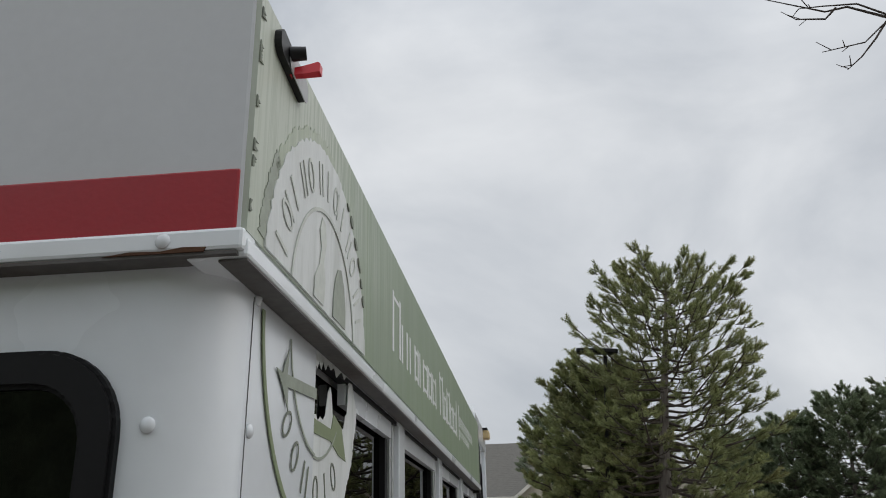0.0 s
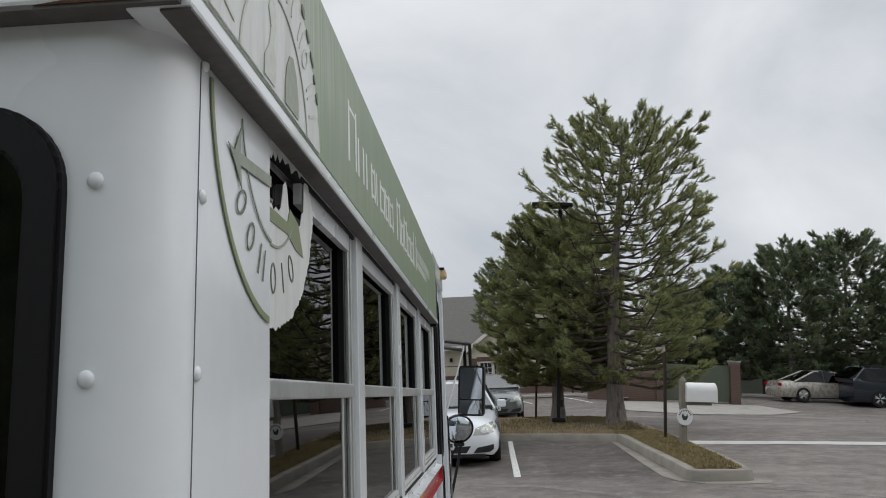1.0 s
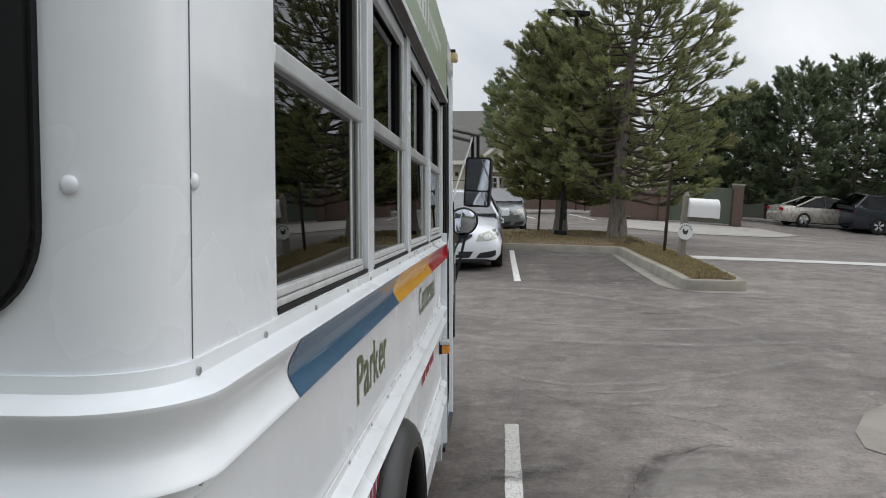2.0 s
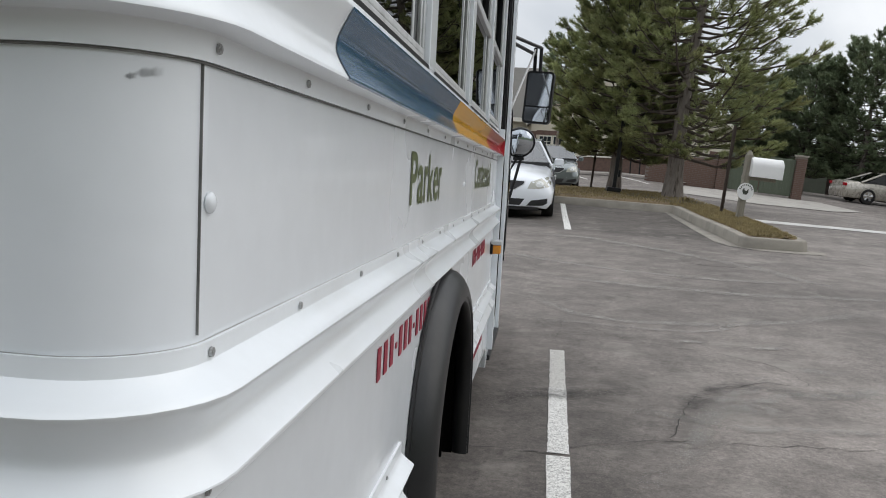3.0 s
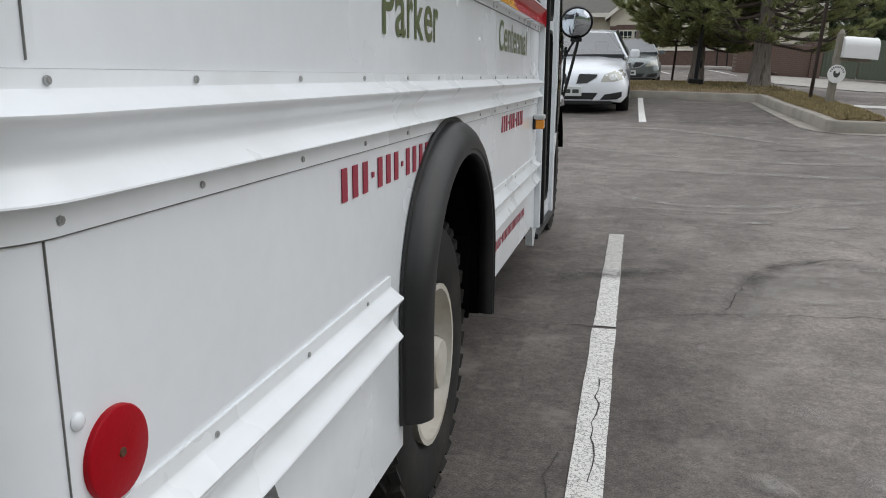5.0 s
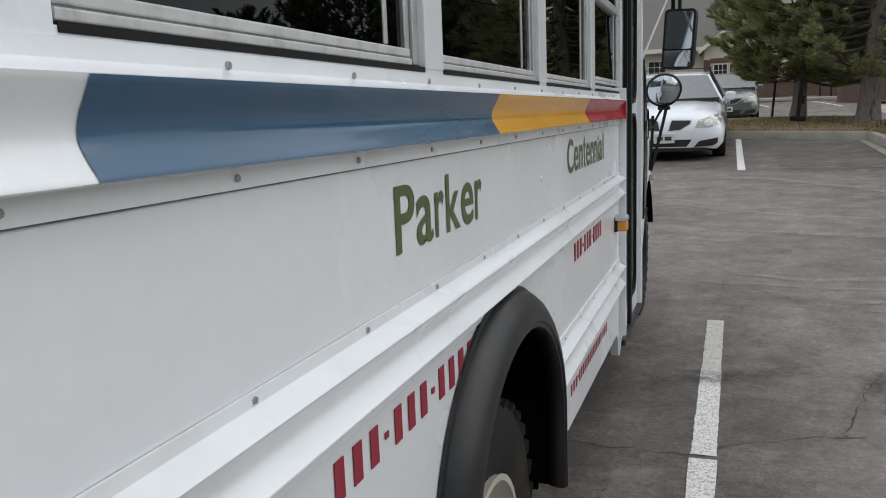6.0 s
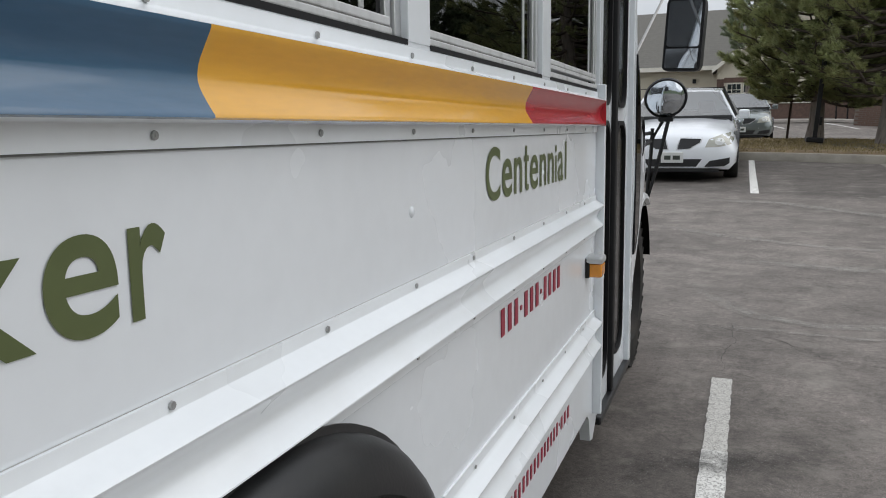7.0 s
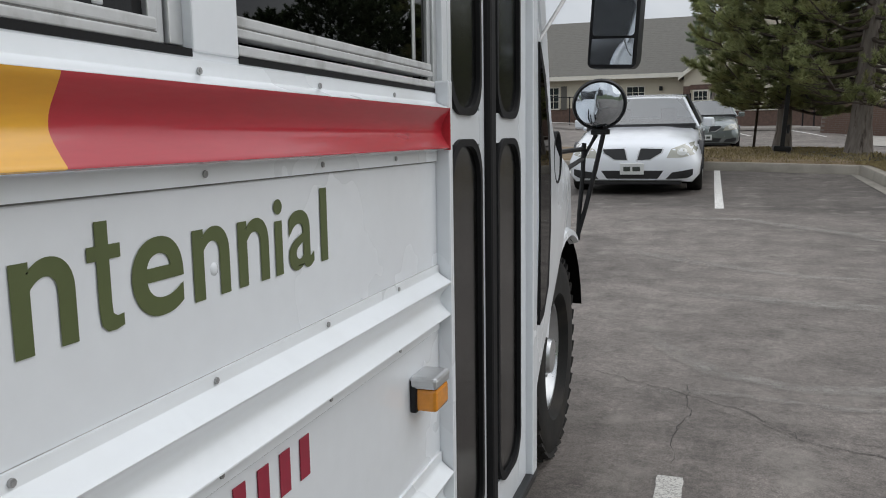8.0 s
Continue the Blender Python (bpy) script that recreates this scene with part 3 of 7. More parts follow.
def sweep(bm, path, prof):
    """A profile of (outward, z) along a path of (x, y, nx, ny)."""
    return loft(bm, [[(x + nx * o, y + ny * o, z) for o, z in prof] for x, y, nx, ny in path], closed=False)


def straight(y0, y1):
    return [(0, y0, 1, 0), (0, y1, 1, 0)]


def rail_profile(zt, za, zc, zb, zl, d=0.027, lift=0.0, deep=1.0):
    """A pressed rub rail: top flange, shelf out to a crest, undercut trough, slope out to a second crest, bottom flange."""
    shelf = [(0.0, 0.16), (0.25, 0.32), (0.55, 0.60), (0.80, 0.84), (0.93, 0.96)]
    wave = [(0.0, 1.0), (0.03, 0.985), (0.07, 0.92), (0.20, 0.67), (0.33, 0.42), (0.42, 0.30), (0.50, 0.25), (0.57, 0.25), (0.63, 0.31), (0.70, 0.43),
            (0.80, 0.64), (0.89, 0.85), (0.93, 0.95), (0.955, 0.96), (0.975, 0.80), (1.0, 0.2)]
    body = [(d * (1 - (1 - q) * (deep if u < 0.99 else 1.0)) + lift, zc - u * (zc - zb)) for u, q in wave]
    if lift:
        return body
    return [(0.0, zt), (0.004, zt), (0.004, za + 0.002)] + [(d * q, za - u * (za - zc)) for u, q in shelf] + body + [(0.004, zb - 0.003), (0.004, zl), (0.0, zl)]


# lower body: side panels, corner and rear
ARCH_Y, ARCH_W, ARCH_TOP = 1.245, 0.375, 0.922


def arch(y_mid, half, top, low, n=12):
    """Outline of a wheel opening as (y, z), from rear foot over the top to front foot."""
    pts = [(y_mid - half, low)]
    spring = top - half * 0.86
    for i in range(n + 1):
        a = math.pi - math.pi * i / n
        pts.append((y_mid + half * math.cos(a), spring + half * 0.86 * math.sin(a)))
    pts.append((y_mid + half, low))
    return pts


LOW = 0.36
hole = arch(ARCH_Y, ARCH_W, ARCH_TOP, LOW)
hole[-1] = (hole[-1][0], LOW + 0.07)
mid = len(hole) // 2
right_half = [(3.055, 1.0450), (hole[mid][0] + 0.001, 1.0450)] + hole[mid:] + [(2.90, LOW + 0.052), (2.93, LOW + 0.03), (2.955, LOW - 0.045), (3.0, LOW - 0.055), (3.055, LOW - 0.01)]
# fuel filler recess cut in the rear skirt
left_half = [(-0.0105, 0.60), (0.27, 0.60), (0.315, 0.575), (0.335, 0.53), (0.345, LOW + 0.012)] + hole[:mid + 1] + [(hole[mid][0], 1.0450), (-0.0105, 1.0450)]
bm = bmesh.new()
slab(bm, [(0, y, z) for y, z in left_half], (-1, 0, 0), 0.03)
part("rear_quarter_panel", bm, M_WHITE, bus, "white riveted sheet panel behind the wheel arch")
bm = bmesh.new()
slab(bm, [(0, y, z) for y, z in right_half], (-1, 0, 0), 0.03)
part("middle_side_panel", bm, M_WHITE, bus, "white riveted sheet panel with painted place names")
part("upper_side_panel", new_box(-0.03, 0, -0.0105, 3.055, 1.0460, 1.345), M_WHITE, bus)
bm = sweep(bmesh.new(), rear_path(-0.0102, -R - 0.012, 16)[1:], [(0, LOW + 0.03), (0, 1.96), (-0.02, 1.96), (-0.02, LOW + 0.03)])
part("corner_panel", bm, M_WHITE, bus, "white rounded rear corner panel", smooth=50)
# white strip beside the first window, up to the ledge
part("corner_side_strip", new_box(-0.03, 0, -0.0105, 0.245, 1.345, 1.96), M_WHITE, bus)

# rear wall round the rear window
RW = (-0.76, -0.083, 1.372, 1.880)
for nm, a in (("rear_panel", (-WIDTH + R, -R - 0.012, REAR, REAR + 0.03, LOW + 0.03, RW[2] + 0.030)), ("rear_panel_top", (-WIDTH + R, -R - 0.012, REAR, REAR + 0.03, RW[3] - 0.030, 1.96)),
              ("rear_post", (RW[1] - 0.030, -R - 0.012, REAR, REAR + 0.03, RW[2] + 0.030, RW[3] - 0.030)), ("rear_panel_middle", (-WIDTH + R, RW[0] + 0.030, REAR, REAR + 0.03, RW[2] + 0.030, RW[3] - 0.030))):
    part(nm, new_box(*a), M_WHITE, bus)
rw = part("rear_window", slab(bmesh.new(), [(x, REAR - 0.004, z) for x, z in rounded(RW[0] + 0.03, RW[1] - 0.03, RW[2] + 0.03, RW[3] - 0.03, 0.05)], (0, 1, 0), 0.006), M_GLASS, bus, "dark tinted rear window")
bm = ring_slab(bmesh.new(), rounded(RW[0], RW[1], RW[2], RW[3], 0.075, 8), rounded(RW[0] + 0.034, RW[1] - 0.034, RW[2] + 0.034, RW[3] - 0.034, 0.05, 8), lambda x, z: (x, REAR - 0.012, z), (0, 1, 0), 0.03)
bmesh.ops.bevel(bm, geom=bm.edges[:], offset=0.004, segments=2, affect='EDGES')
part("gasket", bm, M_RUBBER, rw, "black rubber window gasket")

# rub rails that wrap the corner
path = rear_path(2.982, -WIDTH + R)
part("upper_rub_rail", sweep(bmesh.new(), path, rail_profile(1.338, 1.3245, 1.3145, 1.244, 1.226, deep=0.72)), M_RAIL, bus, smooth=35)
part("middle_rub_rail", sweep(bmesh.new(), path, rail_profile(1.0475, 1.0345, 1.0185, 0.958, 0.934)), M_RAIL, bus, smooth=35)
lower = rail_profile(0.710, 0.6915, 0.673, 0.600, 0.592)
part("lower_rub_rail", sweep(bmesh.new(), rear_path(0.787, -WIDTH + R), lower), M_RAIL, bus, smooth=35)
part("lower_rub_rail", sweep(bmesh.new(), straight(1.702, 2.982), lower), M_RAIL, bus, smooth=35)
part("band_end", new_box(0.0, 0.0283, 2.9805, 2.9845, 1.2445, 1.3145), M_RED, bus, "red painted end cap of the upper rail")
for za, zb in ((1.0185, 0.958), (0.673, 0.600)):
    part("rail_end", new_box(0.0, 0.0272, 2.9805, 2.9845, zb, za), M_RAIL, bus)
for y in (0.787, 1.702):
    bm = bmesh.new()
    vs = [bm.verts.new((o, y, z)) for o, z in lower] + [bm.verts.new((0, y, z)) for z in (0.592, 0.71)]
    bm.faces.new(vs[:len(lower)])
    part("rail_end", bm, M_RAIL, bus)
band = rail_profile(1.338, 1.3245, 1.3140, 1.2445, 1.226, lift=0.0012, deep=0.72)
for nm, mm, y0, y1, lab in (("blue_band", M_BLUE, 0.2405, 1.172, "blue painted band on the upper rail"), ("yellow_band", M_YELLOW, 1.172, 2.128, "yellow painted band on the upper rail"), ("red_band", M_RED, 2.128, 2.981, "red painted band on the upper rail")):
    part(nm, sweep(bmesh.new(), straight(y1, y0), band), mm, bus, lab, smooth=35)

# header above the windows and rear cap
HX, HZ0, HZ1 = 0.023, 1.957, 2.255
roof_prof = [(HX, HZ0), (HX, HZ1 - 0.02), (HX - 0.012, HZ1 + 0.02), (HX - 0.05, HZ1 + 0.075), (HX - 0.13, HZ1 + 0.125), (HX - 0.30, HZ1 + 0.165), (-WIDTH / 2, HZ1 + 0.185)]
roof_prof += [(-WIDTH - o, z) for o, z in roof_prof[-2::-1]]
bm = loft(bmesh.new(), [[(o, y, z) for o, z in roof_prof] for y in (REAR - 0.022, 3.03)], closed=False)
part("roof", bm, M_WHITE, bus, smooth=30)
part("header_panel", new_box(HX - 0.004, HX + 0.003, REAR - 0.022, 2.99, HZ0 + 0.022, HZ1 - 0.012), M_HEADER, bus, "green header panel, bleached and streaked toward the rear")
part("drip_ledge", new_box(-0.03, HX + 0.006, REAR - 0.022, 3.03, HZ0 - 0.004, HZ0 + 0.016, bevel=0.004), M_RAIL, bus, "dirty white drip ledge under the header")
part("rear_cap", new_box(-WIDTH - HX + 0.005, HX - 0.002, REAR - 0.024, REAR - 0.01, HZ0, 2.42, bevel=0.004), M_CAP, bus, "grey upper rear cap panel")
part("cap_lip", new_box(-WIDTH - HX, HX + 0.003, REAR - 0.029, REAR + 0.005, HZ0 + 0.002, HZ0 + 0.024, bevel=0.004), M_RAIL, bus, "white lip of the rear cap with rust")
part("red_stripe", new_box(-WIDTH, HX - 0.006, REAR - 0.0265, REAR - 0.02, 1.9755, 2.0405, bevel=0.002), M_STRIPE, bus, "dark red reflective stripe on the rear cap")
part("left_side_wall", new_box(-WIDTH, -WIDTH + 0.03, REAR + R, 3.8, LOW, 2.0), M_WHITE, bus)
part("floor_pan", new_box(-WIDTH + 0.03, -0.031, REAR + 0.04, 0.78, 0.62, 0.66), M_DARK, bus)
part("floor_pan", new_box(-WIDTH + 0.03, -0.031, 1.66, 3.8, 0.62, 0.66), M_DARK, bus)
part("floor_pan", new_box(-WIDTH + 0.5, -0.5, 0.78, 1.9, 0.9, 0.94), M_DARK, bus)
part("inner_wall", new_box(-WIDTH + 0.031, -WIDTH + 0.04, 0, 3.7, 0.66, 2.0), M_INTERIOR, bus)
part("bulkhead", new_box(-WIDTH + 0.04, -0.5, 3.70, 3.72, 0.66, 2.2), M_INTERIOR, bus)

# rust on the rear lip; lip and ledge undersides have their shadow painted in
part("lip_underside", new_box(-WIDTH, 0.02, REAR - 0.0285, REAR - 0.001, HZ0 - 0.002, HZ0 + 0.0015), M_UNDERSHADE, bus)
part("rust_spot", slab(bmesh.new(), [(x, REAR - 0.0302, z) for x, z in ((-0.105, HZ0 + 0.001), (-0.01, HZ0 + 0.001), (-0.008, HZ0 + 0.005), (-0.03, HZ0 + 0.006), (-0.05, HZ0 + 0.003), (-0.08, HZ0 + 0.004))], (0, 1, 0), 0.002), M_RUST, bus, "rust on the lower lip of the cap")
part("ledge_underside", new_box(0.001, HX + 0.005, REAR - 0.02, 3.0, HZ0 - 0.0065, HZ0 - 0.0042), M_UNDERSHADE, bus, "dark underside of the ledge with its shadow in the colour")

# windows between posts
PITCH = 0.711
POSTS = [0.930 + PITCH * i for i in range(4)]
for i, c in enumerate(POSTS):
    part("window_post", new_box(-0.03, 0.002, c - 0.037, (c + 0.037) if i < 3 else 3.055, 1.345, 1.96, bevel=0.002), M_WHITE, bus)


def side_window(y0, y1, lift=0.0):
    """A split window set back in its opening: upper pane, raised or closed lower sash with a ribbed bottom rail, ribbed jamb."""
    j = y1 - 0.046
    w = part("side_window", ring_slab(bmesh.new(), [(y1 + 0.012, 1.956), (y0 - 0.004, 1.956), (y0 - 0.004, 1.3452), (y1 + 0.012, 1.3452)], [(j, 1.93), (y0 + 0.004, 1.93), (y0 + 0.004, 1.350), (j, 1.350)],
             lambda y, z: (-0.031, y, z), (-1, 0, 0), 0.02), M_SASH, bus, "pale framed sliding window with dark glass")
    part("sill_gap", new_box(-0.03, 0.0012, y0 + 0.001, y1 - 0.001, 1.3405, 1.3475), M_RUBBER, w, "dark gap over the sill")
    if lift:
        part("sill_strip", new_box(-0.03, 0.0008, y0 + 0.002, y1 - 0.004, 1.3478, 1.3590, bevel=0.002), M_SASH, w, "dirty white sill strip")
    z = 1.348 + lift
    part("lower_rail", new_box(-0.028, -0.0015, y0 + 0.002, j + 0.004, z, z + 0.0088, bevel=0.0016), M_SASH, w, "dirty white lower sash rail")
    part("rail_groove", new_box(-0.028, -0.0045, y0 + 0.002, j + 0.004, z + 0.0088, z + 0.0104), M_SEAM, w)
    part("glazing_rail", new_box(-0.028, -0.0035, y0 + 0.002, j + 0.004, z + 0.0104, z + 0.0215, bevel=0.002), M_SASH, w, "chalky inner sash rail")
    part("upper_pane", new_box(-0.030, -0.026, y0 + 0.004, j, 1.638, 1.94), M_GLASS, w)
    part("lower_pane", new_box(-0.018, -0.014, y0 + 0.004, j - 0.014, z + 0.018, 1.645), M_GLASS, w)
    part("meeting_rail", new_box(-0.026, 0.0, y0 + 0.001, j + 0.006, 1.624, 1.650, bevel=0.003), M_ALU, w)
    part("sash_bar", new_box(-0.022, -0.012, j - 0.060, j - 0.048, 1.372 + lift, 1.626, bevel=0.002), M_ALU, w)
    part("channel", new_box(-0.028, -0.015, j - 0.022, j, 1.352, 1.95), M_RUBBER, w, "black felt channel")
    for k, (a, b, x) in enumerate(((0.000, 0.012, -0.009), (0.014, 0.024, -0.012), (0.026, 0.046, -0.008))):
        part("jamb_rib", new_box(-0.03, x, j + a, j + b, 1.350, 1.955, bevel=0.0015), M_ALU, w)
    part("jamb_gap", new_box(-0.03, -0.014, j + 0.046, y1 + 0.012, 1.348, 1.955), M_RUBBER, w, "black gap beside the post")
    part("top_board", new_box(-0.018, -0.006, y0 + (0.19 if y0 < 0.3 else 0.004), j, 1.912, 1.944), M_WHITE, w)
    part("head_gap", new_box(-0.018, -0.003, y0 + 0.002, y1 - 0.002, 1.944, 1.9525), M_RUBBER, w, "dark gap under the ledge")


edges = [0.247 - 0.037] + POSTS
for i in range(4):
    side_window(edges[i] + 0.037, edges[i + 1] - 0.037, 0.0185 if i == 3 else 0.0)

# rivets and screws
screw = bmesh.new()
cyl(screw, (0, 0, 0), (0.0018, 0, 0), 0.0037, 0.0033, 8)
cyl(screw, (0.0022, 0, 0), (0.0026, 0, 0), 0.0017, 0.0014, 6)
screw_ob = part("screw", screw, M_STEEL, bus, "steel screw head")
rivet = bmesh.new()
bmesh.ops.create_uvsphere(rivet, u_segments=10, v_segments=6, radius=0.0074)
for v in rivet.verts:
    v.co.x = v.co.x * 0.55
rivet_ob = part("rivet", rivet, M_WHITE, bus, "white domed rivet", smooth=True)


def repeat(ob, x, y, z, rz=0.0):
    c = ob.copy()
    scene.collection.objects.link(c)
    c.matrix_basis = pose(x, y, z, 0, 0, rz)
    return c


COLS = [0.184 + 0.237 * i for i in range(12)]
first = True
for z in (1.328, 1.2355, 1.040, 0.945, 0.697):
    for y in [-0.008] + COLS:
        if z == 0.697 and 0.78 < y < 1.71 or z == 0.945 and 1.10 < y < 1.40:
            continue
        if first:
            screw_ob.matrix_basis, first = pose(0.0045, y, z), False
        else:
            repeat(screw_ob, 0.0045, y, z)
rivet_ob.matrix_basis = pose(0.001, -0.001, 1.483)
for x, y, z, a in ((0.001, 0.002, 1.649, 0), (0.001, 0.008, 1.8155, 0), (0.001, 0.010, 1.949, 0), (0.001, -0.0075, 1.138, 0), (0.001, -0.006, 0.794, 0), (0.0, 1.605, 1.135, 0), (-0.0016, 2.33, 1.145, 0),
                   (-0.062, REAR - 0.0006, 1.478, -90), (-0.060, REAR - 0.0006, 1.645, -90), (-0.059, REAR - 0.0006, 1.811, -90), (-0.30, REAR - 0.0006, 1.935, -90)):
    repeat(rivet_ob, x, y, z, a)
for x, a in ((-0.049, -90), (-0.212, -90), (-0.377, -90)):
    repeat(rivet_ob, x, REAR - 0.0295, 1.970, a)
# torn dark film edge down the rear end of the header
rg_f = random.Random(17)
for z in (2.005, 2.05, 2.068, 2.115, 2.165, 2.178, 2.218):
    pts = [(HX + 0.0035, REAR - 0.020 + rg_f.uniform(0.0, 0.002) + (0.010 * rg_f.random() if k % 2 else 0.0), z + 0.011 * (k / 5 - 0.5) * rg_f.uniform(0.7, 1.3)) for k in range(6)]
    pts = sorted(pts, key=lambda p: p[2]) + [(HX + 0.0035, REAR - 0.0215, z + 0.006), (HX + 0.0035, REAR - 0.0215, z - 0.006)]
    part("film_flake", slab(bmesh.new(), pts, (1, 0, 0), 0.0012), M_GHOST, bus)
# seam lines of the corner sheet and the rails
for z0, z1, y0, y1 in ((0.39, 0.592, -0.021, -0.021), (0.71, 0.932, -0.019, -0.021), (1.053, 1.226, -0.020, -0.021), (1.338, 1.948, -0.0095, 0.0)):
    bm = slab(bmesh.new(), [(0.0009, y0 - 0.0004, z0), (0.0009, y0 + 0.0004, z0), (0.0009, y1 + 0.0004, z1), (0.0009, y1 - 0.0004, z1)], (-1, 0, 0), 0.006)
    part("seam", bm, M_SEAM, bus)
for z0, z1, o, mm in ((1.2244, 1.2258, 0.0022, M_SEAM), (0.9324, 0.9338, 0.0022, M_SEAM), (1.0476, 1.0480, 0.0010, M_SEAMPALE)):
    part("seam", sweep(bmesh.new(), path, [(0.0002, z1), (o, z1), (o, z0), (0.0002, z0)]), mm, bus)

# scrape on the corner: a small dark gouge with a grey smear beside it
def corner_smear(a0, a1, z0, z1, up, down, strength, seed, label):
    rg = random.Random(seed)
    bm = bmesh.new()
    lay = bm.verts.layers.float.new("fade")
    cols, n = [], 12
    for k in range(n + 1):
        t = k / n
        a, zc = radians(a0 + (a1 - a0) * t), z0 + (z1 - z0) * t
        swell = math.sin(math.pi * min(1, t * 1.6 + 0.1) / 1.7) * rg.uniform(0.8, 1.2)
        cols.append([bm.verts.new((-R + (R + 0.0006) * math.cos(a), REAR + R + (R + 0.0006) * math.sin(a), zc + h * swell)) for h in (-down, -down * 0.4, up * 0.4, up)])
        edge = min(1.0, 4 * t, 2.2 * (1 - t))
        cols[-1][1][lay] = cols[-1][2][lay] = strength * edge * rg.uniform(0.7, 1.0)
    for p, q in zip(cols, cols[1:]):
        for k in range(3):
            bm.faces.new((p[k], q[k], q[k + 1], p[k + 1]))
    part("scrape", bm, M_SCRAPE, bus, label, smooth=True)


corner_smear(-52.5, -46.5, 1.2104, 1.2114, 0.0022, 0.0020, 1.0, 3, "dark gouge in the corner paint")
corner_smear(-48.5, -33.0, 1.2125, 1.2152, 0.0038, 0.0030, 0.62, 4, "grey smear on the corner paint")


# ---- lettering ----
def glyph(ch, bold):
    cu = bpy.data.curves.new("glyph", 'FONT')
    cu.body, cu.size, cu.offset, cu.resolution_u = ch, 1.0, bold, 4 if ch == "r" else 10
    tmp = bpy.data.objects.new("glyph", cu)
    scene.collection.objects.link(tmp)
    me = bpy.data.meshes.new_from_object(tmp.evaluated_get(bpy.context.evaluated_depsgraph_get()))
    bpy.data.objects.remove(tmp)
    return me


def lettering(name, text, spans, z0, z1, material, parent, x=0.0012, bold=0.014, label=""):
    """Film letters on the side, each between its two y, from the baseline z0 to the cap height z1."""
    word = new(name)
    word.parent = parent
    cap = [v.co.y for v in glyph("P", bold).vertices]
    base, top = min(cap), max(cap)
    for ch, (y0, y1) in zip(text, spans):
        me = glyph(ch, bold)
        if ch == "t":
            bmt = slab(bmesh.new(), [(u, v, 0) for u, v in ((0.27, 0.20), (0.32, 0.06), (0.48, 0.0), (0.72, -0.005), (0.97, 0.02), (0.97, 0.13), (0.78, 0.12), (0.66, 0.15), (0.64, 0.24), (0.64, 0.64), (0.97, 0.64), (0.97, 0.77), (0.64, 0.77), (0.64, 0.98), (0.27, 0.98), (0.27, 0.77), (0.02, 0.77), (0.02, 0.64), (0.27, 0.64))], (0, 0, 1), 0.001)
            for v in bmt.verts:
                v.co = Vector((x + v.co.z * 0.1, y0 + v.co.x * (y1 - y0), z0 + v.co.y * (z1 - z0)))
            part("letter", bmt, material, word)
            continue
        a, b = min(v.co.x for v in me.vertices), max(v.co.x for v in me.vertices)
        for v in me.vertices:
            v.co = Vector((x, y0 + (v.co.x - a) / (b - a) * (y1 - y0), z0 + (v.co.y - base) / (top - base) * (z1 - z0) * (1.11 if ch in "aenr" else 1.0)))
        bm = bmesh.new()
        bm.from_mesh(me)
        bmesh.ops.recalc_face_normals(bm, faces=bm.faces[:])
        part("letter", bm, material, word)
    tagged(word, label)
    return word


lettering("place_name", "Parker", [(0.7625, 0.830), (0.836, 0.899), (0.909, 0.948), (0.957, 1.022), (1.030, 1.092), (1.103, 1.141)], 1.1085, 1.1955, M_OLIVE, bus, label="olive green lettering Parker")
lettering("place_name", "Centennial", [(1.9215, 2.0055), (2.0166, 2.0823), (2.0955, 2.1541), (2.1663, 2.2047), (2.2148, 2.2826), (2.2968, 2.3554), (2.3706, 2.4293), (2.4414, 2.4596), (2.4718, 2.5314), (2.5496, 2.5678)], 1.119, 1.2075, M_OLIVE, bus, label="olive green lettering Centennial")


def bars(name, y0, z0, z1, widths, gap, material, x=0.0008, dx=0.0012, ink=0.78):
    """Plain printed bars in place of characters."""
    y = y0
    for w, h in widths:
        if w > 0:
            lo, hi = (z0, z1) if h == 1 else (z0 + (z1 - z0) * (0.5 - h / 2), z0 + (z1 - z0) * (0.5 + h / 2))
            if h < 0:
                lo, hi = z0, z0 + (z1 - z0) * -h
            part(name, new_box(x, x + dx, y + w * (1 - ink) / 2, y + w * (1 + ink) / 2, lo, hi), material, bus)
        y += abs(w) + gap


digits = [(0.036, 1)] * 3 + [(0.018, 0.18)] + [(0.036, 1)] * 3 + [(0.018, 0.18)] + [(0.036, 1)] * 4
bars("printed_bar", 0.556, 0.8695, 0.9170, digits, 0.0102, M_REDTEXT, ink=0.62)
bars("printed_bar", 2.000, 0.8705, 0.9205, digits, 0.0100, M_REDTEXT, ink=0.62)
bars("printed_bar", 1.925, 0.508, 0.548, [(0.030, -0.75)] * 3 + [(0.006, 0.2)] + [(0.022, -0.8)] * 14 + [(0.006, 0.2)] + [(0.03, -0.75)] * 3, 0.0098, M_REDTEXT, ink=0.55)
# white bars on the green header
def stems(y, z0, z1, widths, gap, stroke):
    """Plain upright strokes in place of a line of serif letters: two to a broad letter, one to a narrow one."""
    for w, h in widths:
        if h:
            for a in ((0.0, w - stroke) if w > 0.06 else (0.0,)):
                part("header_bar", new_box(HX + 0.002, HX + 0.0036, y + a, y + a + stroke, z0, z0 + (z1 - z0) * h), M_DECAL, bus)
            if w > 0.06:
                for top in ((0.0, 0.10) if h < 1 else (0.10,)):
                    zt = z0 + (z1 - z0) * (h - top if top else 0.08)
                    part("header_bar", new_box(HX + 0.002, HX + 0.0034, y + stroke, y + w - stroke, zt - 0.004, zt + 0.004), M_DECAL, bus)
        y += w + gap


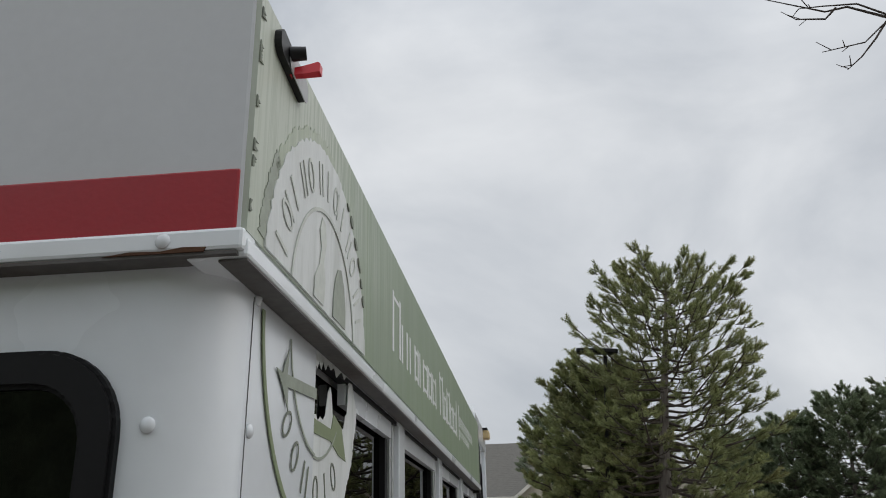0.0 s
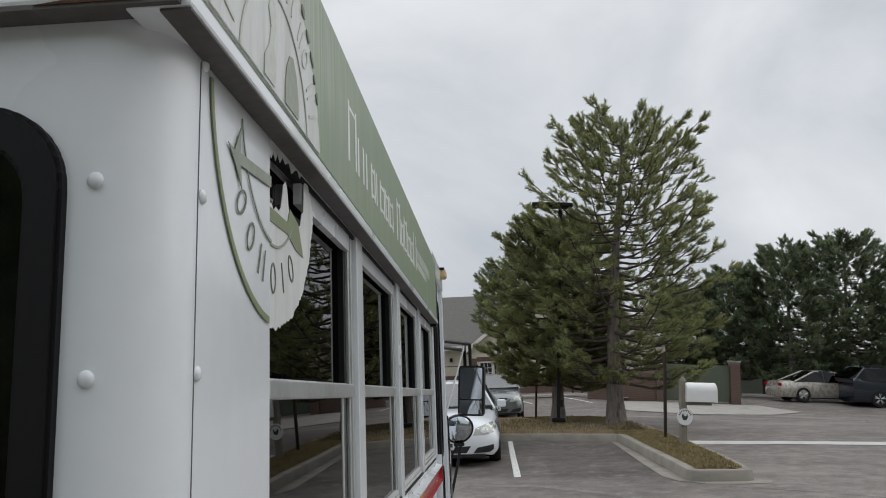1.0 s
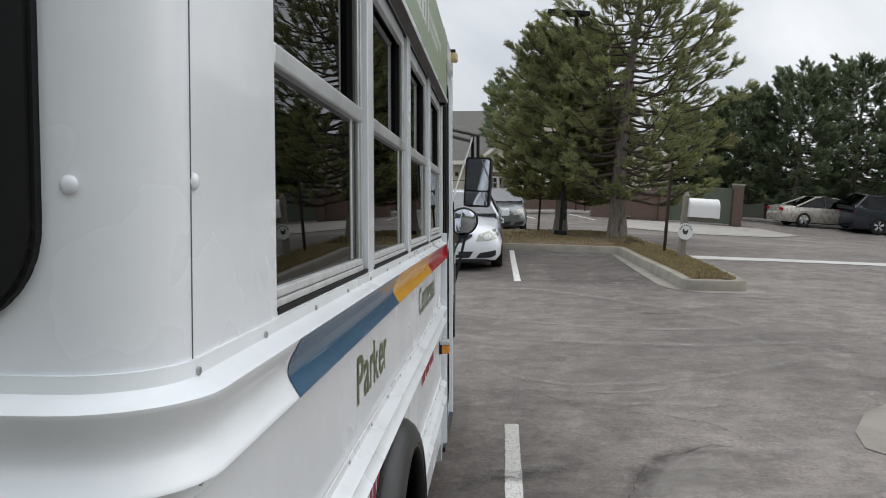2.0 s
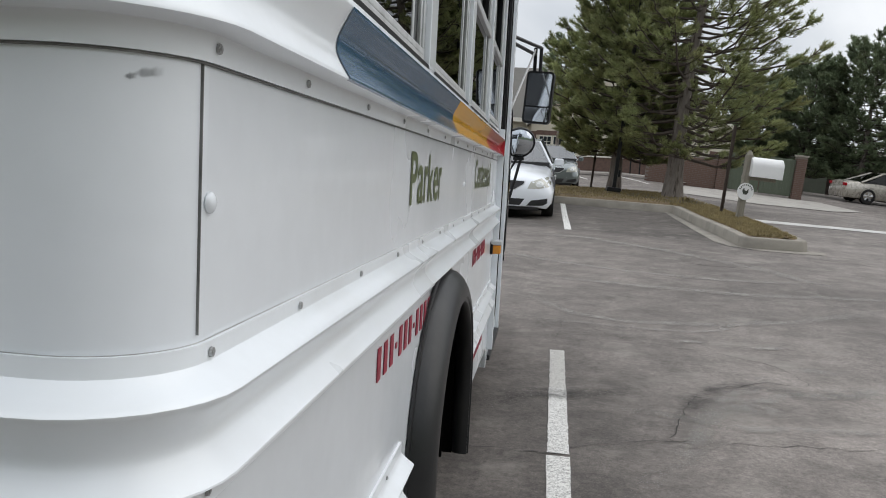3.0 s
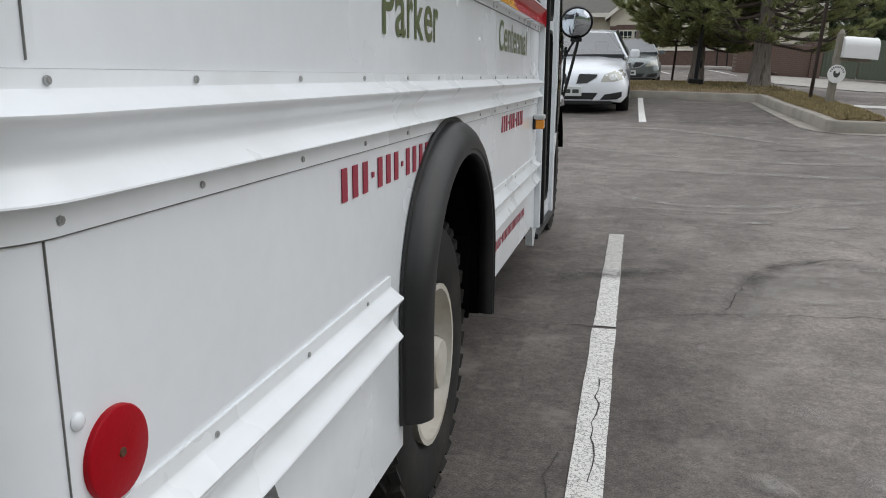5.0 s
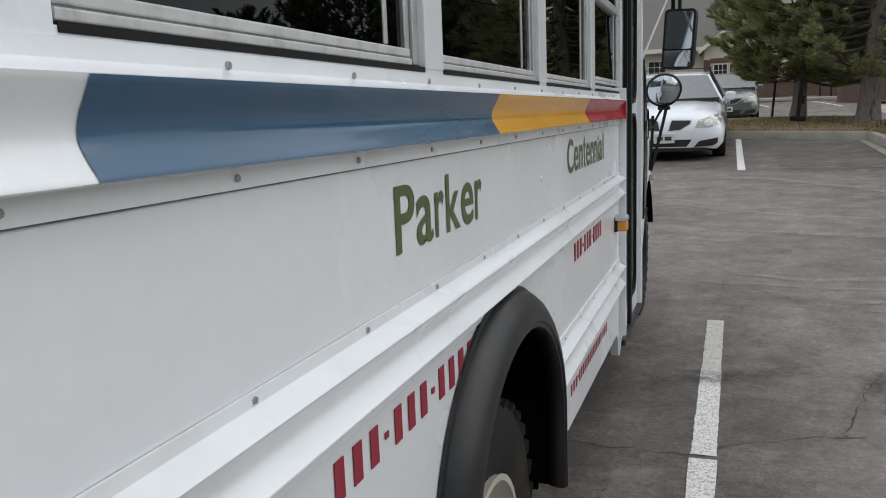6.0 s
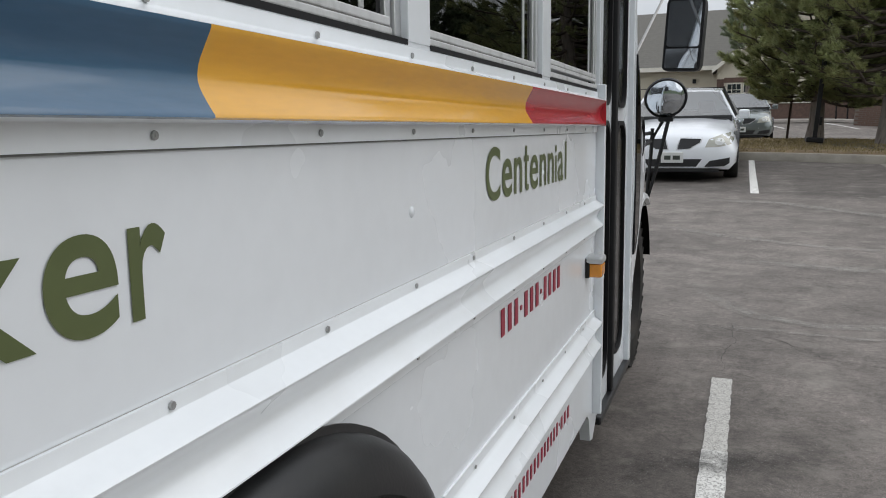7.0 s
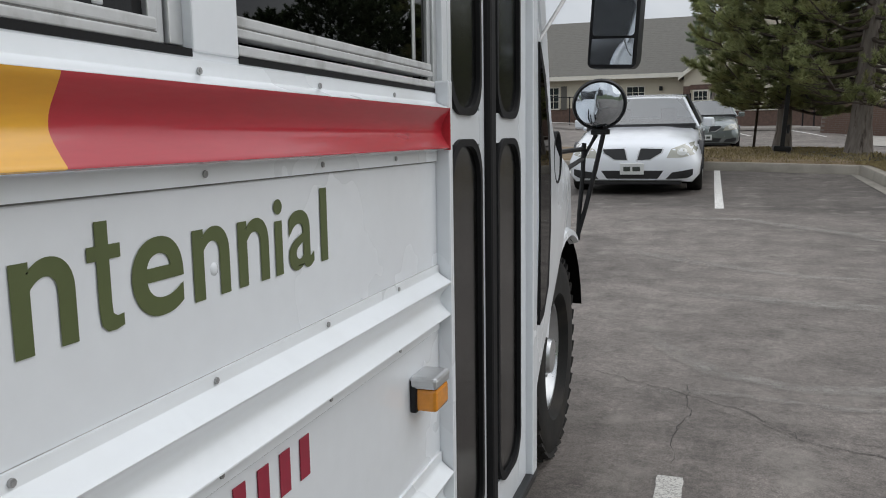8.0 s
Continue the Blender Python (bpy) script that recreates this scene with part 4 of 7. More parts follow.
stems(0.672, 2.050, 2.168, ((0.095, 1), (0.05, 0.66), (0.03, 0.66), (0.06, 0.66), (0.065, 0.66), (0.05, 0.66), (0.085, 0.66), (0.07, 0.66), (0.08, 0.66), (0.06, 0), (0.085, 1), (0.075, 0.66), (0.085, 0.9), (0.085, 0.66), (0.085, 0.66), (0.03, 1), (0.03, 0), (0.02, 1)), 0.012, 0.017)
bars("header_bar", 2.02, 2.10, 2.15, [(0.03, -0.7)] * 14, 0.012, M_DECAL, x=HX + 0.002, dx=0.0016, ink=0.5)
bars("header_bar", 2.02, 2.065, 2.10, [(0.03, -0.7)] * 10, 0.012, M_DECAL, x=HX + 0.002, dx=0.0016, ink=0.5)

# ---- round emblem over header, wall and first window ----
EY, EZ, ER = 0.180, 1.955, 0.236
rng_t = random.Random(5)


def emblem_arc(name, r0, r1, a0, a1, x, material, n=40, ragged=0.0, depth=0.0012):
    pts_o, pts_i = [], []
    for i in range(n + 1):
        a = radians(a0 + (a1 - a0) * i / n)
        j = 1 + ragged * (rng_t.random() - 0.5)
        pts_o.append((x, EY + r1 * j * math.cos(a), EZ + r1 * j * math.sin(a)))
        pts_i.append((x, EY + r0 * math.cos(a), EZ + r0 * math.sin(a)))
    return part(name, slab(bmesh.new(), pts_o if r0 <= 0 else pts_o + pts_i[::-1], (1, 0, 0), depth), material, bus)


def emblem_mark(kind, r, a, h, w, x, material, t=0.0035):
    """A thin plain mark of the ring: an oval outline, a stroke or a forked stroke."""
    ca, sa = math.cos(radians(a)), math.sin(radians(a))
    to3 = lambda u, v: (x, EY + (r + v) * ca - u * sa, EZ + (r + v) * sa + u * ca)
    bm = bmesh.new()
    if kind == "oval":
        ring_slab(bm, [(w * math.cos(2 * math.pi * k / 18), h * math.sin(2 * math.pi * k / 18)) for k in range(18)], [((w - t) * math.cos(2 * math.pi * k / 18), (h - t) * math.sin(2 * math.pi * k / 18)) for k in range(18)], to3, (1, 0, 0), 0.0008)
    else:
        slab(bm, [to3(u, v) for u, v in ((-t / 2, -h), (t / 2, -h), (t / 2, h), (-t / 2, h))], (1, 0, 0), 0.0008)
    part("emblem_mark", bm, material, bus)


HXE = HX + 0.003
lim = math.degrees(math.asin((HZ0 + 0.024 - EZ) / ER))
emblem_arc("emblem_film", 0, ER, lim, 180 - lim, HXE, M_FILM, n=90, ragged=0.022, depth=0.002)
emblem_arc("emblem_ghost", ER - 0.004, ER + 0.014, 84, 150, HXE - 0.001, M_PALE, n=50, ragged=0.03, depth=0.0018)
emblem_arc("emblem_ghost", ER - 0.006, ER + 0.018, 146, 172, HXE - 0.001, M_GHOST2, n=40, ragged=0.025, depth=0.0018)
emblem_arc("emblem_ring", 0.150, 0.1545, 9, 171, HXE + 0.0024, M_FAINT)
for i in range(13):
    a = 166 - i * 12.2
    emblem_mark("oval" if i % 3 == 1 else "stroke", 0.193, a, 0.021, 0.012, HXE + 0.0024, M_FAINT, 0.0045)
    if i % 2:
        emblem_mark("stroke", 0.193, a - 4, 0.021, 0.012, HXE + 0.0024, M_FAINT, 0.0035)
# curled dark flakes where the film has let go
for a, r, q in ((64, 1.0, 0.012), (57, 1.0, 0.016), (48, 0.995, 0.014), (40, 1.0, 0.017), (33, 0.99, 0.012), (26, 1.0, 0.014)):
    a = radians(a)
    y, z = EY + ER * r * math.cos(a), EZ + ER * r * math.sin(a)
    pts = []
    for k in range(7):
        b = 2 * math.pi * k / 7
        rr = q * rng_t.uniform(0.35, 0.75)
        u, v = rr * math.cos(b) * 0.6, rr * math.sin(b) * 1.3
        pts.append((HXE + 0.0026, y + u * math.cos(a) - v * math.sin(a), z + u * math.sin(a) + v * math.cos(a)))
    part("film_flake", slab(bmesh.new(), pts, (1, 0, 0), 0.0015), M_GHOST, bus)
for mm, pts in ((M_FAINT, ((-0.062, 0.03), (-0.018, 0.03), (-0.012, 0.06), (-0.022, 0.085), (-0.012, 0.11), (-0.018, 0.135), (-0.034, 0.14), (-0.044, 0.12), (-0.034, 0.10), (-0.042, 0.075), (-0.06, 0.055))),
                (M_GHOST2, ((0.030, 0.03), (0.098, 0.03), (0.098, 0.055), (0.088, 0.085), (0.070, 0.105), (0.052, 0.10), (0.038, 0.08), (0.031, 0.055)))):
    part("emblem_shape", slab(bmesh.new(), [(HXE + 0.0024, EY + y, EZ + z) for y, z in pts], (1, 0, 0), 0.001), mm, bus)
# below the ledge, on the wall
EY, ER = 0.265, 0.242
emblem_arc("emblem_ring", 0.234, 0.242, 183, 263, 0.0012, M_SAGE)
emblem_arc("emblem_ring", 0.137, 0.1405, 188, 262, 0.0012, M_GHOST2)
for a, kd in ((220, "oval"), (235, "oval"), (248, "stroke"), (254, "stroke")):
    emblem_mark(kd, 0.180, a, 0.020, 0.012, 0.0012, M_GHOST, 0.0032)
part("emblem_arrow", slab(bmesh.new(), [(0.0016, y, z) for y, z in ((0.078, 1.893), (0.100, 1.891), (0.120, 1.922), (0.118, 1.893), (0.243, 1.900), (0.243, 1.886), (0.120, 1.879), (0.126, 1.852), (0.102, 1.876))], (1, 0, 0), 0.001), M_GHOST2, bus)
# torn film hanging over the first window
film = [(0.247, 1.712)]
for i in range(61):
    a = radians(270 + (350 - 270) * i / 60)
    j = 1 + rng_t.uniform(-0.011, 0.011) + 0.006 * math.sin(i * 0.47)
    film.append((EY + ER * j * math.cos(a), EZ + ER * j * math.sin(a)))
film += [(0.47, 1.948), (0.452, 1.948), (0.444, 1.945), (0.437, 1.898), (0.428, 1.894), (0.418, 1.874), (0.402, 1.868), (0.388, 1.862), (0.372, 1.868), (0.358, 1.872), (0.349, 1.886), (0.342, 1.910), (0.333, 1.919), (0.322, 1.910), (0.314, 1.888), (0.309, 1.876), (0.298, 1.868), (0.284, 1.871), (0.272, 1.864), (0.262, 1.871), (0.247, 1.868)]
part("torn_film", slab(bmesh.new(), [(-0.0035, y, z) for y, z in film], (1, 0, 0), 0.001), M_FILM, bus, "torn white sign film over the window")
# upper remains of the film along the window's head
rim = [(0.247, 1.954), (0.247, 1.936), (0.262, 1.930), (0.271, 1.942), (0.283, 1.933), (0.292, 1.946), (0.305, 1.937), (0.317, 1.948), (0.334, 1.943), (0.352, 1.950), (0.368, 1.939), (0.385, 1.948), (0.40, 1.954), (0.415, 1.945), (0.43, 1.954), (0.44, 1.954)]
part("torn_film", slab(bmesh.new(), [(-0.0035, y, z) for y, z in rim], (1, 0, 0), 0.001), M_FILM, bus, "torn upper edge of the sign film")
part("emblem_arrow", slab(bmesh.new(), [(-0.0022, y, z) for y, z in ((0.25, 1.864), (0.34, 1.862), (0.352, 1.884), (0.40, 1.872), (0.43, 1.828), (0.385, 1.832), (0.338, 1.846), (0.25, 1.846))], (1, 0, 0), 0.001), M_SAGE, bus)
for a, kd in ((271, "oval"), (286, "stroke"), (301, "oval")):
    emblem_mark(kd, 0.180, a, 0.020, 0.012, -0.0022, M_GHOST, 0.0032)
emblem_arc("emblem_ring", 0.137, 0.1405, 264, 318, -0.0022, M_GHOST2)

# ---- lamps and small fittings on the body ----


def reflector(x, y, z, rz, r):
    c = new("reflector")
    c.parent = bus
    c.matrix_basis = pose(x, y, z, 0, 0, rz)
    bm = bmesh.new()
    loft(bm, [[(o, rr * math.cos(2 * math.pi * k / 36), rr * math.sin(2 * math.pi * k / 36)) for k in range(36)] for o, rr in ((0, r), (0.0040, r), (0.0056, r * 0.975), (0.0064, r * 0.92), (0.0070, r * 0.3))])
    part("lens", bm, M_LENS, c, "round red reflector lens", smooth=30)
    part("screw", cyl(bmesh.new(), (0.007, 0, 0), (0.0085, 0, 0), 0.0042, 0.0036, 8), M_RUST, c)


reflector(0.0, 0.034, 0.751, 0, 0.0385)
reflector(-0.081, REAR - 0.0005, 0.748, -90, 0.040)


def marker_lamp(y, z):
    c = new("marker_lamp")
    c.parent = bus
    part("housing", new_box(0, 0.012, y - 0.034, y + 0.034, z - 0.028, z + 0.028, bevel=0.003), M_BLACKPAINT, c)
    part("hood", new_box(0, 0.047, y - 0.035, y + 0.036, z + 0.012, z + 0.032, bevel=0.006), M_ALU, c, "grey metal hood")
    part("lens", new_box(0.004, 0.045, y - 0.030, y + 0.032, z - 0.026, z + 0.012, bevel=0.006), M_AMBER, c, "amber lens")


marker_lamp(2.872, 0.857)

# lamp base with a red plastic clip at the rear end of the header
bm = slab(bmesh.new(), [(HX + 0.003, y, z + 0.012 - 0.12 * (y + 0.01)) for y, z in rounded(-0.060, 0.040, 2.184, 2.214, 0.012)], (1, 0, 0), 0.008)
lampb = part("side_lamp", bm, M_BLACKPAINT, bus, "broken black side lamp base with a red clip")
part("plate", slab(bmesh.new(), [(HX + 0.0112, y, z + 0.012 - 0.12 * (y + 0.01)) for y, z in rounded(-0.030, 0.040, 2.183, 2.212, 0.010)], (1, 0, 0), 0.001), M_STEEL, lampb)
part("socket", cyl(bmesh.new(), (HX + 0.010, -0.026, 2.217), (HX + 0.027, -0.022, 2.219), 0.0085, 0.0075, 12), M_BLACKPAINT, lampb, smooth=40)
clip = bmesh.new()
loft(clip, [[(x, y + u, z + v) for u, v in ((-w, -w), (w, -w), (w, w), (-w, w))] for x, y, z, w in ((HX + 0.008, -0.014, 2.200, 0.0042), (HX + 0.020, -0.006, 2.206, 0.0050), (HX + 0.034, 0.006, 2.216, 0.0062), (HX + 0.036, 0.007, 2.216, 0.0056))])
part("red_clip", clip, M_REDHANDLE, lampb, "bright red plastic clip")

# ---- wheel arch flare and rear wheel ----
bm = bmesh.new()
outer, inner = arch(ARCH_Y, 0.402, 0.957, 0.41, 28), arch(ARCH_Y, 0.338, 0.874, 0.41, 28)
rings = []
for (yo, zo), (yi, zi) in zip(outer, inner):
    def mixp(t, x):
        return (x, yo + (yi - yo) * t, zo + (zi - zo) * t)
    rings.append([mixp(0, 0.002), mixp(0.0, 0.007), mixp(0.10, 0.009), mixp(0.14, 0.024), mixp(0.28, 0.038), mixp(0.48, 0.048), mixp(0.66, 0.053), mixp(0.82, 0.054), mixp(0.86, 0.050), mixp(0.96, 0.050), mixp(1.0, 0.044), mixp(1.0, 0.030), mixp(0.9, 0.012), mixp(0.6, 0.004), mixp(0.5, 0.002)])
loft(bm, rings)
part("wheel_arch_flare", bm, M_FLARE, bus, "black rubber wheel arch flare", smooth=50)
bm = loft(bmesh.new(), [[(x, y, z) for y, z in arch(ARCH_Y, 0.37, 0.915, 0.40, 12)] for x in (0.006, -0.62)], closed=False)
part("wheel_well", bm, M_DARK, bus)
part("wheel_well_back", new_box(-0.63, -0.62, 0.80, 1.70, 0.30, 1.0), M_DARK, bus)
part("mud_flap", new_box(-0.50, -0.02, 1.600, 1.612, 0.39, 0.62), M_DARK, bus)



def wheel(parent, name, y, z, x_face, r, width, rim_mat, spokes=8, rim=0.60, inset=0.0):
    w = new(name)
    w.parent = parent
    w.matrix_basis = pose(x_face, y, z)
    n = 48
    prof = [(-width, r * 0.6), (-width, r * 0.88), (-width * 0.92, r * 0.97), (-width * 0.8, r), (-width * 0.2, r), (-width * 0.08, r * 0.97), (0, r * 0.90), (0.006, r * 0.80), (0.002, r * (rim + 0.08)), (-0.012 - inset, r * rim)]
    bm = loft(bmesh.new(), [[(o, rr * math.cos(2 * math.pi * k / n), rr * math.sin(2 * math.pi * k / n)) for k in range(n)] for o, rr in prof], caps=False)
    tyre = part("tyre", bm, M_TYRE, w, smooth=35)
    bm = bmesh.new()
    nb = 34
    for k in range(nb):
        # shoulder lugs that wrap onto the side wall
        for sx in (-0.012, 0.012 - width):
            m = Matrix.Rotation(-2 * math.pi * (k + 0.25) / nb, 4, 'X') @ Matrix.Translation((sx, 0, r * 0.932))
            bmesh.ops.create_cube(bm, size=1.0, matrix=m @ pose(0, 0, 0, 0, 22 if sx > -0.1 else -22, 8) @ Matrix.Diagonal((0.020, r * 0.115, r * 0.080, 1)))
        for row, off in ((0.14, 0), (0.39, 0.5), (0.64, 0)):
            a = 2 * math.pi * (k + off) / nb
            m = Matrix.Rotation(-a, 4, 'X') @ Matrix.Translation((-width * row - width * 0.11, 0, r - 0.003))
            made = bmesh.ops.create_cube(bm, size=1.0, matrix=m @ pose(0, 0, 0, 0, 0, 14) @ Matrix.Diagonal((width * 0.2, r * 0.13, 0.012, 1)))
    part("tread", bm, M_TYRE, tyre)
    rr = r * rim
    prof = [(o - inset, q) for o, q in ((-0.012, rr), (0.004, rr * 1.02), (0.004, rr * 0.95), (-0.03, rr * 0.90), (-0.045, rr * 0.82), (-0.035, rr * 0.55), (-0.02, rr * 0.36), (0.0, rr * 0.34), (0.018, rr * 0.30), (0.02, 0.001))]
    bm = loft(bmesh.new(), [[(o, q * math.cos(2 * math.pi * k / 32), q * math.sin(2 * math.pi * k / 32)) for k in range(32)] for o, q in prof], caps=False)
    part("rim", bm, rim_mat, w, smooth=35)
    for k in range(spokes):
        a = 2 * math.pi * (k + 0.5) / spokes
        bm = bmesh.new()
        bmesh.ops.create_cone(bm, cap_ends=True, segments=12, radius1=rr * 0.11, radius2=rr * 0.11, depth=0.004, matrix=Matrix.Translation((-0.0385 - inset, rr * 0.69 * math.cos(a), rr * 0.69 * math.sin(a))) @ pose(0, 0, 0, 0, 90, 0))
        part("vent_hole", bm, M_DARK, w)
        if k < 8:
            part("wheel_nut", cyl(bmesh.new(), (-0.03 - inset, rr * 0.45 * math.cos(a), rr * 0.45 * math.sin(a)), (-0.008 - inset, rr * 0.45 * math.cos(a), rr * 0.45 * math.sin(a)), 0.012, 0.010, 6), M_STEEL, w)
    return w


wheel(bus, "rear_wheel", ARCH_Y, 0.385, -0.030, 0.350, 0.21, M_RIM, rim=0.53)
wheel(bus, "rear_inner_wheel", ARCH_Y, 0.385, -0.29, 0.350, 0.20, M_RIM, 0)
wheel(bus, "front_wheel", 4.51, 0.468, -0.062, 0.378, 0.22, M_ALLOY, rim=0.53, inset=0.035)

# fuel recess and tank behind the rear skirt
part("recess_wall", new_box(-0.16, -0.031, 0.345, 0.352, LOW + 0.02, 0.60), M_WHITE, bus)
part("recess_roof", new_box(-0.16, -0.031, 0.0, 0.35, 0.600, 0.606), M_WHITE, bus)
part("tail_box", new_box(-0.30, -0.045, 0.02, 0.312, 0.34, 0.572, bevel=0.016), M_FLARE, bus, "scuffed black box behind the skirt")

# ---- entrance door, cab and mirrors ----
DZ0, DZ1 = 0.345, 2.20


def door_leaf(y0, y1, g0, g1):
    leaf = new("entrance_door")
    leaf.parent = bus
    tagged(leaf, "white folding entrance door leaf with long dark panes")
    low, high = rounded(g0, g1, 0.435, 1.262, 0.075, 8), rounded(g0, g1, 1.308, 2.12, 0.075, 8)
    bm = bmesh.new()
    box(bm, -0.035, -0.010, y0, g0 + 0.002, DZ0, DZ1); box(bm, -0.035, -0.010, g1 - 0.002, y1, DZ0, DZ1)
    box(bm, -0.035, -0.011, g0, g1, DZ0, 0.446); box(bm, -0.035, -0.011, g0, g1, 1.252, 1.318); box(bm, -0.035, -0.011, g0, g1, 2.11, DZ1)
    part("leaf_frame", bm, M_WHITE, leaf)
    for o in (low, high):
        cy, cz = sum(p[0] for p in o) / len(o), sum(p[1] for p in o) / len(o)
        inner = [(y + (0.013 if y < cy else -0.013), z + (0.014 if z < cz else -0.014)) for y, z in o]
        part("gasket", ring_slab(bmesh.new(), o, inner, lambda y, z: (-0.004, y, z), (-1, 0, 0), 0.02), M_RUBBER, leaf, "black rubber gasket", smooth=40)
        part("pane", slab(bmesh.new(), [(-0.013, y, z) for y, z in inner], (-1, 0, 0), 0.004), M_DOORGLASS, leaf)
    return leaf


door_leaf(3.078, 3.337, 3.086, 3.302)
door_leaf(3.384, 3.745, 3.432, 3.662)
# added tube that stands in for the pale bar reflected in the pane
part("reflected_bar", tube(bmesh.new(), [(-0.10, 3.17, 1.62), (-0.09, 3.26, 1.40), (-0.085, 3.30, 1.30), (-0.085, 3.31, 0.95)], 0.013, 8), M_RAIL, bus, "pale tube added for the bar reflected in the door pane", smooth=True)
part("door_post", new_box(-0.05, 0.002, 3.0555, 3.074, LOW, 2.24), M_WHITE, bus, "white post beside the door")
part("door_gap", new_box(-0.05, -0.006, 3.074, 3.080, LOW, 2.24), M_RUBBER, bus, "thin black gap at the door edge")
part("end_post", new_box(-0.001, 0.026, 2.9855, 3.004, LOW + 0.03, 1.36, bevel=0.003), M_WHITE, bus, "white end flange at the door")
part("door_seal", new_box(-0.03, 0.006, 3.337, 3.384, DZ0, DZ1, bevel=0.008), M_RUBBER, bus, "black rubber seal between the leaves")
part("door_edge_post", new_box(-0.05, 0.010, 3.745, 3.80, 0.33, 2.24, bevel=0.004), M_WHITE, bus)
part("door_header", new_box(-0.05, 0.012, 3.03, 3.80, 2.20, 2.30, bevel=0.006), M_WHITE, bus)
part("door_header_strip", new_box(-0.05, HX, 2.99, 3.052, 1.94, 2.245), M_RUBBER, bus)
part("entry_step", new_box(-0.40, 0.012, 3.08, 3.80, 0.318, 0.345, bevel=0.006), M_FLARE, bus, "dark entry step edge")
part("cowl_roof", new_box(-WIDTH, 0.01, 3.03, 3.80, 2.24, 2.36, bevel=0.05), M_WHITE, bus)
beacon = part("clearance_lamp", new_box(-0.02, 0.035, 3.60, 3.70, 2.302, 2.312), M_BLACKPAINT, bus, "weathered clearance lamp at the roof edge")
part("lens", new_box(-0.015, 0.045, 3.605, 3.69, 2.255, 2.30, bevel=0.010), M_CREAMLENS, beacon, "yellowed lamp lens")

# cab: side, glass, hood and fender over the front wheel
rings = []
for y, top, out, low in ((3.80, 1.95, 0.004, 0.55), (3.86, 1.83, 0.004, 0.605), (3.92, 1.72, 0.002, 0.645), (4.02, 1.56, -0.002, 0.70), (4.12, 1.42, -0.006, 0.765), (4.22, 1.34, -0.010, 0.825), (4.36, 1.29, -0.018, 0.895), (4.50, 1.25, -0.032, 0.94), (4.66, 1.21, -0.05, 0.93), (4.80, 1.16, -0.07, 0.85), (4.92, 1.13, -0.095, 0.70), (5.0, 1.11, -0.12, 0.50), (5.20, 1.08, -0.15, 0.50), (5.34, 0.95, -0.24, 0.48)):
    rings.append([(out, y, low), (out + 0.010, y, low + (top - low) * 0.35), (out + 0.006, y, low + (top - low) * 0.72), (out - 0.035, y, top - 0.05), (out - 0.14, y, top), (-WIDTH / 2, y, top + 0.05), (-WIDTH - out + 0.14, y, top), (-WIDTH - out + 0.035, y, top - 0.05), (-WIDTH - out - 0.006, y, low + (top - low) * 0.72), (-WIDTH - out, y, low), (-WIDTH / 2, y, low)])
bm = loft(bmesh.new(), rings)
part("cab_body", bm, M_WHITE, bus, "white van cab with a sloping hood", smooth=40)
bm = bmesh.new()
lip = []
for k in range(13):
    a = radians(158 - 95 * k / 12)
    cy, cz, ca, sa = 4.50, 0.478, math.cos(a), math.sin(a)
    lip.append([(-0.05, cy + 0.47 * ca, cz + 0.47 * sa), (-0.020, cy + 0.455 * ca, cz + 0.455 * sa), (-0.016, cy + 0.435 * ca, cz + 0.435 * sa), (-0.05, cy + 0.425 * ca, cz + 0.425 * sa)])
loft(bm, lip)
part("front_fender_lip", bm, M_WHITE, bus, smooth=50)
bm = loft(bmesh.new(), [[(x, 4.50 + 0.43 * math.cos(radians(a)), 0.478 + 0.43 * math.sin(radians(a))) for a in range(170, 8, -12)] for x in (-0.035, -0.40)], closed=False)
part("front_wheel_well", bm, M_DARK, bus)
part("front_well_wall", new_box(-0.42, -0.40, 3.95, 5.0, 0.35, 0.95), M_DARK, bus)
bm = slab(bmesh.new(), [(0.0185, y, z) for y, z in ((3.803, 0.79), (3.86, 0.80), (3.90, 0.87), (3.925, 1.0), (3.925, 1.16), (3.90, 1.28), (3.85, 1.40), (3.803, 1.47))], (-1, 0, 0), 0.004)
part("cab_window", bm, M_GLASS, bus, "dark lower cab window")
bm = slab(bmesh.new(), [(0.0170, y, z) for y, z in ((3.801, 0.752), (3.86, 0.768), (3.93, 0.84), (3.960, 1.0), (3.958, 1.17), (3.932, 1.30), (3.875, 1.43), (3.801, 1.51))], (-1, 0, 0), 0.008)
part("cab_window_gasket", bm, M_RUBBER, bus)
bm = ring_slab(bmesh.new(), [(4.15 + 0.068 * math.cos(2 * math.pi * k / 24), 1.20 + 0.080 * math.sin(2 * math.pi * k / 24)) for k in range(24)],
               [(4.15 + 0.061 * math.cos(2 * math.pi * k / 24), 1.20 + 0.073 * math.sin(2 * math.pi * k / 24)) for k in range(24)], lambda y, z: (0.003, y, z), (-1, 0, 0), 0.03)
part("filler_ring", bm, M_RUBBER, bus)
part("windscreen_post", tube(bmesh.new(), [(-0.03, 3.80, 2.24), (-0.04, 3.95, 1.85), (-0.05, 4.12, 1.50), (-0.06, 4.24, 1.27)], 0.028, 8), M_WHITE, bus, smooth=True)
part("windscreen", slab(bmesh.new(), [(-0.06, 3.83, 2.20), (-0.09, 4.23, 1.27), (-WIDTH + 0.09, 4.23, 1.27), (-WIDTH + 0.06, 3.83, 2.20)], (0, -0.3, -0.1), 0.02), M_GLASS, bus)


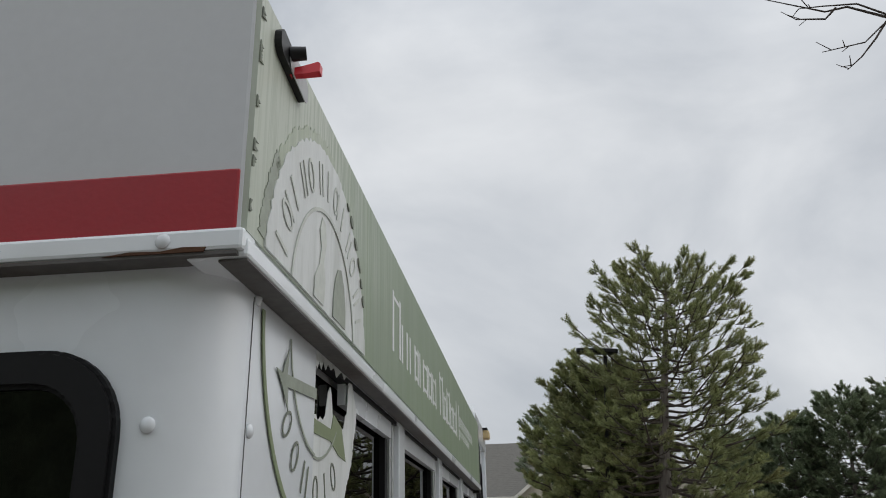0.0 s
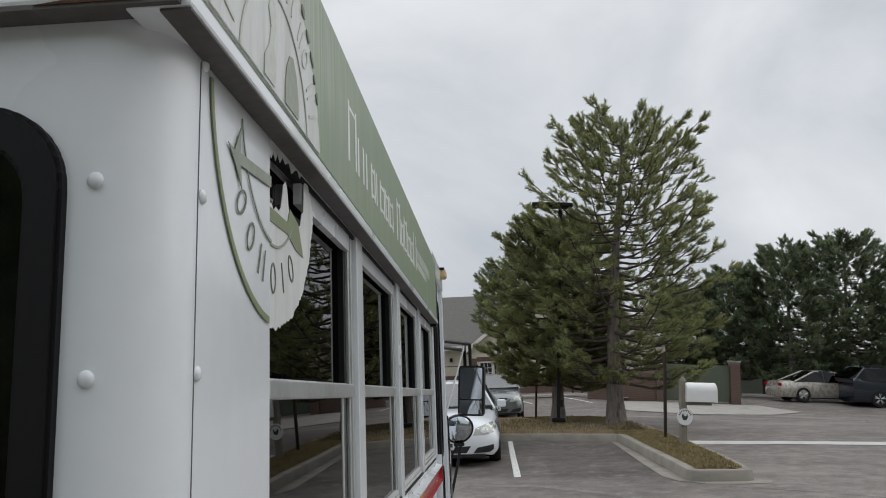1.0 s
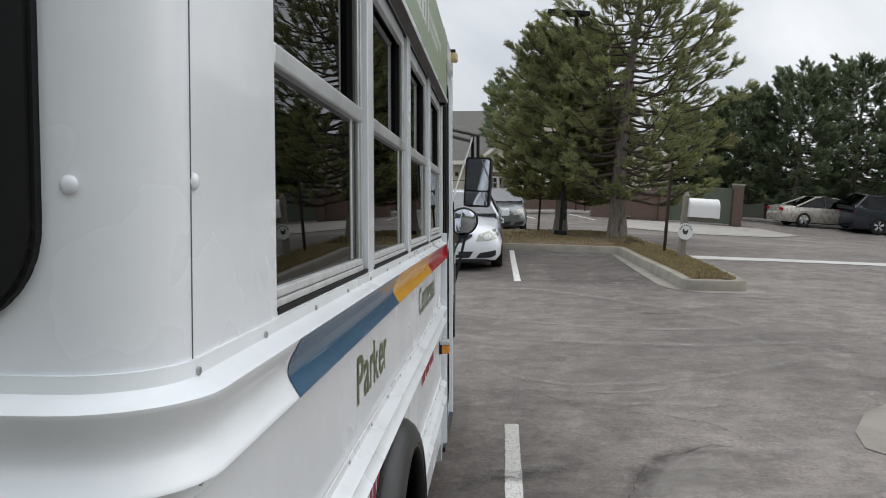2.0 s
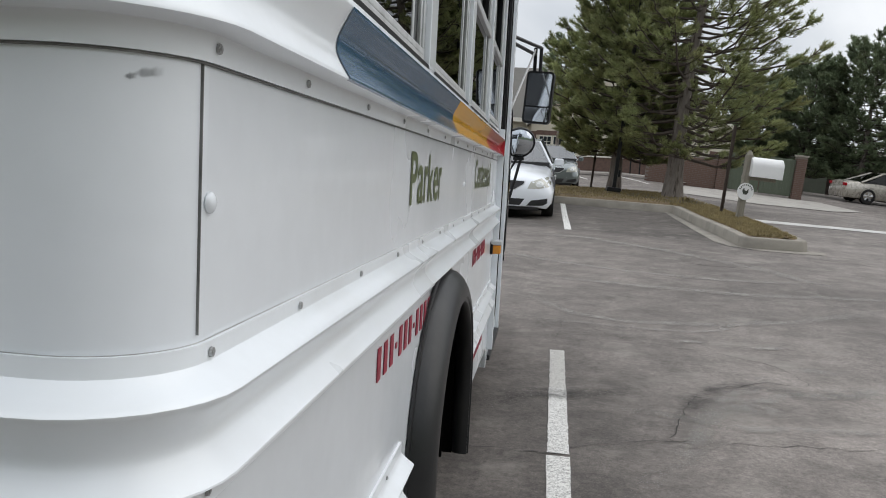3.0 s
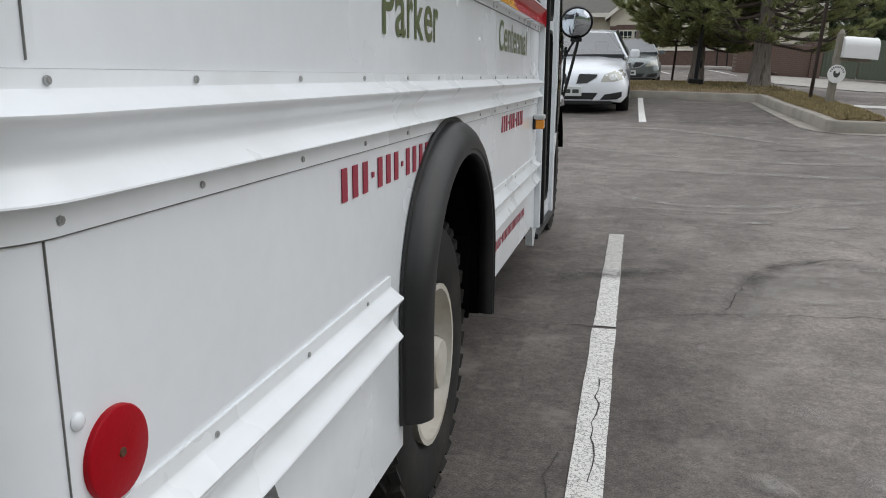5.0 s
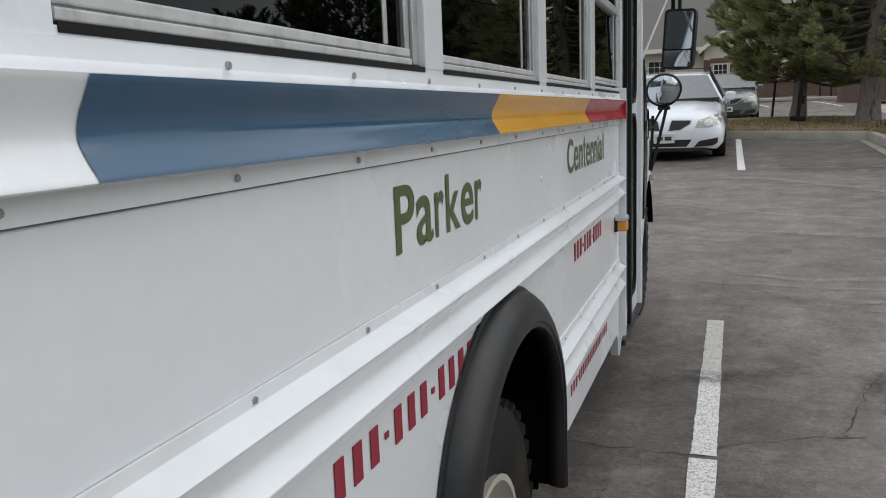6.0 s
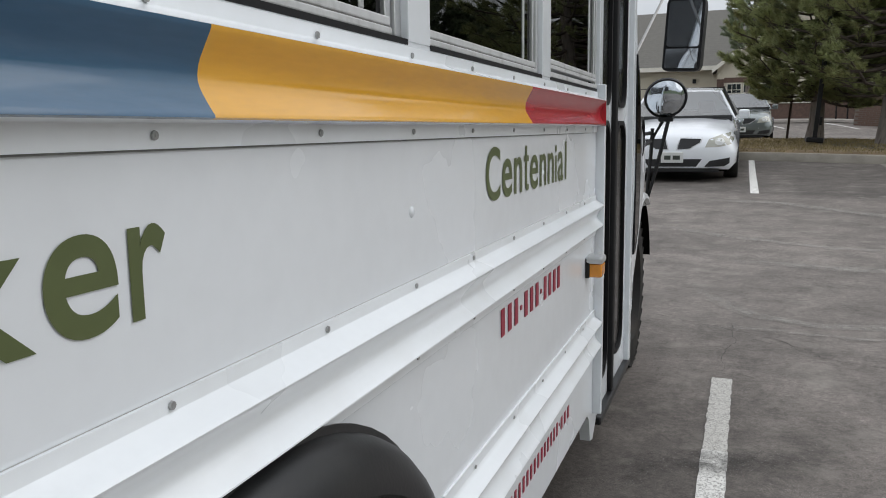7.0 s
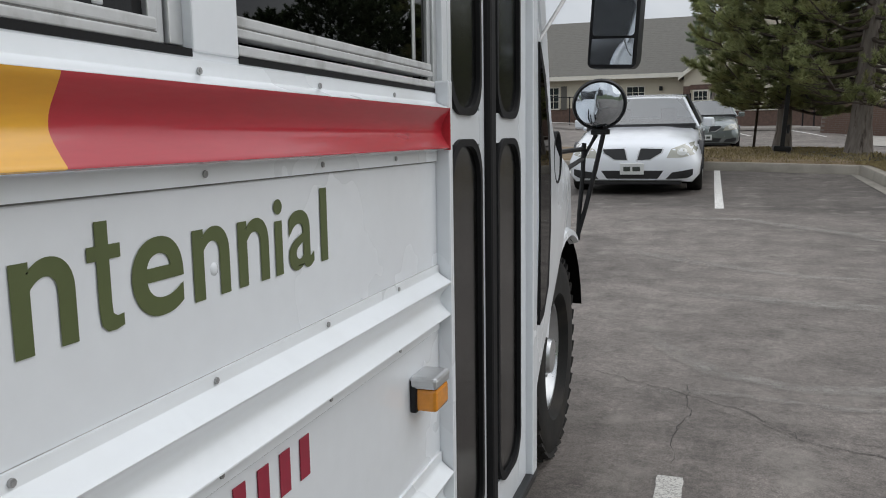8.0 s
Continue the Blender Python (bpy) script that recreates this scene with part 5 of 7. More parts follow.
def mirror_assembly():
    c = new("mirror_set")
    c.parent = bus
    tagged(c, "black framed flat and round mirrors on tubular arms")
    # flat mirror, turned a little toward the side
    m = Matrix.Translation((0.132, 4.47, 1.645)) @ pose(0, 0, 0, -2, 3, -13)
    q = rounded(-0.085, 0.085, -0.158, 0.158, 0.022)
    bm = bmesh.new()
    loft(bm, [[m @ Vector((x * s, d, z * s)) for x, z in q] for d, s in ((0.0, 1.0), (0.035, 1.0), (0.07, 0.92), (0.085, 0.7))])
    part("mirror_housing", bm, M_BLACKPAINT, c, "black mirror housing", smooth=40)
    part("flat_glass", slab(bmesh.new(), [m @ Vector((x, -0.003, z)) for x, z in rounded(-0.073, 0.073, -0.052, 0.146, 0.014)], m.to_3x3() @ Vector((0, 1, 0)), 0.002), M_MIRROR, c, "flat mirror glass")
    bm = bmesh.new()
    nx, nz = 10, 8
    g = [[bm.verts.new(m @ Vector((-0.073 + 0.146 * i / nx, -0.002 - 0.010 * (1 - ((2 * i / nx - 1) ** 2 + (2 * j / nz - 1) ** 2) / 2), -0.146 + 0.085 * j / nz))) for i in range(nx + 1)] for j in range(nz + 1)]
    for j in range(nz):
        for i in range(nx):
            bm.faces.new((g[j][i], g[j][i + 1], g[j + 1][i + 1], g[j + 1][i]))
    part("convex_glass", bm, M_MIRROR, c, "small convex mirror glass", smooth=True)
    # round convex mirror
    k = Matrix.Translation((0.018, 5.0, 1.387)) @ pose(0, 0, 0, 24, -8, 8)
    bm = bmesh.new()
    n = 36
    loft(bm, [[k @ Vector((r * math.cos(2 * math.pi * i / n), d, r * math.sin(2 * math.pi * i / n))) for i in range(n)] for d, r in ((-0.055, 0.002), (-0.052, 0.03), (-0.042, 0.062), (-0.026, 0.08), (0.0, 0.102))], caps=False)
    part("round_glass", bm, M_MIRROR, c, "round convex mirror glass", smooth=True)
    bm = bmesh.new()
    loft(bm, [[k @ Vector((r * math.cos(2 * math.pi * i / n), d, r * math.sin(2 * math.pi * i / n))) for i in range(n)] for d, r in ((-0.006, 0.099), (-0.008, 0.106), (0.004, 0.110), (0.02, 0.104), (0.045, 0.07), (0.05, 0.002))], caps=False)
    part("round_rim", bm, M_BLACKPAINT, c, smooth=40)
    for a, b in (((0.10, 4.50, 1.80), (0.10, 4.50, 1.90)), ((-0.03, 4.05, 1.905), (0.10, 4.50, 1.905)), ((-0.03, 4.08, 1.945), (0.135, 4.50, 1.945)), ((0.10, 4.50, 1.945), (0.10, 4.50, 1.80)), ((0.135, 4.50, 1.95), (0.135, 4.50, 1.80))):
        part("arm", cyl(bmesh.new(), a, b, 0.011, 0.011, 8), M_BLACKPAINT, c, smooth=True)
    part("brace", cyl(bmesh.new(), (0.0, 3.84, 1.51), (0.10, 4.47, 1.93), 0.006, 0.006, 6), M_STEEL, c)
    for pts in ([(-0.050, 5.05, 1.235), (-0.055, 5.05, 1.10), (-0.068, 5.05, 0.94), (-0.072, 5.05, 0.83)], [(0.036, 5.04, 1.30), (-0.004, 5.05, 1.12), (-0.040, 5.05, 0.97), (-0.070, 5.05, 0.86)], [(-0.14, 4.78, 1.20), (-0.055, 5.05, 1.21)], [(-0.10, 4.86, 1.13), (-0.055, 5.05, 1.17), (0.0, 5.05, 1.27)]):
        part("arm", tube(bmesh.new(), pts, 0.010, 8), M_BLACKPAINT, c, smooth=True)
    part("clamp", new_box(-0.02, 0.055, 5.02, 5.06, 1.268, 1.292, bevel=0.006), M_BLACKPAINT, c)


mirror_assembly()

# ---- lot markings and kerbs ----
def ragged_strip(name, p, q, width, dz, material, seed, label, amp=0.004, n=30):
    rg = random.Random(seed)
    pts = between(p, q, n)
    w = [width + rg.uniform(-amp, amp) for _ in pts]
    ob = part(name, strip(bmesh.new(), pts, w, dz), material)
    return tagged(ob, label, "road marking", kind="structure")


ragged_strip("parking_line", (0.350, 4.385), (0.3425, 3.56), 0.086, 0.004, M_LINEWORN, 1, "worn grey end of the white parking line", amp=0.006)
ragged_strip("parking_line", (0.3425, 3.56), (0.334, 2.637), 0.088, 0.004, M_LINE, 5, "cracked white parking line on the asphalt")
ragged_strip("parking_line", (0.333, 2.607), (0.31, -1.6), 0.090, 0.004, M_LINE, 2, "cracked white parking line on the asphalt")
ragged_strip("parking_line", (0.592, 16.65), (0.578, 11.34), 0.10, 0.005, M_LINE, 3, "white parking line beside the sedan")
ragged_strip("parking_line", (-1.95, 17.0), (-1.95, 11.55), 0.10, 0.005, M_LINE, 4, "white parking line beside the sedan")

# island with kerb, gutter pan and dry grass
ISLAND = [(-9.0, 17.95), (-3.0, 17.25), (0.4, 16.64), (2.30, 15.98), (2.62, 15.86), (2.70, 15.80), (2.74, 15.6), (2.78, 14.0), (2.80, 12.0), (2.81, 10.75), (2.83, 10.55), (2.95, 10.43), (3.46, 10.36), (3.62, 10.38), (3.68, 10.55), (3.72, 11.5), (3.80, 14.0), (3.74, 16.0), (3.68, 17.6), (3.6, 19.0), (3.4, 20.6), (2.9, 21.7), (1.4, 22.4), (0.2, 22.5), (-9.0, 22.8)]


def smooth_outline(pts, n=4):
    out = []
    k = len(pts)
    for i in range(k):
        p0, p1, p2, p3 = (Vector(pts[(i + j - 1) % k]) for j in range(4))
        for s in range(n):
            t = s / n
            out.append(tuple(0.5 * ((2 * p1) + (p2 - p0) * t + (2 * p0 - 5 * p1 + 4 * p2 - p3) * t * t + (3 * p1 - p0 - 3 * p2 + p3) * t ** 3)))
    return out


def inset(pts, d):
    c = []
    k = len(pts)
    for i in range(k):
        a, b = Vector(pts[i - 1]), Vector(pts[(i + 1) % k])
        t = (b - a).normalized()
        c.append((pts[i][0] - t.y * d, pts[i][1] + t.x * d))
    return c


outline = smooth_outline(ISLAND)
area = sum(a[0] * b[1] - b[0] * a[1] for a, b in zip(outline, outline[1:] + outline[:1]))
if area < 0:
    outline = outline[::-1]
KERB = 0.145
bm = bmesh.new()
rings = []
for d, z in ((0.0, -0.05), (0.012, KERB - 0.02), (0.03, KERB), (0.15, KERB), (0.155, KERB - 0.04)):
    rings.append([bm.verts.new(on_lot(x, y, z)) for x, y in inset(outline, d)])
for a, b in zip(rings, rings[1:]):
    for i in range(len(a)):
        j = (i + 1) % len(a)
        bm.faces.new((a[i], a[j], b[j], b[i]))
tagged(part("kerb", bm, M_CONCRETE, smooth=40), "weathered concrete kerb round the planted island", "kerb", kind="structure")
bm = bmesh.new()
ins = inset(outline, 0.15)
ring_a = [bm.verts.new(on_lot(x, y, KERB - 0.01)) for x, y in ins]
ring_b = [bm.verts.new(on_lot(x, y, KERB + 0.03)) for x, y in inset(outline, 0.30)]
for i in range(len(ins)):
    j = (i + 1) % len(ins)
    bm.faces.new((ring_a[i], ring_a[j], ring_b[j], ring_b[i]))
bmesh.ops.triangle_fill(bm, use_beauty=True, edges=[bm.edges.get((ring_b[i], ring_b[(i + 1) % len(ins)])) for i in range(len(ins))])
tagged(part("island_soil", bm, M_SOIL), "dry brown soil and pine litter on the island", "soil", kind="structure")


def inside(x, y, poly):
    c = False
    for (ax, ay), (bx, by) in zip(poly, poly[1:] + poly[:1]):
        if (ay > y) != (by > y) and x < (bx - ax) * (y - ay) / (by - ay) + ax:
            c = not c
    return c


def blades(name, region, count, seed, hmin, hmax, material, label):
    """Dry grass as loose bent blades."""
    rg = random.Random(seed)
    x0, x1, y0, y1 = region
    verts, faces = [], []
    while len(faces) < count:
        x, y = rg.uniform(x0, x1), rg.uniform(y0, y1)
        if not inside(x, y, ins):
            continue
        b = on_lot(x, y, KERB + 0.012)
        h, a = rg.uniform(hmin, hmax), rg.uniform(0, 6.28)
        d, s = Vector((math.cos(a), math.sin(a), 0)), rg.uniform(0.006, 0.014)
        lean = Vector((rg.uniform(-0.6, 0.6), rg.uniform(-0.6, 0.6), 0)) * h
        i = len(verts)
        verts += [b - d * s, b + d * s, b + lean + Vector((0, 0, h))]
        faces.append((i, i + 1, i + 2))
    me = bpy.data.meshes.new(name)
    me.from_pydata(verts, [], faces)
    me.materials.append(material)
    return tagged(new(name, me), label, "grass", kind="stuff")


blades("dry_grass", (2.7, 4.0, 10.4, 16.2), 15000, 11, 0.02, 0.055, M_GRASS, "yellow dormant grass on the island tip")
blades("dry_grass", (-1.0, 5.0, 16.0, 22.3), 8000, 12, 0.02, 0.06, M_GRASS, "sparse dry grass under the pines")
# concrete gutter apron along the island's stall side and round the tip
apron = [(2.60, 15.86), (2.60, 14.4), (2.585, 12.9), (2.575, 11.9), (2.58, 10.95), (2.70, 10.55), (3.0, 10.25), (3.45, 10.15), (3.80, 10.16), (3.88, 10.36), (3.72, 10.48), (3.60, 10.37), (3.44, 10.35), (2.95, 10.42), (2.82, 10.56), (2.80, 10.75), (2.79, 12.0), (2.77, 14.0), (2.73, 15.6), (2.66, 15.84)]
bm = bmesh.new()
flat_patch(bm, apron, 0.006)
bmesh.ops.triangulate(bm, faces=bm.faces[:])
tagged(part("gutter_apron", bm, M_APRON), "pale concrete gutter apron at the island", "gutter", kind="structure")
part_line = strip(bmesh.new(), [(3.80, 15.35), (5.7, 15.15), (7.3, 14.92), (11.5, 14.3), (16.5, 13.6)], 0.55, 0.008)
tagged(part("concrete_pan", part_line, M_PANWHITE), "bright concrete drainage pan across the lot", "gutter", kind="structure")

# ---- lamp pole, posts, mailbox ----


def lamp_post():
    c = new("lamp_post")
    c.matrix_world = standing(1.80, 18.8, 0, KERB + 0.05)
    tagged(c, "tall dark steel parking lot lamp post among the pines", "lamp post")
    part("base", new_box(-0.16, 0.16, -0.16, 0.16, 0, 0.10, bevel=0.02), M_BLACKPAINT, c)
    part("pole", new_box(-0.042, 0.042, -0.042, 0.042, 0.08, 5.30, bevel=0.008), M_BLACKPAINT, c)
    part("arm", new_box(-0.10, 0.02, -0.03, 0.03, 5.17, 5.25), M_BLACKPAINT, c)
    part("head", new_box(-0.70, 0.30, -0.17, 0.17, 5.18, 5.29, bevel=0.03), M_BLACKPAINT, c)
    part("junction_box", new_box(0.05, 0.10, -0.05, 0.05, 0.35, 0.52, bevel=0.008), M_BLACKPAINT, c)


lamp_post()


def sign_post(x, y, h, plate=None):
    c = new("sign_post")
    c.matrix_world = standing(x, y, 0, KERB - 0.01)
    tagged(c, "thin brown steel sign post in the island", "post", group="brown posts")
    bm = bmesh.new()
    box(bm, -0.028, 0.028, -0.008, 0.008, 0, h); box(bm, -0.028, -0.02, -0.03, 0.0, 0, h); box(bm, 0.02, 0.028, -0.03, 0.0, 0, h)
    part("post", bm, M_BROWNPOST, c)


sign_post(1.42, 21.6, 2.2)
sign_post(3.42, 14.66, 1.62)


def mailbox():
    c = new("mailbox")
    c.matrix_world = standing(3.51, 13.65, 14, KERB - 0.02)
    tagged(c, "white plastic mailbox on a weathered wooden post with a round sign", "mailbox")
    part("post", new_box(-0.05, 0.05, -0.05, 0.05, 0, 1.12, bevel=0.006), M_WOODPOST, c)
    part("post_cap", cyl(bmesh.new(), (0, 0, 1.12), (0, 0, 1.19), 0.055, 0.02, 12), M_WOODPOST, c, smooth=True)
    part("arm", new_box(-0.06, 0.52, -0.045, 0.045, 0.70, 0.76), M_WOODPOST, c)
    q = [(y, z) for y, z in rounded(-0.13, 0.13, 0.76, 1.09, 0.03, 3)]
    prof = [(-0.13, 0.76), (0.13, 0.76), (0.13, 0.94)] + [(0.13 * math.cos(radians(a)), 0.94 + 0.15 * math.sin(radians(a))) for a in range(15, 180, 15)] + [(-0.13, 0.94)]
    bm = loft(bmesh.new(), [[(x, y, z) for y, z in prof] for x in (0.02, 0.56)])
    part("box", bm, M_MAILBOX, c, smooth=40)
    bm = loft(bmesh.new(), [[(x, y * 1.03, 0.925 + (z - 0.925) * 1.03) for y, z in prof] for x in (0.56, 0.585)])
    part("front_door", bm, M_MAILBOX, c, smooth=40)
    part("round_sign", cyl(bmesh.new(), (0.0, -0.062, 0.50), (0.0, -0.074, 0.50), 0.145, 0.145, 28), M_MAILBOX, c, "round white sign with a dark emblem")
    bm = bmesh.new()
    for k in range(9):
        a = radians(20 + k * 17.5)
        m = Matrix.Translation((0.112 * math.cos(a), -0.0755, 0.50 + 0.112 * math.sin(a))) @ Matrix.Rotation(-a + math.pi / 2, 4, 'Y')
        bmesh.ops.create_cube(bm, size=1.0, matrix=m @ Matrix.Diagonal((0.017, 0.002, 0.026, 1)))
    part("sign_bars", bm, M_BAR, c)
    bm = bmesh.new()
    slab(bm, [(x, -0.0745, 0.5 + z) for x, z in ((-0.06, 0.0), (-0.035, -0.05), (0.02, -0.055), (0.05, -0.01), (0.045, 0.05), (0.015, 0.01), (-0.02, 0.015), (-0.03, 0.05), (-0.055, 0.045))], (0, -1, 0), 0.002)
    part("sign_emblem", bm, M_BAR, c)


mailbox()


# ---- cars ----
def drape(tree, outline, front, depth, proud=0.006, cuts=3):
    """A thin sheet of the given (x, z) outline laid on the nose of a car body."""
    bm = bmesh.new()
    bm.faces.new([bm.verts.new((x, front, z)) for x, z in outline])
    bmesh.ops.triangulate(bm, faces=bm.faces[:])
    bmesh.ops.subdivide_edges(bm, edges=bm.edges[:], cuts=cuts, use_grid_fill=True)
    last = front + 0.1
    for v in bm.verts:
        hit = tree.ray_cast(Vector((v.co.x, front - 1.0, v.co.z)), Vector((0, 1, 0)), 2.0)[0]
        v.co.y = (hit.y if hit else last) - proud
    ext = bmesh.ops.extrude_face_region(bm, geom=bm.faces[:])
    for v in ext["geom"]:
        if isinstance(v, bmesh.types.BMVert):
            v.co.y += depth
    return bm


def car(name, label, paint, length, width, hood, belt, roof, style, m, glass=None):
    """A car that points along -y from its middle; style sets the cabin's line."""
    c = new(name)
    c.matrix_world = m
    tagged(c, label, "car")
    L, W = length / 2, width / 2
    clr = 0.20

    def ring(y, zt, wt, wb=None, zlow=clr, crown=0.03):
        wb = wt if wb is None else wb
        zm = zlow + (zt - zlow) * 0.55
        return [(-wb * 0.90, y, zlow), (-wb * 0.98, y, zlow + 0.08), (-wb, y, zm), (-wt * 0.96, y, zt - 0.05), (-wt * 0.86, y, zt), (-wt * 0.4, y, zt + crown), (wt * 0.4, y, zt + crown), (wt * 0.86, y, zt), (wt * 0.96, y, zt - 0.05), (wb, y, zm), (wb * 0.98, y, zlow + 0.08), (wb * 0.90, y, zlow)]

    s = style
    rings = [ring(-L, hood * 0.62, W * 0.70, W * 0.76, 0.24, 0.0), ring(-L + 0.05, hood * 0.78, W * 0.84, W * 0.90, 0.21), ring(-L + 0.16, hood * 0.88, W * 0.90, W * 0.97), ring(-L + 0.5, hood * 0.96, W * 0.94, W), ring(-L + s["cowl"], belt * 0.985, W * 0.96, W),
             ring(-L + s["cowl"] + 0.8, belt, W * 0.97, W), ring(L - s["deck"] - 0.3, belt * 1.02, W * 0.97, W), ring(L - s["deck"] + 0.25, belt * s["tail"], W * 0.96, W), ring(L - 0.2, belt * s["tail"] * 0.985, W * 0.92, W * 0.97), ring(L - 0.04, belt * 0.92, W * 0.86, W * 0.92), ring(L, belt * 0.75, W * 0.78, W * 0.84, 0.26, 0.0)]
    shell = loft(bmesh.new(), rings)
    tree = BVHTree.FromBMesh(shell)
    body = part("body", shell, paint, c, smooth=45)
    # cabin
    y0, y1, y2, y3 = -L + s["cowl"] - 0.05, -L + s["cowl"] + s["rake"], L - s["deck"] - s["back"], L - s["deck"] + 0.30
    def cab(y, z, w):
        return [(-w, y, z), (-w * 0.6, y, z + 0.012), (0, y, z + 0.018), (w * 0.6, y, z + 0.012), (w, y, z)]
    lo = [cab(y0, belt * 0.97, W * 0.80), cab(y1, roof - 0.05, W * 0.66), cab((y1 + y2) / 2, roof, W * 0.68), cab(y2, roof - 0.05, W * 0.66), cab(y3, belt * s["tail"] * 0.99, W * 0.78)]
    part("roof", loft(bmesh.new(), [lo[1], [(x, y, z + 0.005) for x, y, z in lo[2]], lo[3]], closed=False), paint, body, smooth=45)
    g = glass or M_CARGLASS
    part("windscreen", loft(bmesh.new(), [lo[0], lo[1]], closed=False), g, c, smooth=True)
    part("rear_window", loft(bmesh.new(), [lo[3], lo[4]], closed=False), g, c, smooth=True)
    for sgn in (-1, 1):
        k = 0 if sgn < 0 else 4
        zb = belt * 0.985
        a, b, m2, d, e = (Vector(lo[i][k]) for i in range(5))
        base = [Vector((sgn * W * 0.93, y, zb)) for y in (y0 + 0.05, (y0 + y1) / 2 + 0.3, (y1 + y2) / 2, y2, y3 - 0.05)]
        tops = [a, b, m2, d, e]
        bm = bmesh.new()
        loft(bm, [base, tops], closed=False)
        part("side_glass", bm, g, c)
        for p, q, r in ((base[0], b, 0.022), (base[4], d, 0.045), (b, d, 0.022), ((base[2] + Vector((0, 0.1, 0))), m2 + Vector((0, 0.1, 0)), 0.03)):
            part("pillar", cyl(bmesh.new(), p, q, r, r, 8), paint if r != 0.03 else M_CARBLACK, body, smooth=True)
        part("wing_mirror", new_box(sgn * W * 0.98, sgn * (W + 0.15), y0 + 0.45, y0 + 0.60, belt - 0.02, belt + 0.12, bevel=0.03), s.get("mirror", paint), c)
        part("door_handle", new_box(sgn * (W - 0.01), sgn * (W + 0.012), 0.35, 0.53, belt - 0.12, belt - 0.09, bevel=0.006), paint, c)
        for wy in (-L + s["front_axle"], L - s["rear_axle"]):
            wr = s["wheel"]
            w = new("wheel")
            w.parent = c
            w.matrix_basis = Matrix.Translation((sgn * (W + 0.003), wy, wr)) @ pose(0, 0, 0, 0, 0, 0 if sgn > 0 else 180)
            n = 28
            part("tyre", loft(bmesh.new(), [[(o, rr * math.cos(2 * math.pi * i / n), rr * math.sin(2 * math.pi * i / n)) for i in range(n)] for o, rr in ((-0.2, wr * 0.6), (-0.2, wr * 0.95), (-0.17, wr), (-0.03, wr), (0, wr * 0.95), (0.004, wr * 0.72), (-0.01, wr * 0.66))], caps=False), M_TYRE, w, smooth=35)
            part("rim", loft(bmesh.new(), [[(o, rr * math.cos(2 * math.pi * i / n), rr * math.sin(2 * math.pi * i / n)) for i in range(n)] for o, rr in ((-0.01, wr * 0.67), (0.0, wr * 0.64), (-0.06, wr * 0.58), (-0.07, wr * 0.2), (-0.07, 0.001))], caps=False), M_CARBLACK, w, smooth=35)
            for i in range(5):
                a2 = 2 * math.pi * i / 5 + 0.3
                for off in (-0.16, 0.16):
                    part("spoke", cyl(bmesh.new(), (-0.012, wr * 0.12 * math.cos(a2), wr * 0.12 * math.sin(a2)), (-0.014, wr * 0.63 * math.cos(a2 + off), wr * 0.63 * math.sin(a2 + off)), wr * 0.055, wr * 0.05, 6), M_ALLOY, w)
            part("arch_shadow_liner", loft(bmesh.new(), [[(o, (wr + 0.055) * math.cos(math.pi * i / 14), (wr + 0.055) * math.sin(math.pi * i / 14)) for i in range(15)] for o in (0.006, -0.05)], closed=False), M_CARBLACK, w)
    # nose
    fz = hood * 0.72
    part("bumper_intake", drape(tree, [(W * f, z) for f, z in ((-0.46, 0.36), (-0.36, 0.235), (0.36, 0.235), (0.46, 0.36))], -L, 0.02, 0.004), M_CARBLACK, c, "black lower bumper intake")
    part("bumper_lip", new_box(-W * 0.72, W * 0.72, -L + 0.02, -L + 0.30, 0.17, 0.235, bevel=0.015), M_CARBLACK, c)
    for sgn in (-1, 1):
        part("side_intake", drape(tree, [(sgn * W * f, z) for f, z in ((0.50, 0.25), (0.80, 0.26), (0.88, 0.30), (0.88, 0.38), (0.58, 0.335))], -L, 0.03, 0.014), M_CARBLACK, c, "dark side intake of the bumper")
        inner = ((0.075, fz - 0.075), (0.26, fz - 0.068), (0.42, fz + 0.02), (0.44, fz + 0.070), (0.12, fz + 0.078))
        g = part("grille", drape(tree, [(sgn * W * f, z) for f, z in inner], -L, 0.02, 0.006), M_CARBLACK, c, "black grille opening")
        part("grille_rim", drape(tree, [(sgn * W * f, z) for f, z in ((0.055, fz - 0.088), (0.27, fz - 0.082), (0.44, fz + 0.012), (0.465, fz + 0.084), (0.105, fz + 0.092))], -L, 0.02, 0.003), M_ALLOY, g, "bright grille surround")
        lamp = part("headlight", drape(tree, [(sgn * W * f, z) for f, z in ((0.50, fz - 0.05), (0.72, fz - 0.045), (0.90, fz - 0.01), (0.945, fz + 0.06), (0.93, fz + 0.145), (0.76, fz + 0.13), (0.56, fz + 0.065))], -L, 0.03, 0.005), M_HEADLIGHT, c, "clear headlight lens", smooth=40)
        part("reflector_bowl", drape(tree, [(sgn * W * (0.72 + 0.075 * math.cos(a * 0.524)), fz + 0.03 + 0.05 * math.sin(a * 0.524)) for a in range(12)], -L, 0.01, 0.008, 1), M_PLATE, lamp, "bright lamp bowl")
        part("wiper", tube(bmesh.new(), [(sgn * W * 0.50 - 0.25, y0 + 0.05, belt * 0.97 + 0.055), (sgn * W * 0.50 + 0.28, y0 + 0.03, belt * 0.97 + 0.035)], 0.010, 5), M_CARBLACK, c)
        part("tail_lamp", new_box(sgn * W * 0.62, sgn * W * 0.93, L - 0.07, L + 0.006, belt * 0.76, belt * 0.90, bevel=0.02), M_LENS, c)
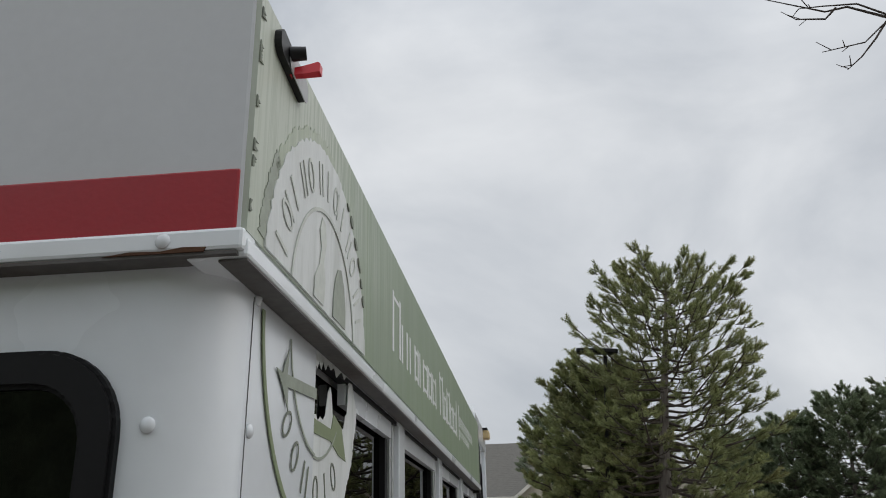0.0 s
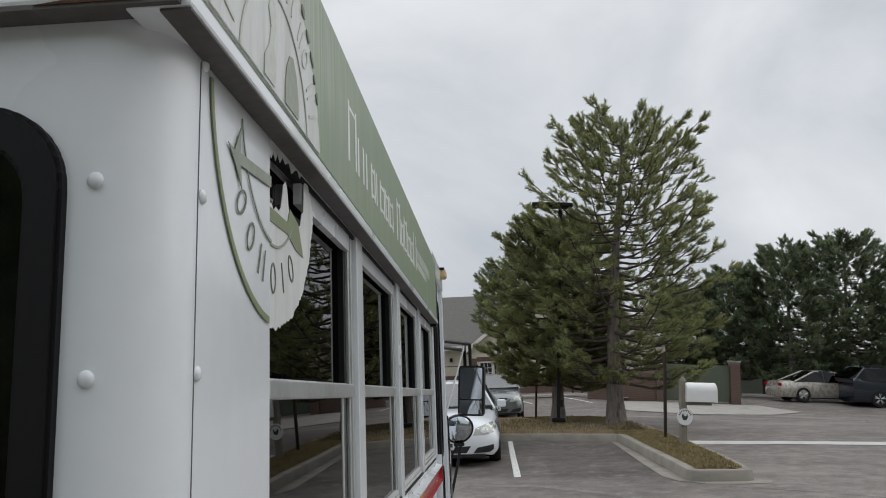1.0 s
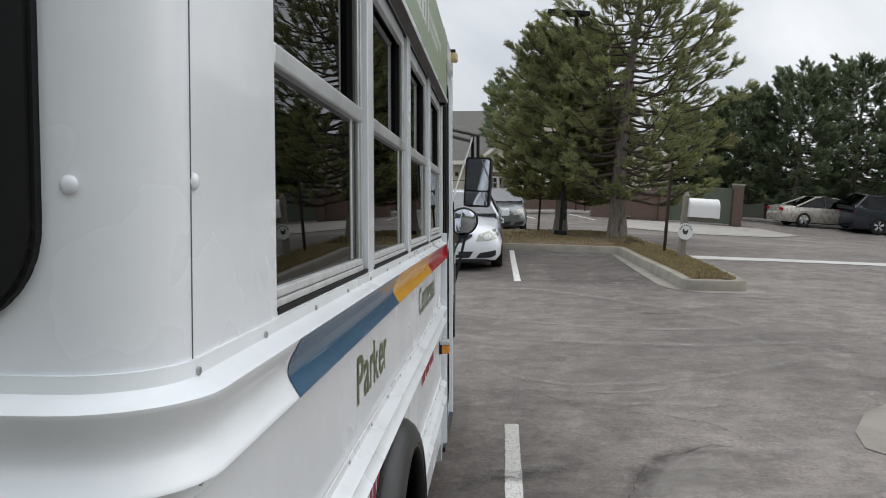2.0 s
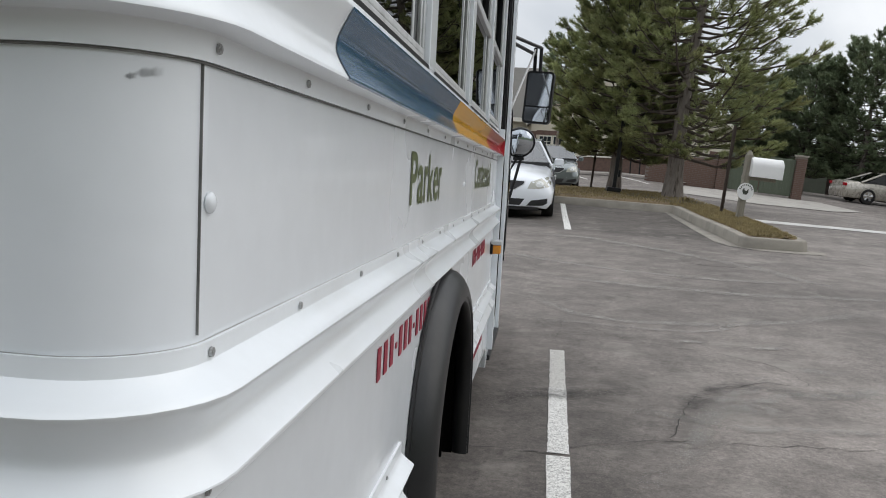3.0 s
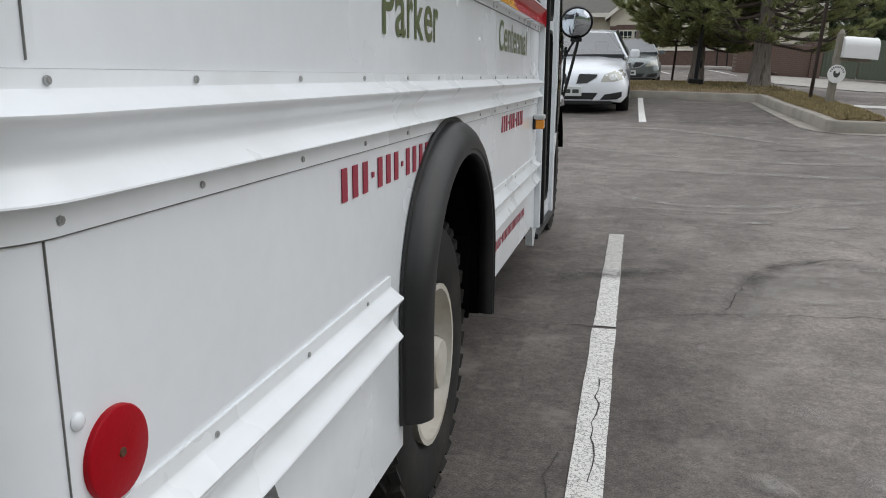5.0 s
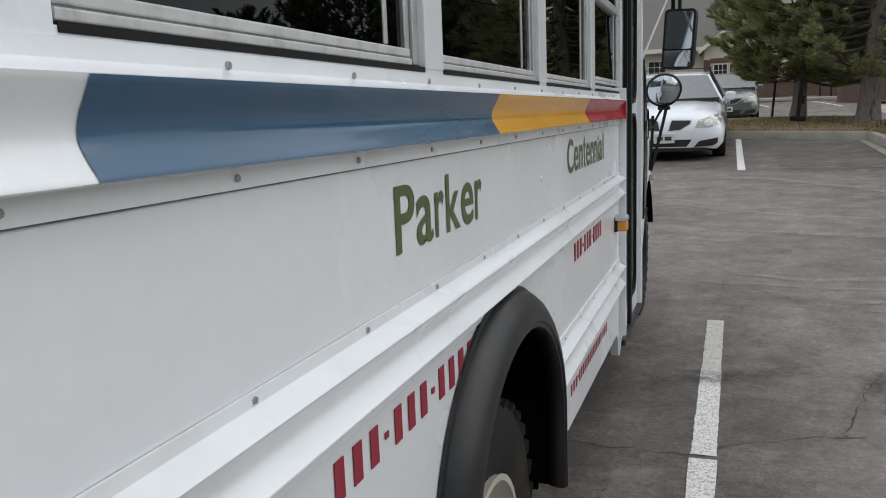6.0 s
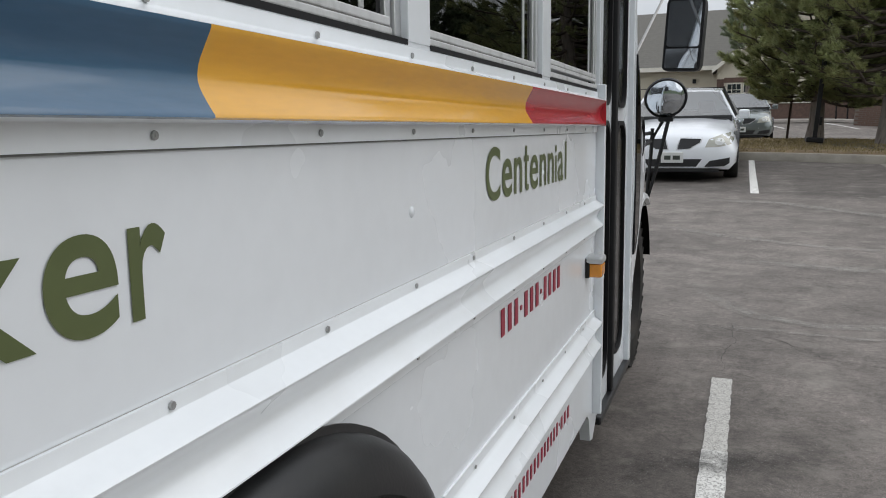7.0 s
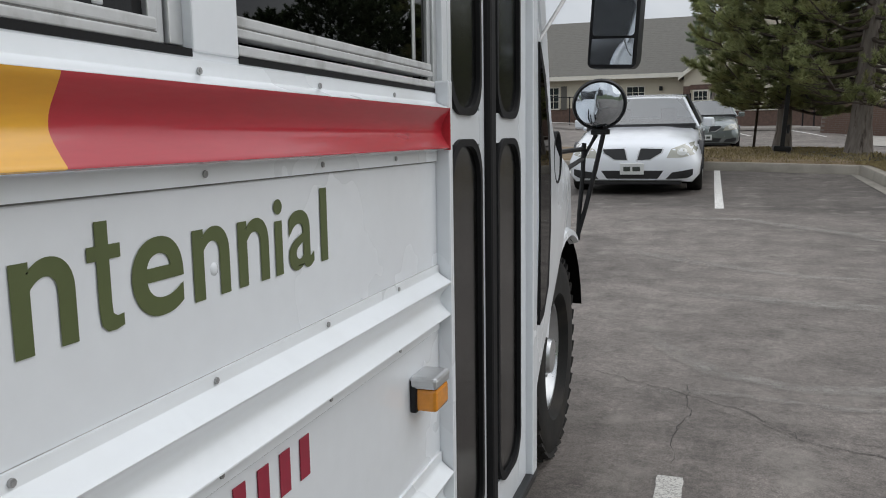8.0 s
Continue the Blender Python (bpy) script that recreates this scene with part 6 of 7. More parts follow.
        part("head_rest", new_box(sgn * W * 0.40 - 0.13, sgn * W * 0.40 + 0.13, -0.02, 0.10, belt, belt + 0.26, bevel=0.05), M_CARBLACK, c)
    part("cowl_panel", new_box(-W * 0.80, W * 0.80, y0 - 0.03, y0 + 0.06, belt * 0.97, belt * 0.97 + 0.026, bevel=0.01), M_CARBLACK, c, "black wiper cowl")
    part("cabin_floor", new_box(-W * 0.88, W * 0.88, y0 + 0.02, y3 - 0.10, belt * 0.9, belt + 0.048), M_INTERIOR, c, "dark dashboard and cabin")
    plate = part("number_plate", new_box(-0.155, 0.155, -L - 0.034, -L + 0.02, 0.31, 0.46, bevel=0.004), M_PLATE, c)
    part("plate_bar", new_box(-0.11, -0.02, -L - 0.0365, -L - 0.030, 0.355, 0.415), M_BAR, plate)
    part("plate_bar", new_box(0.01, 0.11, -L - 0.0365, -L - 0.030, 0.355, 0.415), M_BAR, plate)
    part("underbody", new_box(-W * 0.85, W * 0.85, -L + 0.3, L - 0.3, 0.16, 0.30), M_DARK, c)
    return c


SEDAN = dict(cowl=1.30, rake=0.95, back=0.70, deck=0.55, tail=1.05, front_axle=0.95, rear_axle=1.0, wheel=0.325)
car("sedan", "white four-door sedan parked nose out beside the island", M_CARWHITE, 4.65, 1.78, 0.80, 0.88, 1.33, SEDAN, lying(-0.53, 15.05, 0))
car("sedan", "greenish grey sedan parked beyond the island", M_CARGREY, 4.8, 1.79, 0.86, 0.96, 1.46, dict(SEDAN, mirror=M_CARGREY), lying(0.36, 27.5, 0))
car("sedan", "champagne older sedan parked by the enclosure", M_CARBEIGE, 4.75, 1.75, 0.82, 0.90, 1.38, dict(SEDAN, deck=0.9, tail=1.0), lying(15.1, 36.6, 95), M_GLASS)
SUV = dict(cowl=1.15, rake=0.75, back=0.35, deck=0.10, tail=1.12, front_axle=0.92, rear_axle=0.95, wheel=0.36)
car("crossover", "dark blue crossover parked beside the champagne sedan", M_CARBLUE, 4.6, 1.86, 0.98, 1.08, 1.66, SUV, lying(17.7, 35.4, 95), M_GLASS)


# cracks, tyre marks and worn spots in the asphalt
def wander(pts, seed, step=0.05, amp=0.018):
    rg = random.Random(seed)
    out = []
    for a, b in zip(pts, pts[1:]):
        n = max(1, int(math.hypot(b[0] - a[0], b[1] - a[1]) / step))
        for i in range(n):
            t = i / n
            out.append((a[0] + (b[0] - a[0]) * t + rg.uniform(-amp, amp), a[1] + (b[1] - a[1]) * t + rg.uniform(-amp, amp)))
    return out + [pts[-1]]


def crack(pts, seed, width, material=M_CRACK, dz=0.003, amp=0.018, label="thin dark crack in the asphalt"):
    rg = random.Random(seed + 50)
    w = wander(pts, seed, amp=amp)
    ob = part("asphalt_crack", strip(bmesh.new(), w, [width * rg.uniform(0.1, 0.62) for _ in w], dz), material)
    return tagged(ob, label, "crack", kind="structure")


crack([(-0.05, 5.46), (0.32, 5.26), (0.63, 5.09), (0.83, 4.80), (1.34, 4.65), (1.62, 4.45), (1.71, 4.21), (1.72, 4.03)], 1, 0.008)
crack([(0.81, 2.90), (0.92, 3.30), (1.09, 3.74), (1.51, 4.02), (1.67, 3.96)], 2, 0.012)
crack([(-0.40, 2.66), (-0.13, 2.65), (0.06, 2.63), (0.28, 2.64), (0.42, 2.73), (0.71, 2.90), (0.82, 2.90), (1.3, 2.98), (2.2, 3.1)], 3, 0.010)
crack([(0.50, 5.08), (0.74, 4.90), (0.93, 4.86), (1.11, 4.82), (1.6, 4.9)], 4, 0.005)
crack([(0.33, 2.10), (0.335, 1.88), (0.325, 1.75), (0.34, 1.60), (0.33, 1.40)], 5, 0.009, dz=0.0055, amp=0.008, label="dark crack through the white line")
crack([(0.24, 1.54), (0.225, 1.41), (0.24, 1.29), (0.225, 1.16), (0.24, 1.0)], 6, 0.008, amp=0.008)
crack([(0.35, 4.50), (0.36, 4.80), (0.40, 5.1), (0.38, 5.35)], 7, 0.007)
crack([(1.9, 8.7), (2.1, 8.6), (2.35, 8.62)], 8, 0.05)
crack([(3.2, 10.0), (4.6, 9.1), (6.5, 8.6), (8.0, 8.9)], 9, 0.03)
def scuff(pts, seed, width, material, label, dz=0.004):
    rg = random.Random(seed)
    w = wander(pts, seed, step=0.16, amp=0.004)
    tagged(part("tyre_scuff", soft_strip(w, [width * rg.uniform(0.8, 1.15) for _ in w], dz), material), label, "tyre mark", kind="structure")


for pts, wd in ((((-0.45, 8.8), (0.25, 8.25), (1.1, 7.8), (2.0, 7.65), (3.2, 7.8)), 0.10), (((0.08, 6.3), (0.3, 5.85), (0.49, 5.55), (0.86, 5.4), (1.5, 5.5), (2.3, 5.9), (3.2, 6.6)), 0.09), (((-0.2, 10.6), (0.78, 10.5), (1.7, 9.7), (2.6, 8.6), (3.1, 7.4)), 0.14),
                (((0.55, 2.2), (0.85, 2.75), (1.05, 3.3), (1.5, 3.75), (2.3, 3.95)), 0.07), (((0.5, 3.35), (1.2, 3.15), (2.0, 3.3), (2.9, 3.8)), 0.06), (((0.2, 7.2), (1.0, 7.0), (2.2, 6.9), (3.8, 7.2)), 0.12)):
    scuff(pts, int(pts[0][1] * 10), wd * 2.0, M_SCUFF, "pale curved tyre scuff on the asphalt", 0.006)
ARC = ((0.80, 2.80), (0.87, 3.04), (0.95, 3.30), (1.04, 3.53), (1.16, 3.77), (1.32, 3.90), (1.60, 3.86), (2.0, 3.9))
scuff(ARC, 61, 0.17, M_DARKSCUFF, "dark curved tyre trace on the asphalt", 0.0075)
scuff([(x + 0.09, y - 0.05) for x, y in ARC], 62, 0.13, M_SCUFF, "pale curved tyre scuff on the asphalt", 0.0070)
scuff(((0.10, 5.30), (0.26, 5.24), (0.59, 5.26), (0.94, 5.19), (1.28, 5.21), (1.52, 5.32), (1.67, 5.61), (1.78, 6.1)), 63, 0.10, M_SCUFF, "pale curved tyre scuff on the asphalt", 0.0065)
scuff(((-0.10, 3.08), (0.02, 3.24), (0.17, 3.40), (0.37, 3.46), (0.63, 3.56), (0.86, 3.72)), 64, 0.22, M_DARKSCUFF, "rough dark band across the parking line", 0.0062)
# dust dried in smears beside the bay
rg_d = random.Random(31)
for k in range(30):
    x, y = rg_d.uniform(0.65, 3.0), rg_d.uniform(0.9, 5.2)
    a, ln = rg_d.uniform(-1.2, 1.2), rg_d.uniform(0.10, 0.32)
    pts = [(x + ln * t * math.cos(a), y + ln * t * math.sin(a) + 0.05 * ln * math.sin(3 * t)) for t in (0, 0.2, 0.4, 0.6, 0.8, 1.0)]
    wd = rg_d.uniform(0.04, 0.12)
    tagged(part("dust_smear", soft_strip(pts, [wd * 2.2 * f for f in (0.5, 0.8, 1.0, 0.9, 0.8, 0.5)], 0.0060 + 0.00003 * k), M_DUST), "pale dusty smear on the dark asphalt", "stain", kind="structure")
bm = bmesh.new()
flat_patch(bm, [(3.6, 5.4), (3.04, 5.09), (2.69, 4.76), (2.44, 4.33), (2.36, 4.01), (2.44, 3.86), (2.9, 3.6), (3.6, 3.5)], 0.005)
tagged(part("pale_patch", bm, M_APRON), "pale worn patch on the asphalt", "patch", kind="structure")

# ---- pines and bare trees ----
def needle_mesh(name, tufts, seed, needles, length, width, material):
    """Needle tufts in one mesh; tufts are (place, axis, size)."""
    rs = np.random.RandomState(seed)
    P = np.array([t[0] for t in tufts]); A = np.array([t[1] for t in tufts]); S = np.array([t[2] for t in tufts])
    A /= np.linalg.norm(A, axis=1)[:, None]
    k = needles
    ref = rs.normal(size=(len(P), k, 3))
    ax = A[:, None, :]
    side = ref - (ref * ax).sum(2, keepdims=True) * ax
    side /= np.linalg.norm(side, axis=2, keepdims=True)
    ang = rs.uniform(0.45, 1.05, size=(len(P), k, 1))
    d = ax * np.cos(ang) + side * np.sin(ang)
    base = P[:, None, :] + ax * (rs.uniform(-0.60, 0.25, size=(len(P), k, 1)) * length * S[:, None, None])
    tip = base + d * (length * S[:, None, None] * rs.uniform(0.7, 1.15, size=(len(P), k, 1)))
    perp = np.cross(d, rs.normal(size=d.shape))
    perp /= np.linalg.norm(perp, axis=2, keepdims=True)
    v = np.stack([base - perp * width, base + perp * width, tip], axis=2).reshape(-1, 3)
    n = len(v) // 3
    me = bpy.data.meshes.new(name)
    me.vertices.add(len(v)); me.vertices.foreach_set("co", v.ravel())
    me.loops.add(n * 3); me.loops.foreach_set("vertex_index", np.arange(n * 3, dtype=np.int32))
    me.polygons.add(n); me.polygons.foreach_set("loop_start", np.arange(0, n * 3, 3, dtype=np.int32))
    me.update()
    me.validate()
    me.materials.append(material)
    return me


def pine(m, label, height_m, radius, bare, seed, limbs, shoots, trunk_r, material, needles=14, length=0.15, width=0.008, lean=0.0, fill=3, round_top=2.6, skew=0.0):
    """A pine: tapered trunk, whorled limbs that turn up, shoots with needle tufts."""
    rg = random.Random(seed)
    c = new("pine_tree")
    c.matrix_world = m
    tagged(c, label, "tree")
    bend = [(lean * t * t + 0.06 * math.sin(5 * t + seed), 0.05 * math.sin(4 * t + seed * 2), height_m * 0.97 * t) for t in [i / 12 for i in range(13)]]
    radii = [trunk_r * (1.25 if i == 0 else 1.0) * (1 - 0.93 * (i / 12) ** 0.85) + 0.012 for i in range(13)]
    # root flare
    pts = [(bend[0][0], bend[0][1], -0.06)] + bend
    part("trunk", tube(bmesh.new(), pts, [trunk_r * 1.75] + [trunk_r * 1.3] + radii[1:], 14), M_BARK, c, smooth=60)
    tufts = []
    bm = bmesh.new()

    def axis_at(z):
        t = min(1, max(0, z / (height_m * 0.97)))
        i = min(11, int(t * 12)); f = t * 12 - i
        return Vector(bend[i]).lerp(Vector(bend[i + 1]), f)

    def brush(q, d, ln):
        """A shoot that ends in a bottle brush of needles."""
        e = q + d * ln
        tube(bm, [q, e], [0.008, 0.004], 3)
        k = max(2, int(ln / (length * 0.62)))
        for f in range(k):
            tufts.append((tuple(q.lerp(e, (f + 0.9) / k)), tuple(d), rg.uniform(0.8, 1.15) * (0.85 if f == k - 1 else 1.0)))

    for i in range(limbs):
        u = (i + rg.random()) / limbs
        z = bare + (height_m - bare) * (u ** 1.08) * 0.96
        v = (z - bare) / (height_m - bare)
        reach = radius * (1 - v ** round_top) ** 0.62 * (0.70 + 0.30 * min(1, v * 5)) * rg.uniform(0.66, 1.10) + 0.18
        a = i * 2.399 + rg.uniform(-0.4, 0.4)
        reach *= 1 + skew * math.cos(a)
        out = Vector((math.cos(a), math.sin(a), 0))
        p0 = axis_at(z)
        rise = 0.05 + 0.66 * v + rg.uniform(-0.10, 0.14)
        n = 6
        limb = []
        for k in range(n + 1):
            t = k / n
            limb.append(p0 + out * reach * t + Vector((0, 0, reach * (rise * t * t * 0.9 - 0.12 * math.sin(t * 3.1) * (1 - v)))) + Vector((rg.uniform(-1, 1), rg.uniform(-1, 1), rg.uniform(-1, 1))) * 0.04 * reach * t)
        r0 = max(0.010, trunk_r * 0.24 * (1 - v * 0.7) * (reach / radius) ** 0.5)
        tube(bm, limb, [r0 * (1 - 0.8 * k / n) + 0.004 for k in range(n + 1)], 5)
        lift = 0.35 + 0.55 * v
        for s in range(shoots):
            t = 0.20 + 0.80 * ((s + rg.random()) / shoots) ** 0.8
            k = min(n - 1, int(t * n)); q = limb[k].lerp(limb[min(n, k + 1)], t * n - k)
            side = out.cross(Vector((0, 0, 1))) * (1 if s % 2 else -1)
            d = (out * rg.uniform(0.4, 0.9) + side * rg.uniform(0.5, 1.0) + Vector((0, 0, rg.uniform(-0.15, 0.35)))).normalized()
            ln = (0.10 + 0.36 * reach * (1.08 - t)) * rg.uniform(0.7, 1.2)
            e = q + d * ln
            tube(bm, [q, q.lerp(e, 0.55) + Vector((0, 0, -0.04 * ln)), e], [0.012, 0.009, 0.006], 3)
            for f in range(fill):
                w = 0.35 + 0.65 * (f + rg.random()) / fill if f < fill - 1 else 1.0
                turn = (d * rg.uniform(0.3, 0.9) + side * rg.uniform(-0.6, 0.6) + out * rg.uniform(0.1, 0.6) + Vector((0, 0, lift * rg.uniform(0.5, 1.6)))).normalized()
                brush(q.lerp(e, w), turn, length * rg.uniform(1.5, 2.6))
        for f in range(3):
            brush(limb[-1], (out + Vector((rg.uniform(-0.5, 0.5), rg.uniform(-0.5, 0.5), lift * rg.uniform(0.6, 1.8)))).normalized(), length * rg.uniform(1.8, 2.8))
    for f in range(9):
        a = f * 2.4
        brush(axis_at(height_m * (0.90 + 0.008 * f)), Vector((0.5 * math.cos(a), 0.5 * math.sin(a), 1)).normalized(), length * rg.uniform(2.0, 3.0))
    part("branchwork", bm, M_LIMB, c, recalc=False)
    ob = new("crown", needle_mesh("crown", tufts, seed, needles, length, width, material))
    ob.parent = c
    tagged(ob, "dense needle crown with gaps of sky")
    return c


pine(standing(3.12, 18.6, 0, KERB), "tall pine with an open crown and thick trunk on the island", 7.15, 2.50, 1.0, 3, 110, 8, 0.20, M_NEEDLE, needles=23, length=0.112, width=0.0060, fill=4, lean=0.10, skew=0.02, round_top=3.1)
pine(standing(1.86, 20.3, 0, KERB), "dense smaller pine behind the lamp post", 5.0, 1.80, 0.95, 8, 104, 9, 0.165, M_NEEDLE, needles=25, length=0.115, width=0.0064, fill=5, skew=-0.05, round_top=2.6)
pine(standing(0.42, 34.0, 20), "slim young pine beyond the grey sedan", 5.7, 0.80, 2.9, 12, 40, 6, 0.09, M_NEEDLE2, needles=16, length=0.12, width=0.008, fill=3)
for x, y, h, r, sd, lab in ((14.9, 40.0, 7.3, 2.5, 21, "dark pine in the group behind the parked cars"), (17.9, 40.5, 8.0, 2.7, 22, "broad dark pine in the group behind the parked cars"), (12.7, 41.5, 6.2, 2.1, 23, "shorter dark pine beside the enclosure"),
                        (20.8, 40.0, 7.2, 2.5, 24, "dark pine at the edge of the group"), (24.5, 39.0, 7.0, 2.5, 25, "dark pine at the edge of the group"), (10.4, 42.5, 5.4, 2.0, 26, "shorter dark pine beside the enclosure")):
    pine(standing(x, y, sd * 37), lab, h, r, 0.9, sd, 92, 8, 0.17, M_NEEDLE2, needles=18, length=0.16, width=0.012, fill=5, round_top=2.8)


def bare_tree(m, label, seed, height_m, spread, depth, r0, direct=None):
    """A leafless tree of forking tubes."""
    rg = random.Random(seed)
    c = new("bare_tree")
    c.matrix_world = m
    tagged(c, label, "tree")
    bm = bmesh.new()

    def grow(p, d, ln, r, k):
        e = p + d * ln
        mid_p = p.lerp(e, 0.5) + Vector((rg.uniform(-1, 1), rg.uniform(-1, 1), rg.uniform(-0.3, 0.6))) * ln * 0.07
        tube(bm, [p, mid_p, e], [r, r * 0.85, r * 0.68], 6 if k > 2 else 4)
        if k == 0:
            return
        for j in range(rg.choice((2, 3, 3))):
            nd = (d + Vector((rg.uniform(-1, 1), rg.uniform(-1, 1), rg.uniform(-0.35, 0.55))) * spread).normalized()
            grow(p.lerp(e, rg.uniform(0.55, 1.0)), nd, ln * rg.uniform(0.6, 0.85), r * 0.62, k - 1)

    grow(Vector((0, 0, -0.05)), Vector((0, 0, 1)), height_m * 0.30, r0, depth)
    part("branchwork", bm, M_TWIG, c, recalc=False)
    return c


bare_tree(standing(15.6, 46.0), "leafless young tree behind the dark pines", 4, 8.4, 0.42, 6, 0.12)


def overhanging_tree():
    """A leafless tree beside the lot whose lowest branch reaches over the way."""
    c = new("bare_tree")
    c.matrix_world = standing(8.2, 6.4)
    to = c.matrix_world.inverted() @ LEVEL
    tagged(c, "leafless tree whose twigs hang over the lot", "tree")
    rg = random.Random(9)
    t = tube(bmesh.new(), [to @ Vector(p) for p in ((8.2, 6.4, -0.1), (8.25, 6.35, 1.8), (8.3, 6.3, 3.6), (8.1, 6.4, 5.6), (8.3, 6.6, 7.6), (8.2, 6.5, 9.2))], [0.20, 0.17, 0.15, 0.12, 0.07, 0.02], 10)
    part("trunk", t, M_TWIG, c, smooth=True)
    bm = bmesh.new()
    tube(bm, [to @ Vector(p) for p in ((8.2, 6.35, 3.9), (6.6, 5.9, 5.1), (5.0, 5.4, 5.62), (3.9, 5.1, 5.62), (3.32, 5.0, 5.65), (3.04, 5.0, 5.78), (2.86, 5.0, 5.75), (2.41, 5.0, 5.92))], [0.055, 0.04, 0.028, 0.018, 0.013, 0.010, 0.008, 0.004], 6)
    for pts in (((3.35, 5.0, 5.66), (3.12, 5.0, 5.80), (2.86, 5.02, 5.82), (2.66, 5.0, 5.80)), ((3.9, 5.1, 5.62), (3.31, 5.0, 5.61), (3.11, 5.0, 5.43), (2.77, 5.0, 5.37)), ((3.31, 5.0, 5.61), (3.20, 5.0, 5.46), (3.06, 5.0, 5.30), (2.93, 5.0, 5.19)), ((4.2, 5.2, 5.6), (3.7, 5.0, 5.2), (3.3, 4.95, 4.88), (3.18, 4.95, 4.70)), ((2.95, 5.0, 5.78), (2.85, 5.0, 5.68), (2.62, 5.0, 5.70)), ((4.6, 5.3, 5.6), (4.0, 5.0, 6.2), (3.5, 4.9, 6.5)), ((6.6, 5.9, 5.1), (5.6, 5.2, 6.2), (4.8, 4.8, 7.0))):
        tube(bm, [to @ Vector(p) for p in pts], [0.010, 0.008, 0.006, 0.0035][:len(pts)], 5)
        for k in range(3):
            p = Vector(pts[-1]).lerp(Vector(pts[-2]), rg.random() * 0.9)
            tube(bm, [to @ p, to @ (p + Vector((rg.uniform(-0.12, 0.02), rg.uniform(-0.05, 0.05), rg.uniform(-0.06, 0.10))))], [0.005, 0.003], 4)
    part("branchwork", bm, M_TWIG, c, recalc=False)


overhanging_tree()


# ---- school building beyond the lot ----
def building():
    c = new("school_building")
    c.matrix_world = LEVEL
    tagged(c, "single-storey building with beige siding, brick base and grey roof", "building")
    Y = 42.0
    part("lower_wall", new_box(-24, -0.75, Y, Y + 0.3, 0.8, 2.62), M_BRICK, c, "dark brick lower wall")
    part("upper_wall", new_box(-24, -0.75, Y + 0.02, Y + 0.3, 2.62, 4.05), M_SIDING, c, "beige siding upper wall")
    for k in range(9):
        part("siding_board", new_box(-24, -0.75, Y + 0.005, Y + 0.02, 2.66 + k * 0.155, 2.80 + k * 0.155), M_SIDING, c)
    bm = bmesh.new()
    slab(bm, [(-25, Y - 0.55, 4.02), (4, Y - 0.55, 4.02), (4, Y + 5.2, 7.35), (-25, Y + 5.2, 7.35)], (0, 0, 1), 0.09)
    main_roof = part("roof", bm, M_SHINGLE, c, "grey shingle roof")
    for k in range(30):
        y = Y - 0.52 + k * 0.19
        z = 4.02 + (y - (Y - 0.55)) / 5.75 * 3.33 + 0.092
        part("shingle_course", slab(bmesh.new(), [(-25, y, z), (4, y, z), (4, y + 0.185, z + 0.107), (-25, y + 0.185, z + 0.107)], (0, 0, 1), 0.006), M_SHINGLE, main_roof)
    part("fascia", new_box(-25, -0.6, Y - 0.60, Y - 0.54, 3.93, 4.13), M_TRIM, c)
    # gable wing
    G = 40.0
    part("wing_lower_wall", new_box(-0.72, 9.0, G, G + 0.3, 0.8, 2.26), M_BRICK, c, "dark brick lower wall of the wing")
    part("pilaster", new_box(-0.73, -0.43, G - 0.06, G + 0.005, 0.8, 3.40), M_BRICK, c, "brick pilaster at the wing corner")
    part("window_head_band", new_box(-0.43, 1.75, G - 0.04, G + 0.005, 3.24, 3.46), M_BRICK, c, "dark brick-coloured band over the wing window")
    part("water_table", new_box(-0.43, 9.0, G - 0.05, G + 0.005, 2.255, 2.325, bevel=0.01), M_TRIM, c, "pale sill course")
    bm = slab(bmesh.new(), [(-0.72, G + 0.01, 2.26), (9.0, G + 0.01, 2.26), (9.0, G + 0.01, 3.9), (4.1, G + 0.01, 7.6), (-0.72, G + 0.01, 3.9)], (0, 1, 0), 0.25)
    part("gable_wall", bm, M_SIDING, c, "beige siding gable")
    part("wing_side_wall", new_box(-0.72, -0.45, G + 0.3, Y + 0.3, 0.8, 3.9), M_SIDING, c)
    for sgn, x0 in ((1, -0.95), (-1, 9.25)):
        bm = slab(bmesh.new(), [(x0, G - 0.35, 3.72), (4.1, G - 0.35, 7.72), (4.1, G + 8, 7.72), (x0, G + 8, 3.72)], (0, 0, 1), 0.1)
        part("wing_roof", bm, M_SHINGLE, c)
        bm = slab(bmesh.new(), [(x0, G - 0.40, 3.66), (4.1, G - 0.40, 7.66), (4.1, G - 0.40, 7.86), (x0, G - 0.40, 3.86)], (0, 1, 0), 0.06)
        part("rake_board", bm, M_TRIM, c, "cream rake board")

    def window(x0, x1, z0, z1, y, cols, rows):
        w = part("window", new_box(x0 - 0.05, x1 + 0.05, y - 0.05, y + 0.02, z0 - 0.05, z1 + 0.05), M_TRIM, c, "white framed window")
        part("pane", new_box(x0, x1, y - 0.062, y - 0.051, z0, z1), M_WINDOWDARK, w)
        for i in range(1, cols):
            x = x0 + (x1 - x0) * i / cols
            part("glazing_bar", new_box(x - 0.011, x + 0.011, y - 0.075, y - 0.063, z0, z1), M_TRIM, w)
        for i in range(1, rows):
            z = z0 + (z1 - z0) * i / rows
            part("glazing_bar", new_box(x0, x1, y - 0.074, y - 0.0635, z - 0.011, z + 0.011), M_TRIM, w)

    window(-0.26, 0.30, 2.40, 3.16, G, 3, 3)
